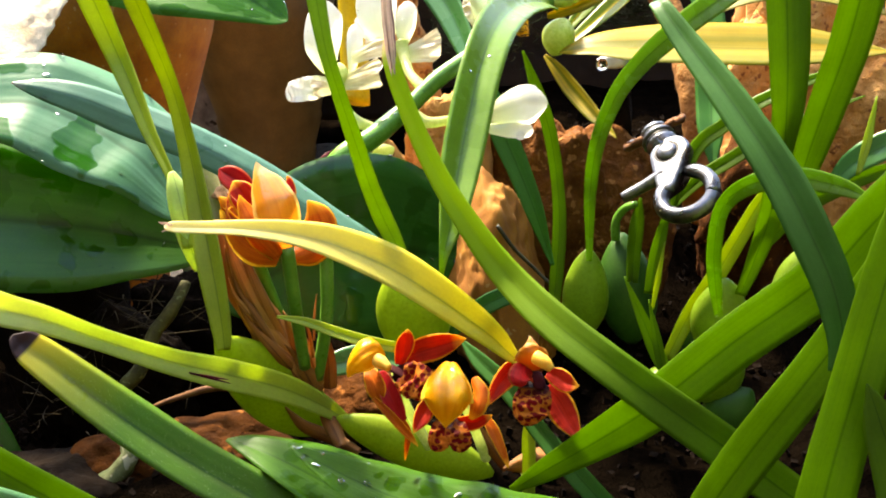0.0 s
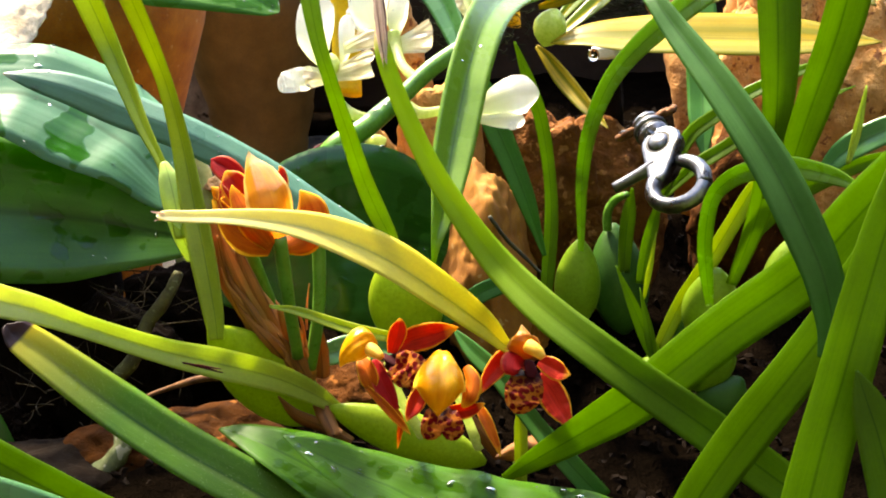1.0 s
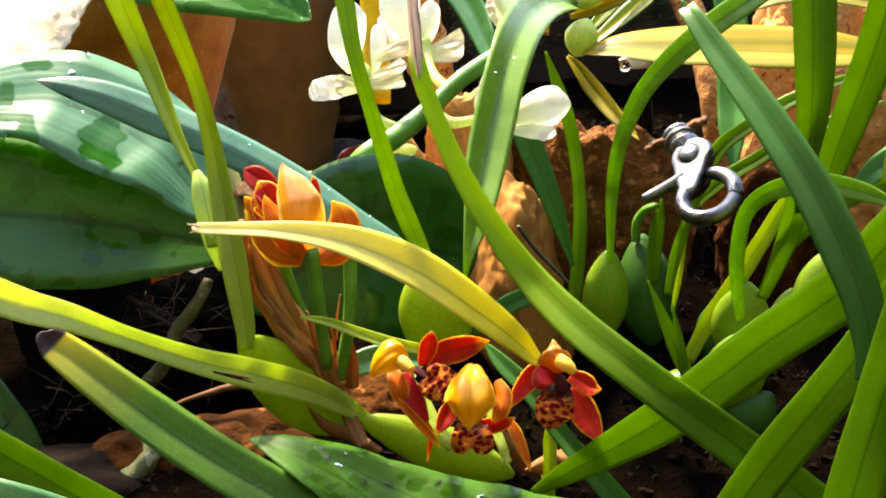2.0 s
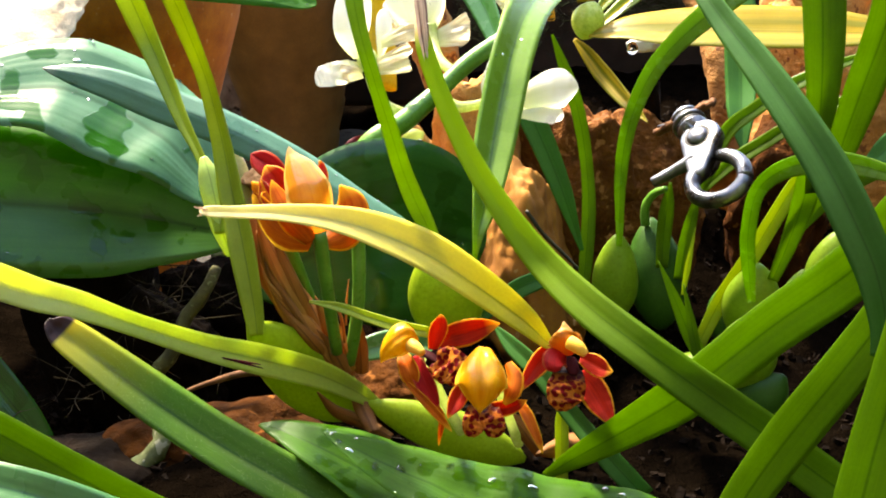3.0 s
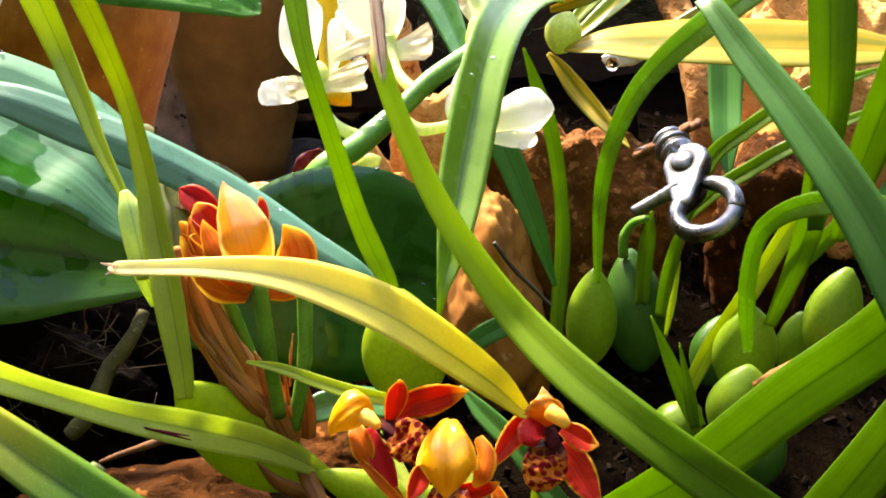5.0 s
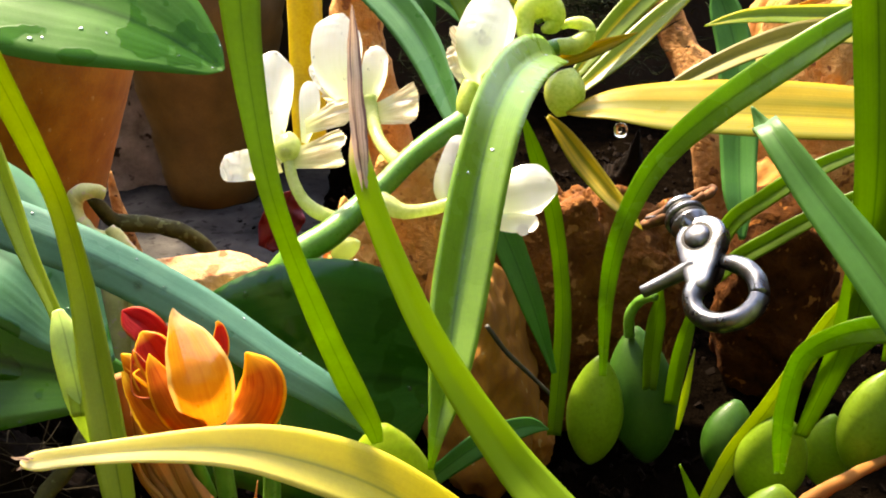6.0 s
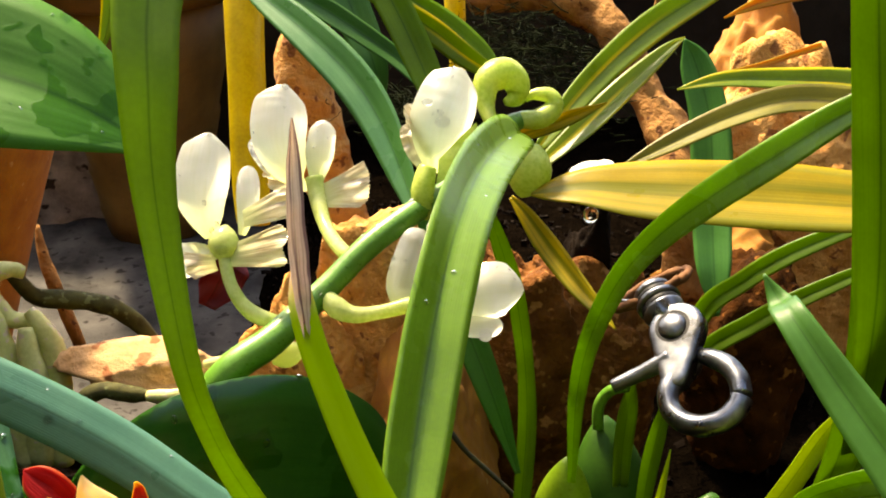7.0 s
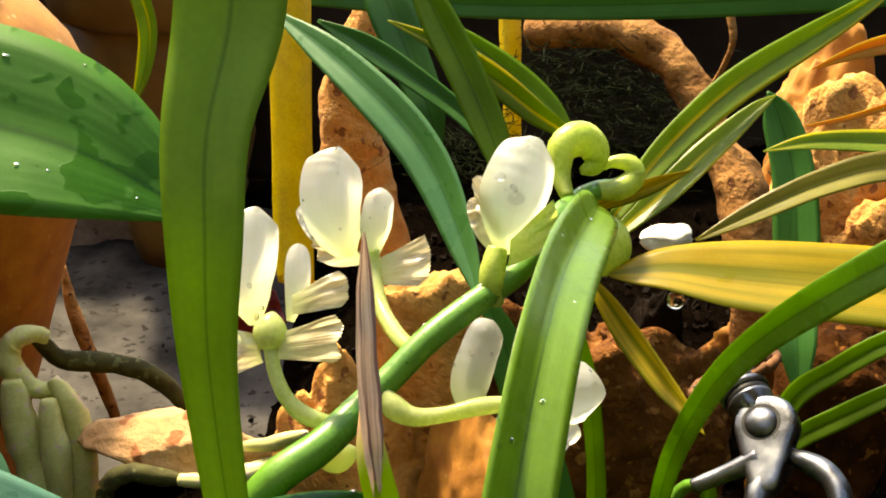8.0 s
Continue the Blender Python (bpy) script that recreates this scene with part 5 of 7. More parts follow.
blade(wa, WHITE, [(-0.0153, 0.5389, 0.179, 0.0031), (-0.0165, 0.5406, 0.1849, 0.0101), (-0.0174, 0.5426, 0.1917, 0.0146), (-0.0164, 0.5466, 0.2004, 0.0154), (-0.0152, 0.5516, 0.2068, 0.0116), (-0.0153, 0.5548, 0.2089, 0.0036)], (0.975, 0.193, 0.107), (0.936, 0.186, -0.298), name="petal", fold=-0.6, wave=0.014, **WK)
blade(wa, WHITE, [(-0.0055, 0.5414, 0.1787, 0.0021), (-0.0036, 0.544, 0.1871, 0.006), (-0.0033, 0.5486, 0.1947, 0.0064), (-0.0035, 0.5525, 0.1983, 0.0021)], (0.957, 0.193, -0.215), (0.995, 0.074, -0.065), name="petal", fold=-0.3, wave=0.014, **WK)
blade(wa, WHITE, [(-0.0126, 0.5342, 0.1764, 0.0028), (-0.0184, 0.5321, 0.1756, 0.0086), (-0.0262, 0.5319, 0.1742, 0.01), (-0.0324, 0.5329, 0.173, 0.0077), (-0.035, 0.5339, 0.1724, 0.0014)], (-0.217, 0.422, 0.88), (-0.027, 0.595, 0.803), name="petal", fold=-0.2, wave=0.2, **WK)
for k, (b, c1, c2) in enumerate((((-0.0105, 0.531, 0.1762), (0.0085, 0.528, 0.1881), (0.0074, 0.522, 0.1765)), ((-0.0057, 0.537, 0.1858), (0.0086, 0.541, 0.1954), (0.0098, 0.534, 0.1873)), ((-0.0121, 0.53, 0.1745), (-0.021, 0.527, 0.1798), (-0.019, 0.524, 0.1718)))):
    fan(wa, IVORY, b, c1, c2, seed=k + 1)
bulb(wa, PALE, (-0.011, 0.5293, 0.1755), (-0.0098, 0.5357, 0.1849), 0.00965, name="cup", deep=0.8, fat=0.5, ridge=0.0)
tube(wa, PALE, [(*(-0.0109, 0.5331, 0.1789), 0.00377), (*(-0.0088, 0.526, 0.171), 0.00411), (*(-0.005, 0.5217, 0.1646), 0.00446), (*(0.0008, 0.5194, 0.1606), 0.00514), (*(0.0084, 0.5191, 0.1587), 0.00343)], name="flower_stalk")
wb = flower(broad, "white waxy flower with ruffled lip")
blade(wb, WHITE, [(0.0101, 0.5772, 0.1823, 0.0046), (0.0077, 0.5789, 0.1878, 0.0123), (0.0049, 0.5821, 0.1968, 0.0168), (0.0053, 0.5874, 0.206, 0.0177), (0.0063, 0.5916, 0.2106, 0.0124), (0.0066, 0.5947, 0.2126, 0.0031)], (0.944, 0.177, 0.278), (0.942, 0.116, -0.315), name="petal", fold=-0.6, wave=0.014, **WK)
blade(wb, WHITE, [(0.0172, 0.5768, 0.1824, 0.0039), (0.0186, 0.5798, 0.1916, 0.0089), (0.0197, 0.5843, 0.1991, 0.0073), (0.0201, 0.5877, 0.2017, 0.0015)], (0.969, 0.136, -0.208), (0.991, -0.019, -0.129), name="petal", fold=-0.5, wave=0.02, **WK)
blade(wb, WHITE, [(0.0084, 0.581, 0.1806, 0.0027), (0.0029, 0.5845, 0.185, 0.0062), (-0.0019, 0.5888, 0.1889, 0.007), (-0.0063, 0.5922, 0.1933, 0.002)], (0.73, 0.311, 0.609), (0.764, 0.298, 0.572), name="petal", fold=-0.2, wave=0.2, **WK)
tube(wb, PALE, [(*(0.0163, 0.5777, 0.1842), 0.00649), (*(0.0175, 0.5726, 0.178), 0.00573), (*(0.0203, 0.5612, 0.1729), 0.00484), (*(0.0252, 0.5469, 0.1713), 0.00507), (*(0.0306, 0.5358, 0.1718), 0.00423)], name="flower_stalk")
for k, (b, c1, c2) in enumerate((((0.018, 0.575, 0.1781), (0.0336, 0.577, 0.1899), (0.0317, 0.57, 0.1756)), ((0.0144, 0.583, 0.1799), (0.0043, 0.586, 0.1743), (-0.0008, 0.588, 0.1849)))):
    fan(wb, IVORY, b, c1, c2, seed=k + 5)
wc = flower(broad, "white waxy flower half behind a leaf")
blade(wc, WHITE, [(0.046, 0.5194, 0.1625, 0.0051), (0.0455, 0.5241, 0.1678, 0.0097), (0.0481, 0.5293, 0.1747, 0.0101), (0.051, 0.5338, 0.1802, 0.007), (0.0525, 0.5366, 0.1817, 0.0014)], (0.991, -0.098, -0.092), (0.885, -0.1, -0.454), name="petal", fold=-0.3, wave=0.02, **WK)
blade(wc, WHITE, [(0.0554, 0.5189, 0.1627, 0.0051), (0.0636, 0.5171, 0.1672, 0.0133), (0.0719, 0.5155, 0.17, 0.0159), (0.0788, 0.5162, 0.17, 0.013), (0.0829, 0.5186, 0.1686, 0.0035)], (0.26, -0.5, -0.826), (-0.026, -0.343, -0.939), name="petal", fold=-0.6, wave=0.014, **WK)
blade(wc, WHITE, [(0.0555, 0.5188, 0.1578, 0.0034), (0.0655, 0.5151, 0.1585, 0.0068), (0.0723, 0.5145, 0.1581, 0.0058), (0.0763, 0.5158, 0.1568, 0.0014)], (-0.118, -0.504, -0.856), (-0.126, -0.348, -0.929), name="lip", fold=-0.3, wave=0.02, **WK)
tube(wc, PALE, [(*(0.0204, 0.5255, 0.1672), 0.0024), (*(0.0237, 0.5213, 0.1632), 0.00685), (*(0.0297, 0.5188, 0.1611), 0.00548), (*(0.0382, 0.5186, 0.1619), 0.00446), (*(0.0485, 0.5198, 0.1638), 0.00514), (*(0.0571, 0.5196, 0.1647), 0.00411)], name="flower_stalk")
wd = flower(broad, "white flower with water drops on its petal")
blade(wd, WHITE, [(0.0565, 0.5551, 0.1938, 0.0047), (0.057, 0.5553, 0.2015, 0.0126), (0.0587, 0.5571, 0.2105, 0.0179), (0.0624, 0.5616, 0.2183, 0.0173), (0.0655, 0.5669, 0.2232, 0.0109), (0.0668, 0.5698, 0.225, 0.0026)], (0.986, -0.123, -0.115), (0.877, -0.088, -0.473), name="petal", fold=-0.6, wave=0.014, **WK)
blade(wd, IVORY, [(0.0553, 0.5589, 0.1922, 0.0029), (0.0517, 0.5621, 0.1988, 0.0066), (0.0494, 0.5668, 0.2038, 0.0056), (0.0486, 0.57, 0.2059, 0.0011)], (0.914, 0.105, 0.393), (0.961, 0.195, 0.198), name="petal", fold=-0.1, wave=0.3, **WK)
tube(wd, BUDGREEN, [(*(0.0546, 0.5541, 0.1962), 0.00613), (*(0.0531, 0.551, 0.1916), 0.00755), (*(0.0527, 0.5484, 0.1859), 0.00719), (*(0.055, 0.5482, 0.181), 0.00361)], name="flower_stalk")
for k, (b, c1, c2) in enumerate((((0.0566, 0.5522, 0.1947), (0.0704, 0.5591, 0.2093), (0.0687, 0.5512, 0.1967)), ((0.056, 0.5563, 0.2011), (0.0483, 0.5643, 0.2077), (0.0498, 0.5671, 0.214)))):
    fan(wd, IVORY if k else BUDGREEN, b, c1, c2, seed=k + 8)
be = flower(broad, "curled green flower buds at the stem's end")
tube(be, BUDGREEN, [(*(0.0789, 0.5841, 0.2003), 0.00431), (*(0.077, 0.5901, 0.2059), 0.00666), (*(0.0778, 0.5952, 0.2124), 0.01018), (*(0.0837, 0.5982, 0.2149), 0.01175), (*(0.0884, 0.5975, 0.2117), 0.01018), (*(0.0884, 0.5954, 0.207), 0.00744), (*(0.0843, 0.5938, 0.2054), 0.00274)], name="bud", sides=16)
tube(be, BUDGREEN, [(*(0.089, 0.5937, 0.1988), 0.00548), (*(0.0971, 0.5944, 0.199), 0.00744), (*(0.1025, 0.5967, 0.2024), 0.00705), (*(0.1009, 0.5986, 0.2063), 0.00588), (*(0.0953, 0.5991, 0.2066), 0.00392), (*(0.0924, 0.5975, 0.205), 0.00157)], name="bud", sides=16)
bulb(be, BUDGREEN, (0.0892, 0.5776, 0.1756), (0.096, 0.5896, 0.1908), 0.01645, name="bud", deep=0.9, ridge=0.0, fat=0.5)
bulb(be, WHITE, (0.0039, 0.5168, 0.1456), (0.014, 0.5209, 0.149), 0.00793, name="bud", deep=0.9, ridge=0.0, fat=0.5)
drop(wd, (0.0595, 0.5567, 0.211), 0.00536, 0.7)
drop(wd, (0.0547, 0.5597, 0.2167), 0.00357, 0.7)
drop(wc, (0.0705, 0.5126, 0.1561), 0.00446, 0.9)
drop(wa, (-0.0107, 0.5299, 0.1794), 0.00514, 0.8)
sprinkle(flower_stem, 40, 51, small=0.0005, big=0.0018)
for k, wf in enumerate((wa, wb, wc, wd)):
    petals = [ob for ob in wf.children if ob.name.startswith("petal")]
    for ob in petals[:2]:
        if any(p.area > 2e-7 and p.normal.z > 0.25 for p in ob.data.polygons):
            sprinkle(ob, 5, 60 + k, small=0.0008, big=0.0032, owner=wf)

# ---- striped plant behind ----
striped = thing("striped_leaf_plant", (0.1, 0.65, 0.1), "plant with yellow and green striped leaves", "plant")
blade(striped, VARIEG, [(0.0923, 0.5743, 0.1776, 0.0015), (0.0994, 0.5726, 0.1794, 0.011), (0.1112, 0.5697, 0.1815, 0.0195), (0.1291, 0.5636, 0.1822, 0.0281), (0.1513, 0.5564, 0.1833, 0.0314), (0.1799, 0.5497, 0.1836, 0.0315), (0.2076, 0.5429, 0.1838, 0.0242), (0.2377, 0.536, 0.1838, 0.0011)], (-0.157, -0.929, -0.336), (-0.208, -0.883, -0.42), "broad yellow striped leaf lying flat", fold=0.15)
blade(striped, VARIEG, [(0.0857, 0.5778, 0.1755, 0.002), (0.0906, 0.571, 0.1711, 0.0059), (0.0973, 0.5604, 0.1635, 0.0085), (0.1058, 0.5452, 0.1555, 0.0071), (0.1114, 0.5342, 0.1516, 0.004), (0.115, 0.5272, 0.1489, 0.0004)], (-0.69, 0.044, -0.723), (-0.77, -0.168, -0.615), "narrow striped leaf hanging down", fold=0.3)
blade(striped, BLUE, [(0.053, 0.6044, 0.1566, 0.0031), (0.0497, 0.6145, 0.166, 0.0097), (0.0404, 0.6347, 0.1846, 0.0154), (0.0296, 0.6493, 0.198, 0.0168), (0.0138, 0.6649, 0.2104, 0.0158), (-0.0049, 0.6824, 0.2218, 0.0117), (-0.0244, 0.6993, 0.2317, 0.001)], (0.829, -0.152, 0.538), (0.7, 0.421, 0.576), fold=0.25)
blade(striped, GREEN, [(0.065, 0.6281, 0.1859, 0.0069), (0.0589, 0.6409, 0.2009, 0.0125), (0.0494, 0.6559, 0.2201, 0.0137), (0.0386, 0.6707, 0.2387, 0.0125), (0.0275, 0.6867, 0.2599, 0.0009)], (0.931, 0.331, 0.156), (0.852, -0.064, 0.519), fold=0.25)
blade(striped, DEEP, [(0.0416, 0.692, 0.1777, 0.0049), (0.038, 0.6989, 0.192, 0.0137), (0.03, 0.713, 0.2095, 0.0168), (0.0201, 0.7289, 0.2307, 0.018), (0.0067, 0.7535, 0.2583, 0.001)], (0.951, 0.077, 0.298), (0.927, 0.096, 0.362), fold=0.25)
blade(striped, DEEP, [(0.0639, 0.6612, 0.1858, 0.0049), (0.0504, 0.673, 0.1976, 0.0077), (0.0319, 0.6848, 0.2085, 0.0095), (0.013, 0.696, 0.2181, 0.0095), (-0.0064, 0.7063, 0.2256, 0.0014)], (0.713, 0.471, 0.519), (0.501, 0.229, 0.834), fold=0.3)
blade(striped, MARGIN, [(0.088, 0.654, 0.1979, 0.0048), (0.0768, 0.6577, 0.2042, 0.0092), (0.0614, 0.6687, 0.2139, 0.0105), (0.0434, 0.6795, 0.2226, 0.0074), (0.0215, 0.6899, 0.2301, 0.0007)], (0.457, -0.131, 0.88), (0.507, 0.354, 0.786), fold=0.3)
blade(striped, GREEN, [(0.0915, 0.662, 0.1917, 0.0049), (0.0829, 0.6726, 0.2016, 0.0098), (0.0694, 0.6836, 0.2115, 0.0107), (0.0521, 0.695, 0.2216, 0.0073), (0.0391, 0.7047, 0.2288, 0.0007)], (0.796, 0.388, 0.465), (0.626, 0.314, 0.714), fold=0.3)
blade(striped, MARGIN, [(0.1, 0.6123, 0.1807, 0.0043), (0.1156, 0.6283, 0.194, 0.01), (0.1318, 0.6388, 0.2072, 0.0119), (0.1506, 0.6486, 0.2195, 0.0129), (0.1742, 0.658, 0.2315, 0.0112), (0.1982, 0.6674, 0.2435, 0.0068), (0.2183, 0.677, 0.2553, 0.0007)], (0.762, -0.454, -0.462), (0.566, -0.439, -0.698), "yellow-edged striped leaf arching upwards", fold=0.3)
blade(striped, MARGIN, [(0.1008, 0.614, 0.1727, 0.0049), (0.1199, 0.624, 0.1853, 0.0107), (0.1383, 0.6345, 0.1988, 0.0101), (0.1549, 0.6441, 0.2102, 0.0057), (0.1626, 0.6478, 0.2146, 0.0007)], (0.602, -0.749, -0.279), (0.633, -0.644, -0.429), fold=0.3)
blade(striped, VARIEG, [(0.0884, 0.6006, 0.1897, 0.003), (0.0991, 0.6042, 0.1919, 0.0059), (0.1117, 0.6072, 0.1956, 0.0054), (0.1249, 0.6104, 0.1997, 0.0004)], (0.259, -0.06, -0.964), (0.352, -0.386, -0.853), fold=0.3)
blade(striped, MARGIN, [(0.2655, 0.6382, 0.1898, 0.0137), (0.2363, 0.6438, 0.1954, 0.0125), (0.2101, 0.6472, 0.1965, 0.0107), (0.1811, 0.65, 0.1959, 0.0074), (0.1621, 0.6497, 0.1923, 0.0008)], (0.198, 0.751, 0.63), (-0.017, 0.759, 0.651), fold=0.3)
blade(striped, OLIVE, [(0.2648, 0.6251, 0.1852, 0.0161), (0.2314, 0.6303, 0.1916, 0.0135), (0.204, 0.6345, 0.1919, 0.0127), (0.1801, 0.6342, 0.1853, 0.0109), (0.1557, 0.6312, 0.1751, 0.0082), (0.1346, 0.6282, 0.1653, 0.0014)], (0.187, 0.766, 0.616), (-0.359, 0.717, 0.597), fold=0.3)
blade(striped, DEEP, [(0.1817, 0.6247, 0.0999, 0.0024), (0.182, 0.6352, 0.1156, 0.0142), (0.1837, 0.6493, 0.1298, 0.0168), (0.1856, 0.6638, 0.1497, 0.0184), (0.1858, 0.6796, 0.1722, 0.0171), (0.1816, 0.6929, 0.1909, 0.0138), (0.177, 0.6988, 0.2006, 0.001)], (0.953, -0.263, 0.151), (0.906, -0.165, 0.39), "dark upright leaf", fold=0.25)
blade(striped, TAWNY, [(0.281, 0.6877, 0.2281, 0.0092), (0.2448, 0.6944, 0.2251, 0.009), (0.2176, 0.6991, 0.2193, 0.0074), (0.1948, 0.7016, 0.2094, 0.0007)], (-0.011, 0.575, 0.818), (-0.242, 0.321, 0.916), fold=0.3)
blade(striped, DEEP, [(-0.0264, 0.7704, 0.2217, 0.0078), (0.0245, 0.7573, 0.2224, 0.011), (0.0856, 0.7441, 0.2242, 0.0127), (0.1563, 0.7321, 0.2294, 0.013), (0.2282, 0.7212, 0.2371, 0.0118), (0.2827, 0.7218, 0.2439, 0.001)], (-0.069, -0.383, -0.921), (0.107, -0.074, -0.991), "dark leaf arching across", fold=0.2)
blade(striped, MARGIN, [(-0.0733, 0.6765, 0.2522, 0.0066), (-0.0656, 0.6675, 0.2337, 0.0076), (-0.0669, 0.6598, 0.2169, 0.006), (-0.0718, 0.6544, 0.2048, 0.0007)], (-0.972, 0.09, -0.217), (-0.94, 0.338, 0.05), "small leaf with a brown tip", fold=0.3)
blade(striped, TAWNY, [(0.2492, 0.72, 0.1915, 0.0034), (0.237, 0.72, 0.1876, 0.0032), (0.2234, 0.72, 0.1831, 0.0027), (0.2114, 0.72, 0.1801, 0.002), (0.2028, 0.72, 0.179, 0.0005)], (-0.283, 0.415, 0.865), (-0.178, 0.422, 0.889), "narrow dry tawny leaf", fold=0.3)
tube(striped, YSTEM, [(*(-0.0152, 0.6669, 0.1284), 0.0178), (*(-0.0165, 0.6783, 0.1433), 0.01979), (*(-0.0175, 0.6947, 0.1665), 0.02093), (*(-0.0191, 0.7173, 0.203), 0.02162), (*(-0.0207, 0.7473, 0.2437), 0.02207), (*(-0.0218, 0.775, 0.2795), 0.02203)], "yellow upright stem", flat=0.5)
tube(striped, YSTEM, [(*(0.0881, 0.8317, 0.1278), 0.01518), (*(0.0874, 0.8406, 0.147), 0.01579), (*(0.0866, 0.8535, 0.1745), 0.01579), (*(0.0862, 0.8854, 0.2194), 0.01604)], "yellow upright stem", flat=0.5)
# narrow leaves behind the clasp
blade(second, GREEN, [(0.1515, 0.5801, 0.0917, 0.004), (0.1636, 0.5879, 0.1216, 0.008), (0.1775, 0.5878, 0.1347, 0.0079), (0.1926, 0.5868, 0.1459, 0.0078), (0.2156, 0.5854, 0.1572, 0.0058), (0.2413, 0.5832, 0.167, 0.0006)], (0.72, -0.612, -0.326), (0.263, -0.644, -0.718), fold=0.3)
blade(second, GREEN, [(0.153, 0.5858, 0.0924, 0.0041), (0.1674, 0.5864, 0.107, 0.0077), (0.1815, 0.585, 0.1173, 0.008), (0.1948, 0.5833, 0.1268, 0.0075), (0.2181, 0.5824, 0.1391, 0.0058), (0.2442, 0.5811, 0.1509, 0.0006)], (0.467, -0.689, -0.555), (0.296, -0.682, -0.669), fold=0.3)
blade(second, GREEN, [(0.1299, 0.5615, 0.0607, 0.0059), (0.1311, 0.5666, 0.0774, 0.0075), (0.1327, 0.5695, 0.0917, 0.0069), (0.1343, 0.5722, 0.1029, 0.0011)], (0.996, -0.007, -0.087), (0.978, -0.19, -0.081), fold=0.3)
blade(second, GREEN, [(0.1387, 0.5575, 0.056, 0.0058), (0.1414, 0.5616, 0.073, 0.0069), (0.1448, 0.5655, 0.0869, 0.0057), (0.1483, 0.5684, 0.101, 0.0009)], (0.917, -0.392, -0.08), (0.953, -0.248, -0.173), fold=0.3)
blade(second, LIME, [(0.1364, 0.5355, 0.0581, 0.0014), (0.1386, 0.5368, 0.0731, 0.0031), (0.1417, 0.54, 0.0921, 0.0004)], (0.979, -0.153, -0.133), (0.941, -0.321, -0.105), fold=0.3)
blade(second, GREEN, [(0.1158, 0.3854, 0.1076, 0.0045), (0.1118, 0.3877, 0.1155, 0.0052), (0.1069, 0.3915, 0.1271, 0.004), (0.101, 0.3961, 0.1407, 0.0004)], (0.92, 0.076, 0.384), (0.92, 0.076, 0.384), name="shoot", fold=0.5)
blade(second, GREEN, [(0.114, 0.381, 0.1101, 0.0034), (0.112, 0.384, 0.1197, 0.0036), (0.1088, 0.3893, 0.1348, 0.0004)], (0.87, -0.382, 0.311), (0.973, -0.061, 0.224), name="shoot", fold=0.5)
tube(second, STEM, [(*(0.1229, 0.5746, 0.0788), 0.00462), (*(0.1227, 0.5757, 0.0888), 0.00462), (*(0.1266, 0.5745, 0.096), 0.00433), (*(0.1312, 0.568, 0.1009), 0.00341)])
# bulbs and leaves at the right
blade(second, LIME, [(0.1354, 0.4862, 0.0576, 0.0059), (0.1443, 0.4893, 0.0772, 0.0075), (0.1538, 0.4869, 0.0968, 0.0081), (0.1638, 0.4854, 0.1185, 0.0075), (0.1718, 0.4866, 0.1338, 0.0062), (0.1805, 0.4868, 0.1469, 0.0006)], (0.826, -0.15, -0.544), (0.8, -0.165, -0.577), fold=0.3)
blade(second, GREEN, [(0.1639, 0.4793, 0.0923, 0.0049), (0.1689, 0.4803, 0.1071, 0.0074), (0.1741, 0.4795, 0.1302, 0.0105), (0.1771, 0.4808, 0.1579, 0.0121), (0.1767, 0.4864, 0.1829, 0.0099), (0.1751, 0.4925, 0.2092, 0.0097), (0.173, 0.5014, 0.2418, 0.0088), (0.1707, 0.51, 0.2737, 0.0006)], (0.936, -0.062, -0.348), (0.994, -0.102, 0.048), fold=0.3)
blade(second, GREEN, [(0.1769, 0.4881, 0.1124, 0.003), (0.1879, 0.4889, 0.1269, 0.0072), (0.1985, 0.4871, 0.1354, 0.0077), (0.217, 0.4856, 0.1447, 0.0064), (0.239, 0.4831, 0.1519, 0.0006)], (0.672, -0.357, -0.648), (0.359, -0.151, -0.921), fold=0.3)
blade(second, GREEN, [(0.1762, 0.4775, 0.133, 0.0058), (0.1761, 0.4761, 0.1657, 0.011), (0.1751, 0.4783, 0.1942, 0.0161), (0.1739, 0.4874, 0.2256, 0.0176), (0.1718, 0.4961, 0.256, 0.0171), (0.17, 0.5076, 0.2927, 0.0144), (0.1681, 0.5187, 0.3283, 0.0006)], (0.992, 0.042, -0.118), (0.994, -0.1, 0.051), "upright strap leaf with raised ribs", fold=0.3)
blade(second, GREEN, [(0.1696, 0.4361, 0.1468, 0.0046), (0.1724, 0.4343, 0.1678, 0.011), (0.177, 0.433, 0.1898, 0.0139), (0.1823, 0.4321, 0.2128, 0.0151), (0.1853, 0.4308, 0.2349, 0.015), (0.188, 0.4297, 0.2577, 0.0134), (0.1904, 0.4305, 0.2846, 0.0007)], (0.917, -0.081, -0.39), (0.949, -0.046, -0.312), fold=0.3)
blade(second, LIME, [(0.1987, 0.4518, 0.1565, 0.0018), (0.2027, 0.457, 0.1686, 0.0035), (0.2068, 0.464, 0.1846, 0.0007)], (0.923, -0.371, -0.104), (0.923, -0.371, -0.104), fold=0.3)
blade(second, BLUE, [(0.1912, 0.4593, 0.1492, 0.0048), (0.1987, 0.4582, 0.1589, 0.0101), (0.2099, 0.4564, 0.1668, 0.0112), (0.2261, 0.4542, 0.1735, 0.0087), (0.2478, 0.4505, 0.1764, 0.0006)], (0.408, -0.723, -0.557), (0.176, -0.369, -0.913), fold=0.2)
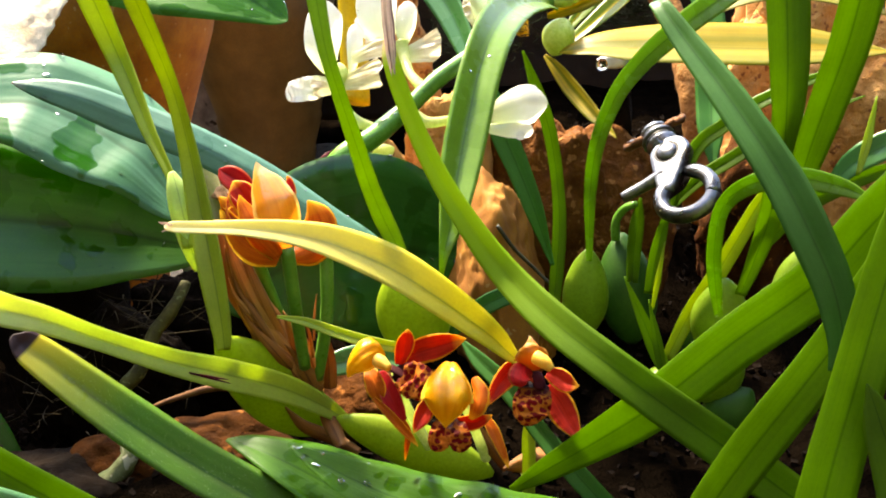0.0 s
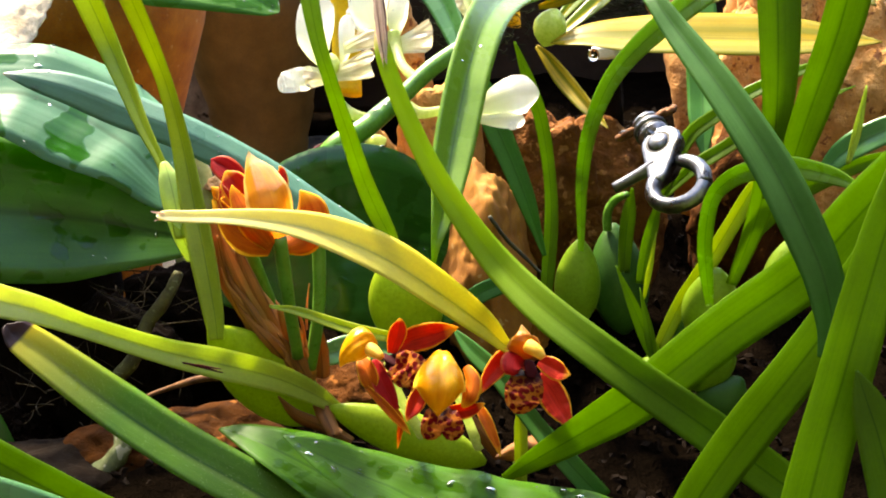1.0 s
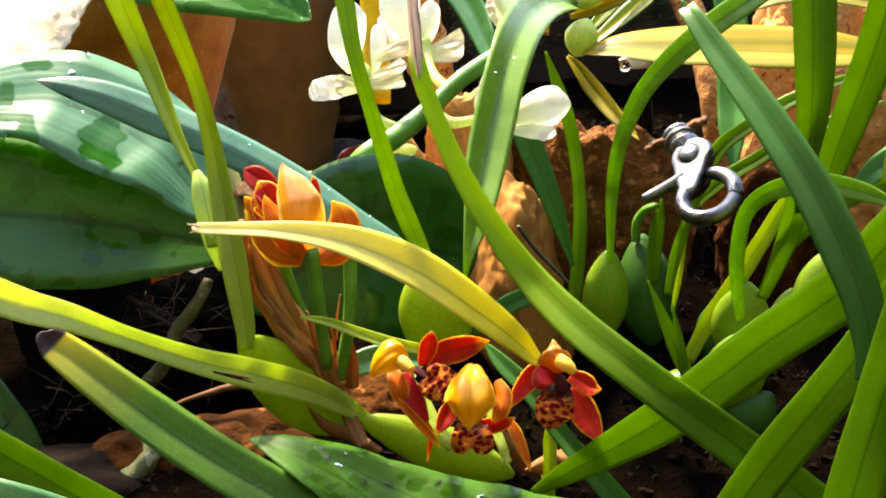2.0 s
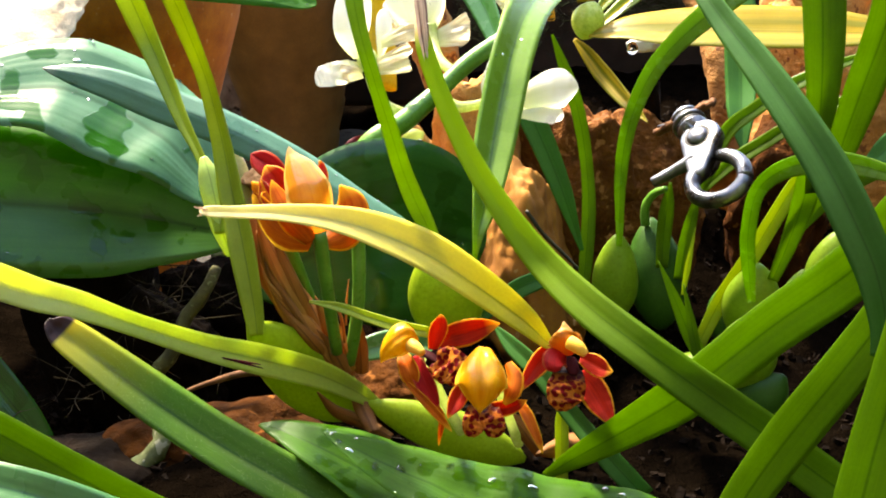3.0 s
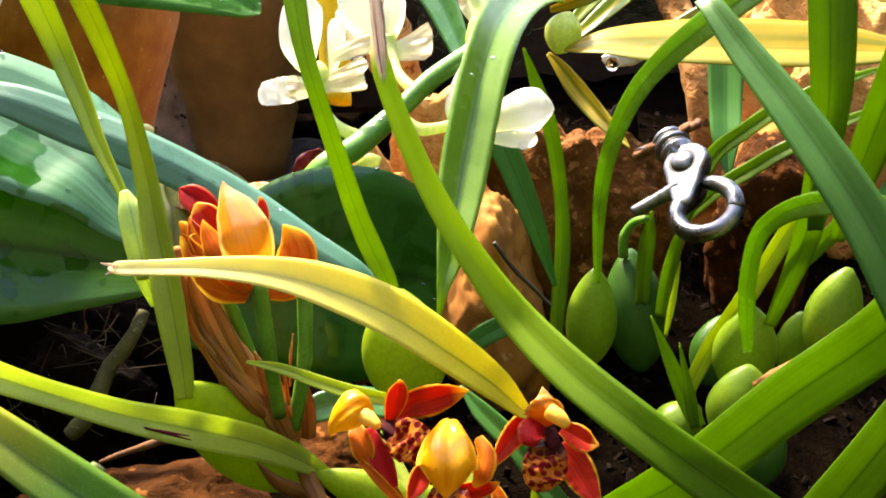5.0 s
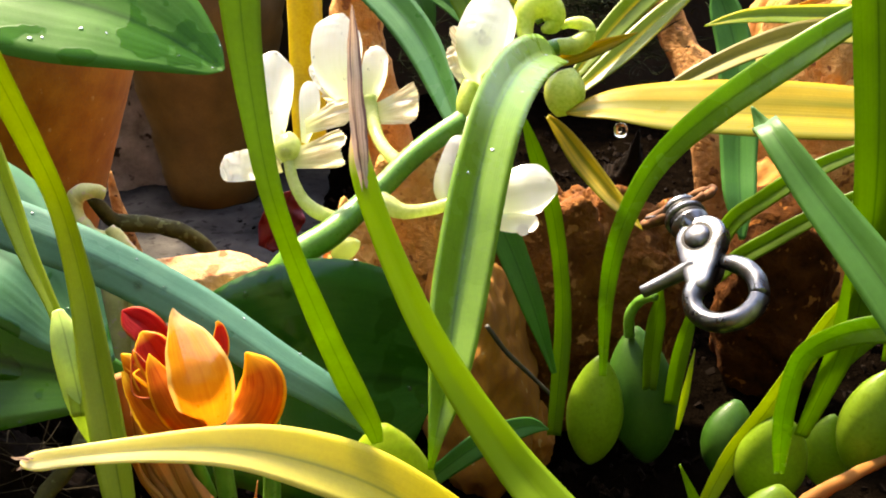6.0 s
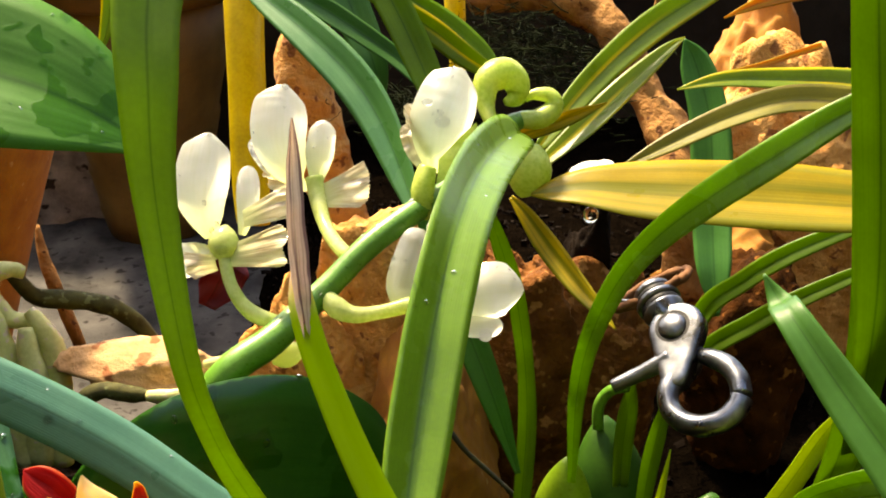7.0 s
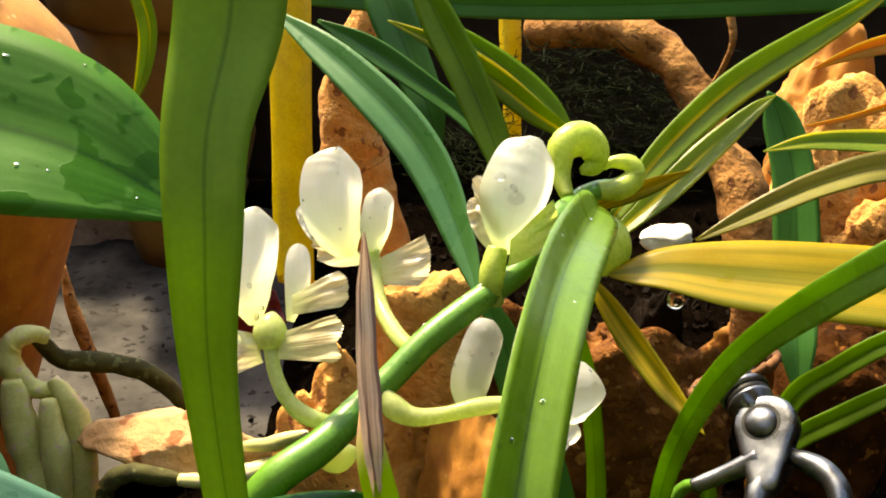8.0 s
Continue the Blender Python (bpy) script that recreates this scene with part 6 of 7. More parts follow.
bulb(second, BULB, (0.1563, 0.4864, 0.0585), (0.1581, 0.4822, 0.0987), 0.02585)
bulb(second, BULB, (0.1816, 0.4969, 0.058), (0.1828, 0.4989, 0.0875), 0.01782)
bulb(second, BULB, (0.1861, 0.4822, 0.0744), (0.1954, 0.4879, 0.1122), 0.02236)
bulb(second, BULB, (0.1483, 0.4563, 0.052), (0.1522, 0.4602, 0.0857), 0.02632)
bulb(second, BULB, (0.1269, 0.495, 0.0279), (0.1443, 0.4971, 0.0453), 0.02071, deep=0.9)
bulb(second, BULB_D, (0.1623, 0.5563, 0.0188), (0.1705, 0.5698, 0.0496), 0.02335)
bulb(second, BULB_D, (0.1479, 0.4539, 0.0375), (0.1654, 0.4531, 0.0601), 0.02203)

blade(second, DEEP, [(0.037, 0.4802, 0.0763, 0.0063), (0.0549, 0.4851, 0.0877, 0.0089), (0.0711, 0.4913, 0.0902, 0.0068), (0.0795, 0.4949, 0.0864, 0.0008)], (0.429, -0.213, -0.878), (0.179, -0.557, -0.811), fold=0.2)
blade(second, DEEP, [(0.0936, 0.3575, 0.069, 0.0078), (0.0821, 0.3624, 0.081, 0.0078), (0.0709, 0.372, 0.0912, 0.0067), (0.0595, 0.3825, 0.1035, 0.0072), (0.0497, 0.3907, 0.1105, 0.0061), (0.0428, 0.3983, 0.1158, 0.0008)], (0.759, 0.31, 0.573), (0.739, 0.318, 0.594), fold=0.25)
tagged(tube(None, BRACT, [(*(0.1516, 0.4485, 0.084), 0.00274), (*(0.1617, 0.4545, 0.0855), 0.0047), (*(0.1772, 0.465, 0.0848), 0.00431), (*(0.2056, 0.4855, 0.0821), 0.00235)], name="dry_stalk", lump=0.4), "dry broken reddish brown stalk among the bulbs", "stalk")
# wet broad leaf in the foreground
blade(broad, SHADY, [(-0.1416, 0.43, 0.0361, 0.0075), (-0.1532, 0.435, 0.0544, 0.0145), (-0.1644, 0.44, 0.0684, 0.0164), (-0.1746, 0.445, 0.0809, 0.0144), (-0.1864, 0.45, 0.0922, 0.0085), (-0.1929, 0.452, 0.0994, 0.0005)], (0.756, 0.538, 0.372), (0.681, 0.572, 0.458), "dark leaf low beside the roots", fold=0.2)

wet_c = blade(broad, LOW, [(0.1436, 0.329, 0.0575, 0.0023), (0.1222, 0.331, 0.0621, 0.0256), (0.0937, 0.335, 0.0664, 0.0361), (0.0647, 0.339, 0.0708, 0.0378), (0.0389, 0.344, 0.0764, 0.0337), (0.0163, 0.351, 0.0823, 0.0244), (-0.0029, 0.357, 0.0893, 0.0139), (-0.016, 0.3607, 0.0952, 0.0012)], (0.097, 0.965, 0.245), (0.249, 0.95, 0.19), "broad wet leaf with large water drops", fold=0.12, wave=0.06)
blade(broad, LOW, [(0.0191, 0.3564, 0.0683, 0.0307), (-0.0001, 0.3597, 0.0783, 0.0307), (-0.0173, 0.3626, 0.0873, 0.0205), (-0.0318, 0.3687, 0.0908, 0.0104), (-0.0406, 0.3734, 0.0904, 0.0016)], (0.257, 0.948, 0.186), (0.432, 0.888, 0.156), fold=0.15)
blade(broad, BLUE, [(0.021, 0.4301, 0.0894, 0.0096), (0.0032, 0.4286, 0.0919, 0.0115), (-0.01, 0.4245, 0.0906, 0.0081), (-0.0167, 0.4235, 0.0887, 0.0009)], (-0.108, 0.741, 0.663), (-0.249, 0.443, 0.861), fold=0.2)

sprinkle(wet_c, 70, 31, small=0.0006, big=0.003)
sprinkle(wet_c, 22, 32, small=0.0022, big=0.0042)
drop(striped, (0.1119, 0.5649, 0.1738), 0.00564, 1.1)

# ---- clasp ----
def clasp():
    """Trigger snap hook, modelled flat in millimetres about its rivet, then set into place."""
    o, pu, pv = Vector((0.1459, 0.5633, 0.1279)), Vector((0.1535, 0.5543, 0.1287)), Vector((0.1408, 0.556, 0.1209))
    X = (pu - o).normalized()
    Z = X.cross(pv - o).normalized()
    if Z.y > 0:
        Z = -Z
    down = (pv - o) - X * (pv - o).dot(X)
    Y = -down.normalized()
    # level the x axis
    a = math.atan2(20, 50)
    X, Y = X * math.cos(a) + Y * math.sin(a), -X * math.sin(a) + Y * math.cos(a)
    m = Matrix((X, Y, Z)).transposed().to_4x4()
    m.translation = o
    k = 0.082e-3
    th = thing("trigger_clasp", o, "worn steel trigger snap clasp hanging on a ring", "clasp")

    def row(u, v, w=0, d=0):
        return Vector(((u - 400) * k, (340 - v) * k, w * k, d * k))

    def piece(name, bm, mat, label=""):
        bmesh.ops.transform(bm, matrix=m, verts=bm.verts)
        return part(name, bm, mat, th, label)
    hook = tube_mesh([row(430, 380, -72, 140), row(440, 470, -56, 160), row(434, 550, -26, 132), row(413, 640, 0, 97), row(432, 720, 0, 94), row(492, 778, 0, 94), row(580, 800, 0, 94), row(668, 778, 0, 94), row(722, 722, 0, 96), row(738, 672, 0, 96)], sides=20, per=6)
    piece("hook", hook, STEEL)
    gate = tube_mesh([row(737, 660, 0, 92), row(715, 585, 0, 92), row(660, 520, 0, 90), row(590, 485, 0, 84), row(530, 455, -20, 66), row(470, 400, -40, 40)], sides=20, per=6)
    piece("gate", gate, STEEL)
    # plate round the rivet: an egg outline swept up to a domed edge
    bm = bmesh.new()
    rings = []
    for h, s in ((-34, 0.9), (-30, 1.0), (18, 1.0), (32, 0.94), (40, 0.8), (42, 0.5), (42, 0.1)):
        ring = []
        for i in range(64):
            a2 = 2 * math.pi * i / 64
            n = Vector((math.cos(a2), math.sin(a2)))
            top, foot = n.x * 12 + 128, n.x * 36 - n.y * 225 + 66
            c, r = (Vector((12, 0)), 128) if top > foot else (Vector((36, -225)), 66)
            q = (c + n * (r - 14 * (1 - s) * 5)) * k
            ring.append(bm.verts.new((q.x, q.y, h * k)))
        rings.append(ring)
    for a3, b3 in zip(rings[:-1], rings[1:]):
        for i in range(64):
            bm.faces.new((a3[i], a3[(i + 1) % 64], b3[(i + 1) % 64], b3[i]))
    bm.faces.new(rings[0][::-1]), bm.faces.new(rings[-1])
    piece("plate", bm, STEEL)
    bm = bmesh.new()
    bmesh.ops.create_uvsphere(bm, u_segments=24, v_segments=14, radius=66 * k)
    for v in bm.verts:
        v.co.z = v.co.z * 0.45 + 40 * k
    piece("rivet", bm, STEEL, "domed rivet head")
    bm = bmesh.new()
    for r0, r1, h in ((64, 80, 41),):
        ra, rb = [], []
        for i in range(32):
            a2 = 2 * math.pi * i / 32
            ra.append(bm.verts.new((math.cos(a2) * r1 * k, math.sin(a2) * r1 * k, (h + 1.5) * k)))
            rb.append(bm.verts.new((math.cos(a2) * r0 * k, math.sin(a2) * r0 * k, (h + 1.5) * k)))
        for i in range(32):
            bm.faces.new((ra[i], ra[(i + 1) % 32], rb[(i + 1) % 32], rb[i]))
    piece("rivet_seat", bm, DARKM)
    piece("lever", tube_mesh([row(400, 480, 0, 96), row(350, 508, 0, 84), row(280, 545, 0, 70), row(200, 588, 0, 66), row(152, 612, 0, 62), row(146, 615, 0, 50)], sides=16, per=4), STEEL)
    # swivel: stacked collars on an axis leaning to the upper left
    base, tip = Vector((-60 * k, 88 * k, -34 * k)), Vector((-168 * k, 238 * k, -34 * k))
    ax = (tip - base).normalized()
    sx = ax.cross(Vector((0, 0, 1))).normalized()
    sy = ax.cross(sx)
    L = (tip - base).length

    def collar(name, profile, mat, label=""):
        bm = bmesh.new()
        rings = [[bm.verts.new(base + ax * (L * f) + (sx * math.cos(2 * math.pi * i / 28) + sy * math.sin(2 * math.pi * i / 28)) * r * k) for i in range(28)] for f, r in profile]
        for a3, b3 in zip(rings[:-1], rings[1:]):
            for i in range(28):
                bm.faces.new((a3[i], a3[(i + 1) % 28], b3[(i + 1) % 28], b3[i]))
        bm.faces.new(rings[0][::-1]), bm.faces.new(rings[-1])
        piece(name, bm, mat, label)
    collar("collar", [(-0.5, 60), (0.0, 84), (0.18, 98), (0.24, 100), (0.28, 94)], STEEL)
    collar("band", [(0.26, 92), (0.30, 96), (0.40, 96), (0.44, 92)], DARKM, "black band")
    collar("collar", [(0.43, 94), (0.46, 106), (0.58, 106), (0.62, 98)], STEEL)
    collar("band", [(0.60, 90), (0.63, 96), (0.74, 94), (0.76, 88)], DARKM, "black band")
    collar("swivel", [(0.75, 88), (0.78, 96), (0.92, 92), (1.0, 78), (1.04, 50)], STEEL)
    coil = []
    for i in range(46):
        a2 = 2 * math.pi * i / 24
        u, v = (178 + 0.5 * i) * math.cos(a2), 96 * math.sin(a2)
        coil.append(Vector(((-183 + 0.883 * u - 0.469 * v) * k, (268 + 0.469 * u + 0.883 * v) * k, (-90 - 0.8 * v + 0.7 * i) * k, (40 + 8 * math.sin(i * 2.1)) * k)))
    piece("ring", tube_mesh(coil, sides=10, per=3, lump=0.2), RUST, "rusty coiled wire ring")
    piece("wire", tube_mesh([row(240, 185, -10, 22), row(170, 175, -10, 20), row(100, 160, -20, 18), row(60, 150, -40, 14)], sides=10), STEEL)


clasp()

# ---- pots, shards, stones and roots ----
def terracotta_pot():
    at = Vector((-0.202, 0.70, -0.02))
    th = thing("terracotta_pot", at, "orange terracotta pot with rounded shoulders", "pot")
    at.z = ground_z(at.x, at.y) - 0.004
    g = -0.02 - at.z
    part("pot_body", lathe_mesh(at, [(0.045, 0), (0.05, 0.002), (0.058, g + 0.06), (0.068, g + 0.09), (0.083, g + 0.135), (0.099, g + 0.182), (0.103, g + 0.2), (0.102, g + 0.216), (0.096, g + 0.232), (0.086, g + 0.245), (0.074, g + 0.254), (0.066, g + 0.258), (0.064, g + 0.266), (0.068, g + 0.274), (0.066, g + 0.28), (0.059, g + 0.278), (0.056, g + 0.262), (0.05, g + 0.25)], wobble=0.01), CLAY, th)
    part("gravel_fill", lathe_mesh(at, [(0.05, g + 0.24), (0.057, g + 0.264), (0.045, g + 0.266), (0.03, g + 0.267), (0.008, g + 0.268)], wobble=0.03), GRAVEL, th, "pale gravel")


terracotta_pot()
at = Vector((-0.1514, 1.1525, -0.088))
dark = thing("dark_pot", at, "dark brown ribbed pot standing on paving", "pot")
part("pot_body", lathe_mesh(at, [(0.036, 0), (0.042, 0.006), (0.047, 0.03), (0.046, 0.034), (0.053, 0.065), (0.052, 0.07), (0.062, 0.11), (0.061, 0.115), (0.072, 0.16), (0.071, 0.166), (0.083, 0.216), (0.07, 0.214)], wobble=0.04), DARKPOT, dark)
part("pot_rim", lathe_mesh(at, [(0.084, 0.212), (0.09, 0.216), (0.093, 0.225), (0.094, 0.252), (0.09, 0.26), (0.083, 0.258), (0.078, 0.214)], wobble=0.04), DARKPOT, dark)


def resting(p, low):
    """Centre and height of a chunk whose top is near p and that stands on the ground at low."""
    return Vector((p[0], p[1], (p[2] + low) / 2)), (p[2] - low)


def chunk(mat, p, sx, sy, seed, label, detail=5, **kw):
    c, h = resting(p, ground_z(p[0], p[1]) - 0.006)
    return tagged(rock("clay_shard", mat, c, (sx, sy, h * 1.02), seed, label, "shard", detail=detail, **kw), label, "shard", "broken pieces in the bedding")


CHUNK = "rough broken terracotta piece in the bedding"
# sunlit pieces take the paler clay, shaded ones the two dark copies
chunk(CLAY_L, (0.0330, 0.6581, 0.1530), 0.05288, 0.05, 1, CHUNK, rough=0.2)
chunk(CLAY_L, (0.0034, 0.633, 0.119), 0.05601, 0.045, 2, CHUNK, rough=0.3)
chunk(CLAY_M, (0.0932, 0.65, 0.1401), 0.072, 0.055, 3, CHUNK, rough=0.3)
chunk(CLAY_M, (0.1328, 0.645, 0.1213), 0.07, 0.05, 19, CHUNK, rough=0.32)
chunk(CLAY, (0.0609, 0.61, 0.1095), 0.046, 0.075, 23, CHUNK, rough=0.22)
# added prop that holds the pale slab up
chunk(BARK, (-0.1565, 0.535, 0.1916), 0.06, 0.05, 4, "added dark clump of bark and roots", rough=0.2)
# added slab in place of the bright sunlit patch beside the pot
slab = rock_mesh((0, 0, 0), (0.085, 0.075, 0.022), 41, rough=0.14, detail=5)
bmesh.ops.transform(slab, verts=slab.verts, matrix=pose(-0.1840, 0.5450, 0.2040, 34, -6, 0))
tagged(part("pale_stone", slab, SUN_PATCH), "added pale slab standing in for a sunlit patch by the pot", "stone")
chunk(CLAY_L, (0.2866, 0.8335, 0.1712), 0.085, 0.08, 6, CHUNK, rough=0.3)
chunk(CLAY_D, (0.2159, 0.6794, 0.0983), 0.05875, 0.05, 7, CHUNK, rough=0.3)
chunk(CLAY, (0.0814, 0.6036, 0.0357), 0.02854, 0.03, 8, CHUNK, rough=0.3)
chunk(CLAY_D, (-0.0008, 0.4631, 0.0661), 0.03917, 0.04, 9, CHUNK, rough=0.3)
# terracotta low in the shade, darkened through CLAY_D and BARK
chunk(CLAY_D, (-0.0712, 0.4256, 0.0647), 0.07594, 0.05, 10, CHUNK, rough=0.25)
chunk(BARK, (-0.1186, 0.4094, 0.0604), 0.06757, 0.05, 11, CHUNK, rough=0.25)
# two dark clumps added to cover the lit pot and paving behind
chunk(BARK, (-0.1247, 0.5155, 0.0823), 0.08725, 0.04, 21, "added dark clump of bark and roots", rough=0.35)
chunk(BARK, (-0.0938, 0.5539, 0.0798), 0.07667, 0.03, 22, "added dark clump of bark and roots", rough=0.35)
chunk(CLAY_L, (-0.2583, 0.8226, 0.1547), 0.07834, 0.08, 12, CHUNK, rough=0.3)
chunk(CLAY_L, (0.2547, 0.8291, 0.1451), 0.05092, 0.08, 13, CHUNK, rough=0.3)
rock("stone_slab", SPECK, (-0.2358, 1.19, -0.0979), (0.13, 0.07, 0.34), 15, "pale mottled grey stone block behind the pots", "stone", detail=5, rough=0.12)
chunk(CLAY, (0.2943, 0.9024, 0.1717), 0.1, 0.06, 16, CHUNK, rough=0.3)
chunk(CLAY_L, (0.3119, 0.8002, 0.15), 0.12, 0.07, 17, CHUNK, rough=0.35)
chunk(CLAY, (0.2307, 0.7777, 0.0738), 0.06463, 0.05, 18, CHUNK, rough=0.3)
tagged(tube(None, CLAY_L, [(0.0137, 0.8, 0.2103, 0.0135), (0.0061, 0.795, 0.1894, 0.0218), (0.0022, 0.79, 0.1654, 0.0289), (0.004, 0.785, 0.141, 0.032), (0.0123, 0.78, 0.1129, 0.0296), (0.0223, 0.775, 0.0841, 0.0257), (0.0254, 0.77, 0.0443, 0.0263), (0.0256, 0.765, -0.0079, 0.0271)], name="clay_column", lump=0.14, sides=20, per=8), "tall clay piece in the bedding, sunlit paleness in its colour", "shard")
rock("clay_bar", BRICK, (-0.0560, 0.5990, 0.0977), (0.0624, 0.03, 0.0235), 33, "long pale broken clay bar among roots", "shard", detail=5, rough=0.16, turn=-0.226)
tagged(tube(None, WOOD, [(*(0.0975, 0.8569, 0.183), 0.01821), (*(0.1303, 0.8369, 0.191), 0.02056), (*(0.1575, 0.822, 0.1854), 0.02195), (*(0.1723, 0.8039, 0.1716), 0.01988), (*(0.1838, 0.7808, 0.147), 0.01842), (*(0.192, 0.763, 0.1332), 0.02413), (*(0.1946, 0.7388, 0.1052), 0.02424), (*(0.2006, 0.7268, 0.0563), 0.02424)], name="driftwood", lump=0.2, sides=18, per=8), "curved tan piece of driftwood", "wood")
tagged(tube(None, WOOD, [(*(0.1859, 0.7982, 0.232), 0.00323), (*(0.1841, 0.7891, 0.2124), 0.00377), (*(0.185, 0.7823, 0.1978), 0.00323), (*(0.1787, 0.7843, 0.1776), 0.00269), (*(0.1726, 0.7883, 0.1619), 0.00215)], name="twig", lump=0.3), "thin bare brown twig", "twig")
tagged(tube(None, RUST, [(*(-0.0763, 0.4045, 0.0854), 0.0014), (*(-0.0644, 0.4064, 0.0891), 0.0022), (*(-0.0503, 0.4122, 0.0893), 0.0028), (*(-0.0382, 0.4155, 0.0837), 0.0022)], name="twig", lump=0.3), "reddish brown dry twig", "twig")


def root(mat, pts, label="thick greenish aerial root"):
    tagged(tube(None, mat, pts, name="root", lump=0.25, sides=14), label, "root", "roots in the bedding")


root(ROOT, [(-0.1019, 0.622, 0.1282, 0.0054), (-0.1082, 0.62, 0.1305, 0.007), (-0.1142, 0.617, 0.1275, 0.0082), (-0.1136, 0.614, 0.1191, 0.009), (-0.1062, 0.612, 0.1125, 0.0078), (-0.0988, 0.611, 0.1126, 0.0053)])
root(ROOT, [(-0.0989, 0.611, 0.1169, 0.0049), (-0.0933, 0.609, 0.1086, 0.0086), (-0.0899, 0.606, 0.0965, 0.0095), (-0.0891, 0.602, 0.0793, 0.01), (-0.0909, 0.598, 0.054, 0.0101)])
root(ROOT, [(-0.1126, 0.609, 0.1181, 0.0073), (-0.1109, 0.606, 0.1062, 0.0118), (-0.1082, 0.602, 0.0931, 0.0123), (-0.1042, 0.598, 0.0773, 0.0115), (-0.1033, 0.595, 0.0566, 0.0105)])
root(ROOT, [(-0.0994, 0.606, 0.1119, 0.0061), (-0.0983, 0.602, 0.1004, 0.0098), (-0.0968, 0.598, 0.0873, 0.0106), (-0.0981, 0.595, 0.0565, 0.0109)])
root(MOSSROOT, [(-0.1132, 0.64, 0.1194, 0.0056), (-0.1054, 0.645, 0.1057, 0.0075), (-0.0895, 0.65, 0.1007, 0.0081), (-0.0737, 0.652, 0.0945, 0.0077), (-0.0602, 0.652, 0.0784, 0.0069), (-0.0565, 0.65, 0.061, 0.0061)], "dark mossy root lying over the bedding")
root(MOSSROOT, [(-0.0767, 0.577, 0.0808, 0.0055), (-0.0741, 0.578, 0.094, 0.0062), (-0.0668, 0.58, 0.0982, 0.0066), (-0.0559, 0.58, 0.0965, 0.0063), (-0.0484, 0.578, 0.0967, 0.0043)], "dark mossy root lying over the bedding")
root(ROOT, [(*(-0.0491, 0.5778, 0.0969), 0.0047), (*(-0.0368, 0.5756, 0.0984), 0.00548), (*(-0.0233, 0.5764, 0.1013), 0.00666), (*(-0.0136, 0.5776, 0.105), 0.0047)])
root(ROOT, [(*(-0.0278, 0.5844, 0.1062), 0.00353), (*(-0.0175, 0.5802, 0.1102), 0.00509), (*(-0.0084, 0.5767, 0.1155), 0.00392), (*(-0.0045, 0.5755, 0.118), 0.00118)])
root(LICHEN, [(*(-0.1221, 0.4051, 0.0383), 0.00676), (*(-0.1077, 0.4065, 0.0459), 0.00766), (*(-0.0958, 0.4072, 0.0521), 0.00811), (*(-0.0894, 0.4103, 0.0589), 0.00766), (*(-0.0886, 0.417, 0.0643), 0.00721), (*(-0.084, 0.4249, 0.0698), 0.00586)])
root(MOSSROOT, [(-0.099, 0.4419, 0.072, 0.0062), (-0.0905, 0.4457, 0.0804, 0.0066), (-0.086, 0.4534, 0.091, 0.006), (-0.0772, 0.4605, 0.1016, 0.0055), (-0.0735, 0.4688, 0.1082, 0.004)], "dark mossy root under the broad leaves")
root(ROOT_D, [(*(0.0612, 0.5538, 0.0966), 0.002), (*(0.0695, 0.554, 0.0841), 0.002), (*(0.0809, 0.5542, 0.0714), 0.0018), (*(0.0924, 0.5544, 0.0585), 0.0015)], "thin dark root reaching down")


# fine dry fibres and moss, nobody could count them
def fibres(n, spots, mat, name, label, length, seed, thick=0.0008):
    rnd = random.Random(seed)
    bm = bmesh.new()
    for _ in range(n):
        c, r = spots[rnd.randrange(len(spots))]
        p = Vector(c) + Vector((rnd.gauss(0, r), rnd.gauss(0, r), rnd.gauss(0, r * 0.5)))
        d = Vector((rnd.uniform(-1, 1), rnd.uniform(-1, 1), rnd.uniform(-0.3, 0.6))).normalized()
        b = Vector((rnd.uniform(-1, 1), rnd.uniform(-1, 1), rnd.uniform(-0.6, 0.6)))
        l = length * rnd.uniform(0.5, 1.5)
        w = thick * rnd.uniform(0.4, 1.3)
        tube_mesh([(*p, w), (*(p + d * l * 0.5 + b * l * 0.3), w), (*(p + d * l + b * l * 0.2), w * 0.4)], sides=4, per=3, bm=bm)
    tagged(part(name, bm, mat), label, "roots" if "root" in name else "moss", kind="stuff")


fibres(60, [((-0.1008, 0.468, 0.0822), 0.018), ((-0.0835, 0.472, 0.0907), 0.016), ((-0.1103, 0.4514, 0.0694), 0.018), ((-0.1263, 0.4351, 0.0576), 0.018)], FIBRE, "fine_roots", "tangle of fine dry roots in the bedding", 0.022, 3, 0.0005)
fibres(1700, [((0.1364, 0.8221, 0.1596), 0.022), ((0.1158, 0.8266, 0.1672), 0.02), ((0.157, 0.8139, 0.1441), 0.02), ((0.059, 0.7938, 0.1382), 0.016)], MOSS, "moss_tuft", "dark green moss over the stones", 0.01, 4, 0.0006)


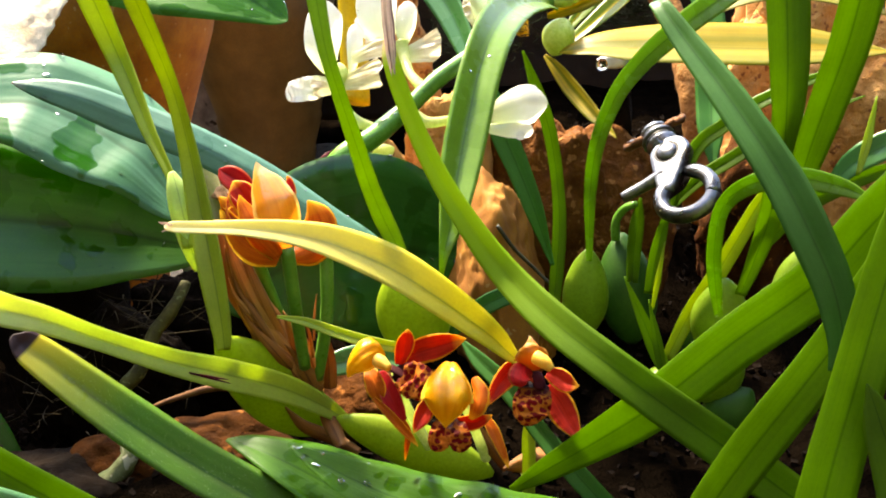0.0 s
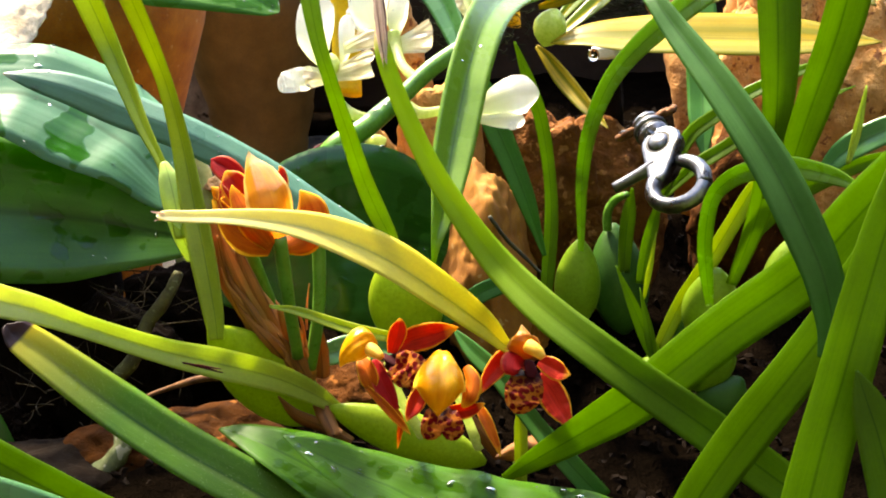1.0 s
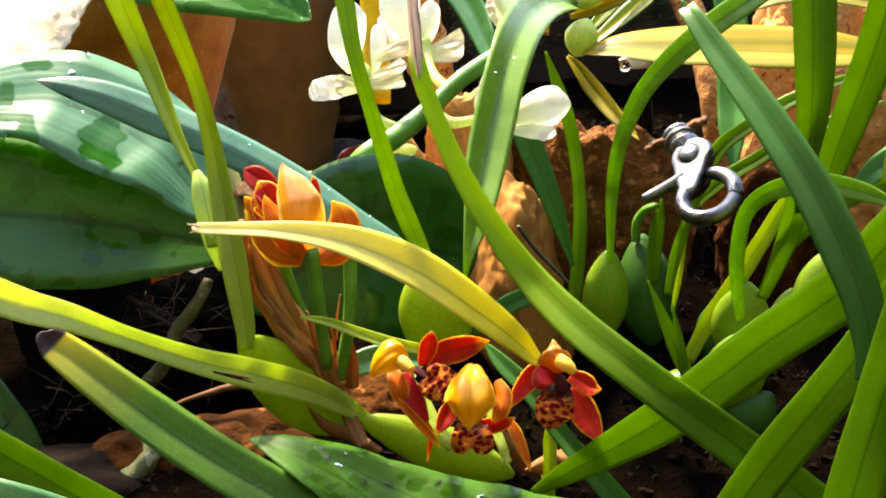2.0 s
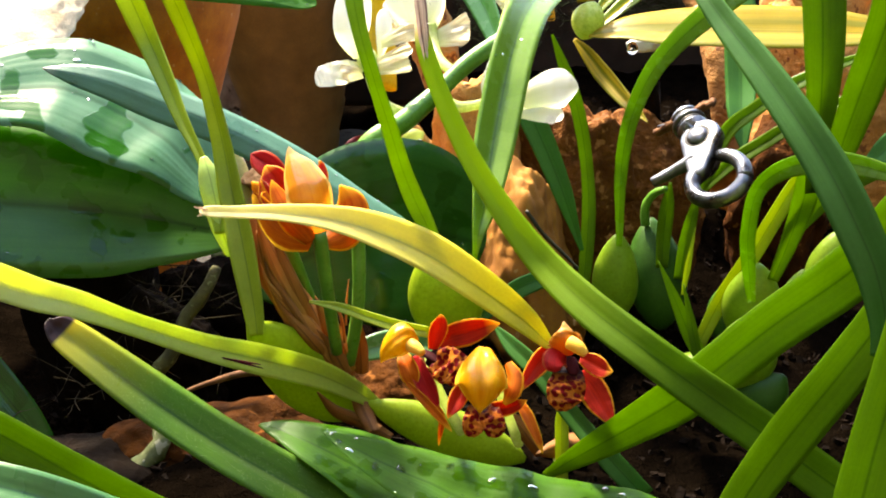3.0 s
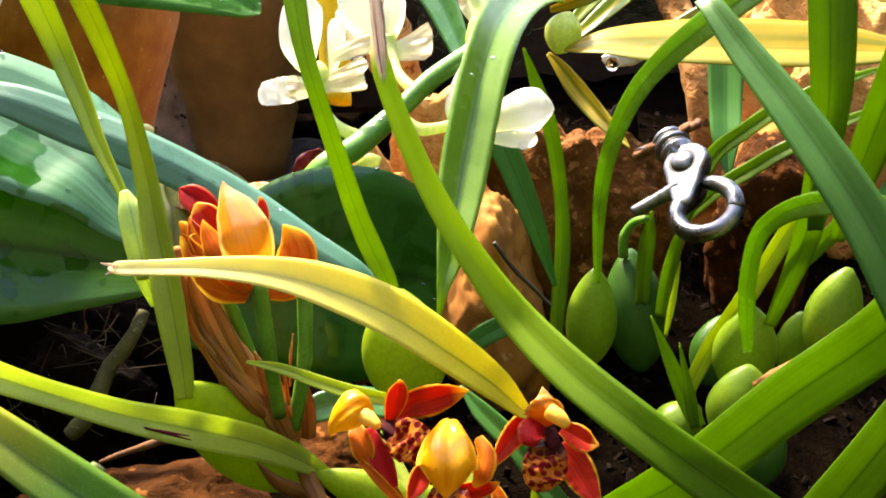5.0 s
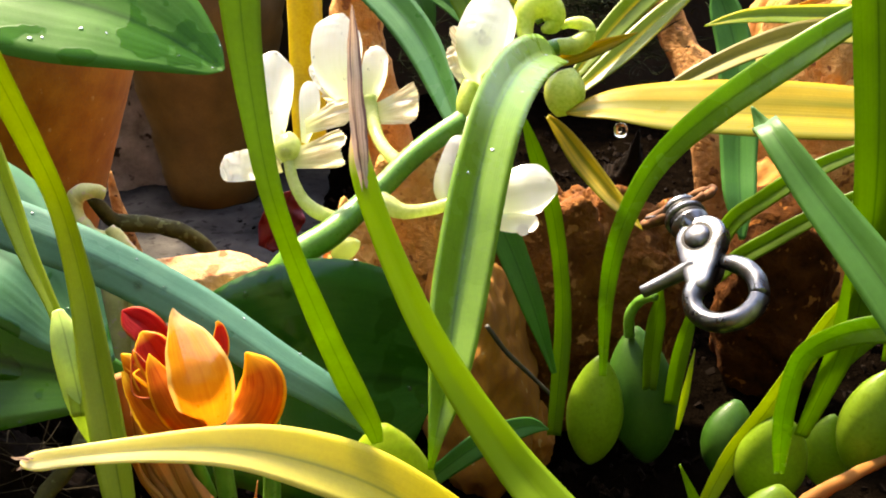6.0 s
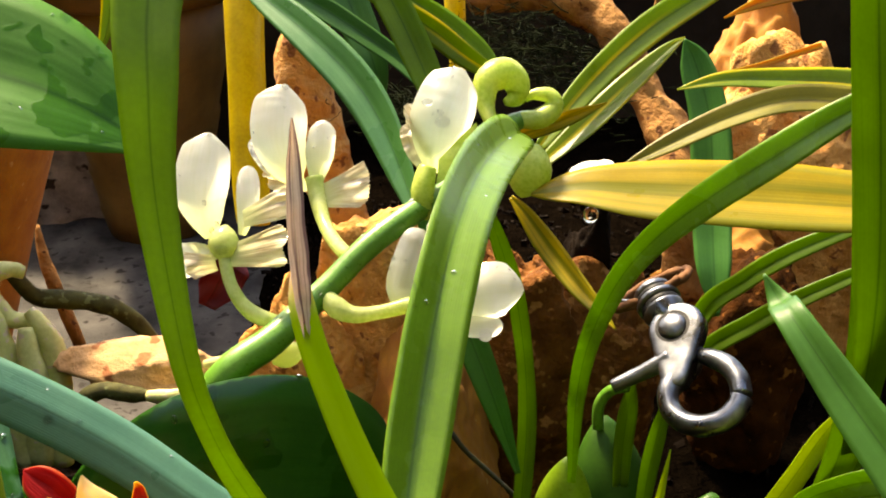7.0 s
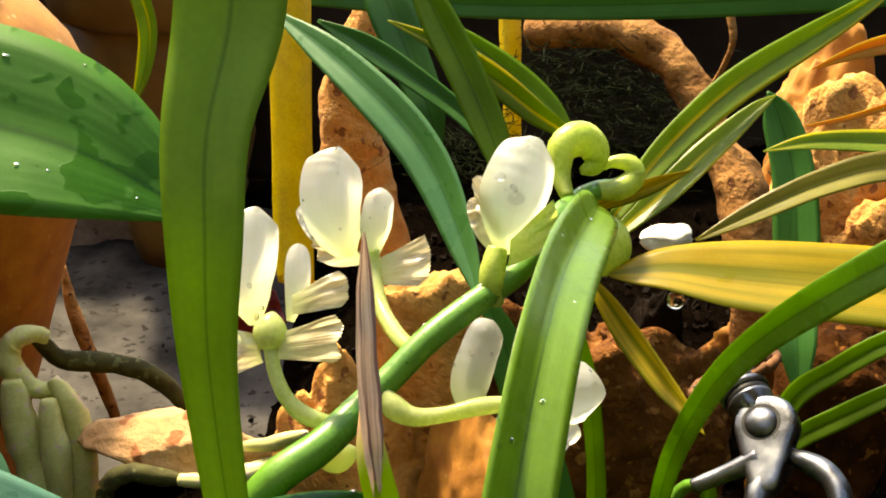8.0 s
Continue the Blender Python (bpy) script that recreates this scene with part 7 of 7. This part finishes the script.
def chips(n, seed):
    """Loose bark and grit strewn over the bedding."""
    rnd = random.Random(seed)
    bm = bmesh.new()
    for _ in range(n):
        x, y = rnd.uniform(-0.22, 0.36), rnd.uniform(0.38, 1.1)
        z = ground_z(x, y)
        s = rnd.uniform(0.002, 0.007)
        m = pose(x, y, z + s * 0.15, rnd.uniform(0, 360), rnd.uniform(0, 360), rnd.uniform(0, 360))
        vs = [bm.verts.new(m @ Vector((a * s * rnd.uniform(0.7, 1.2), b * s * 0.6 * rnd.uniform(0.7, 1.2), c * s * 0.3 * rnd.uniform(0.7, 1.2)))) for a in (-0.5, 0.5) for b in (-0.5, 0.5) for c in (-0.5, 0.5)]
        for q in ((0, 1, 3, 2), (4, 6, 7, 5), (0, 4, 5, 1), (2, 3, 7, 6), (0, 2, 6, 4), (1, 5, 7, 3)):
            bm.faces.new([vs[i] for i in q])
    tagged(part("bark_chips", bm, BARK, smooth=False), "loose bark chips on the ground, darkened in colour for shade", "bark", kind="stuff")


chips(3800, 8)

# dried leaf, bare twig and a pale pebble behind the flowers
dried = thing("dried_leaf", (0, 0, 0), "dried maroon leaf lying behind the white flowers", "leaf")
blade(dried, MAROON, [(-0.0579, 0.789, 0.0244, 0.0104), (-0.0508, 0.7946, 0.0369, 0.0247), (-0.0455, 0.7994, 0.0477, 0.0229), (-0.0402, 0.8032, 0.0561, 0.0029)], (0.862, 0.088, -0.499), (0.799, 0.243, -0.55), fold=0.4, wave=0.3)
tagged(tube(None, WOOD, [(*(-0.1474, 0.7956, 0.0734), 0.00294), (*(-0.1438, 0.788, 0.0575), 0.00646), (*(-0.1366, 0.7791, 0.039), 0.00764), (*(-0.1266, 0.7749, 0.0072), 0.00646), (*(-0.1238, 0.7828, -0.023), 0.00411)], name="twig", lump=0.25), "thin bare tan twig leaning over the paving", "twig")
rock("pebble", PEBBLE, (0.1318, 0.66, 0.1528), (0.018, 0.014, 0.011), 25, "small white pebble on the bedding", "stone", detail=4, rough=0.3)
# added dark support under the pebble
chunk(BARK, (0.1318, 0.66, 0.1498), 0.024, 0.03, 26, "added dark clump of bark and roots", rough=0.3)
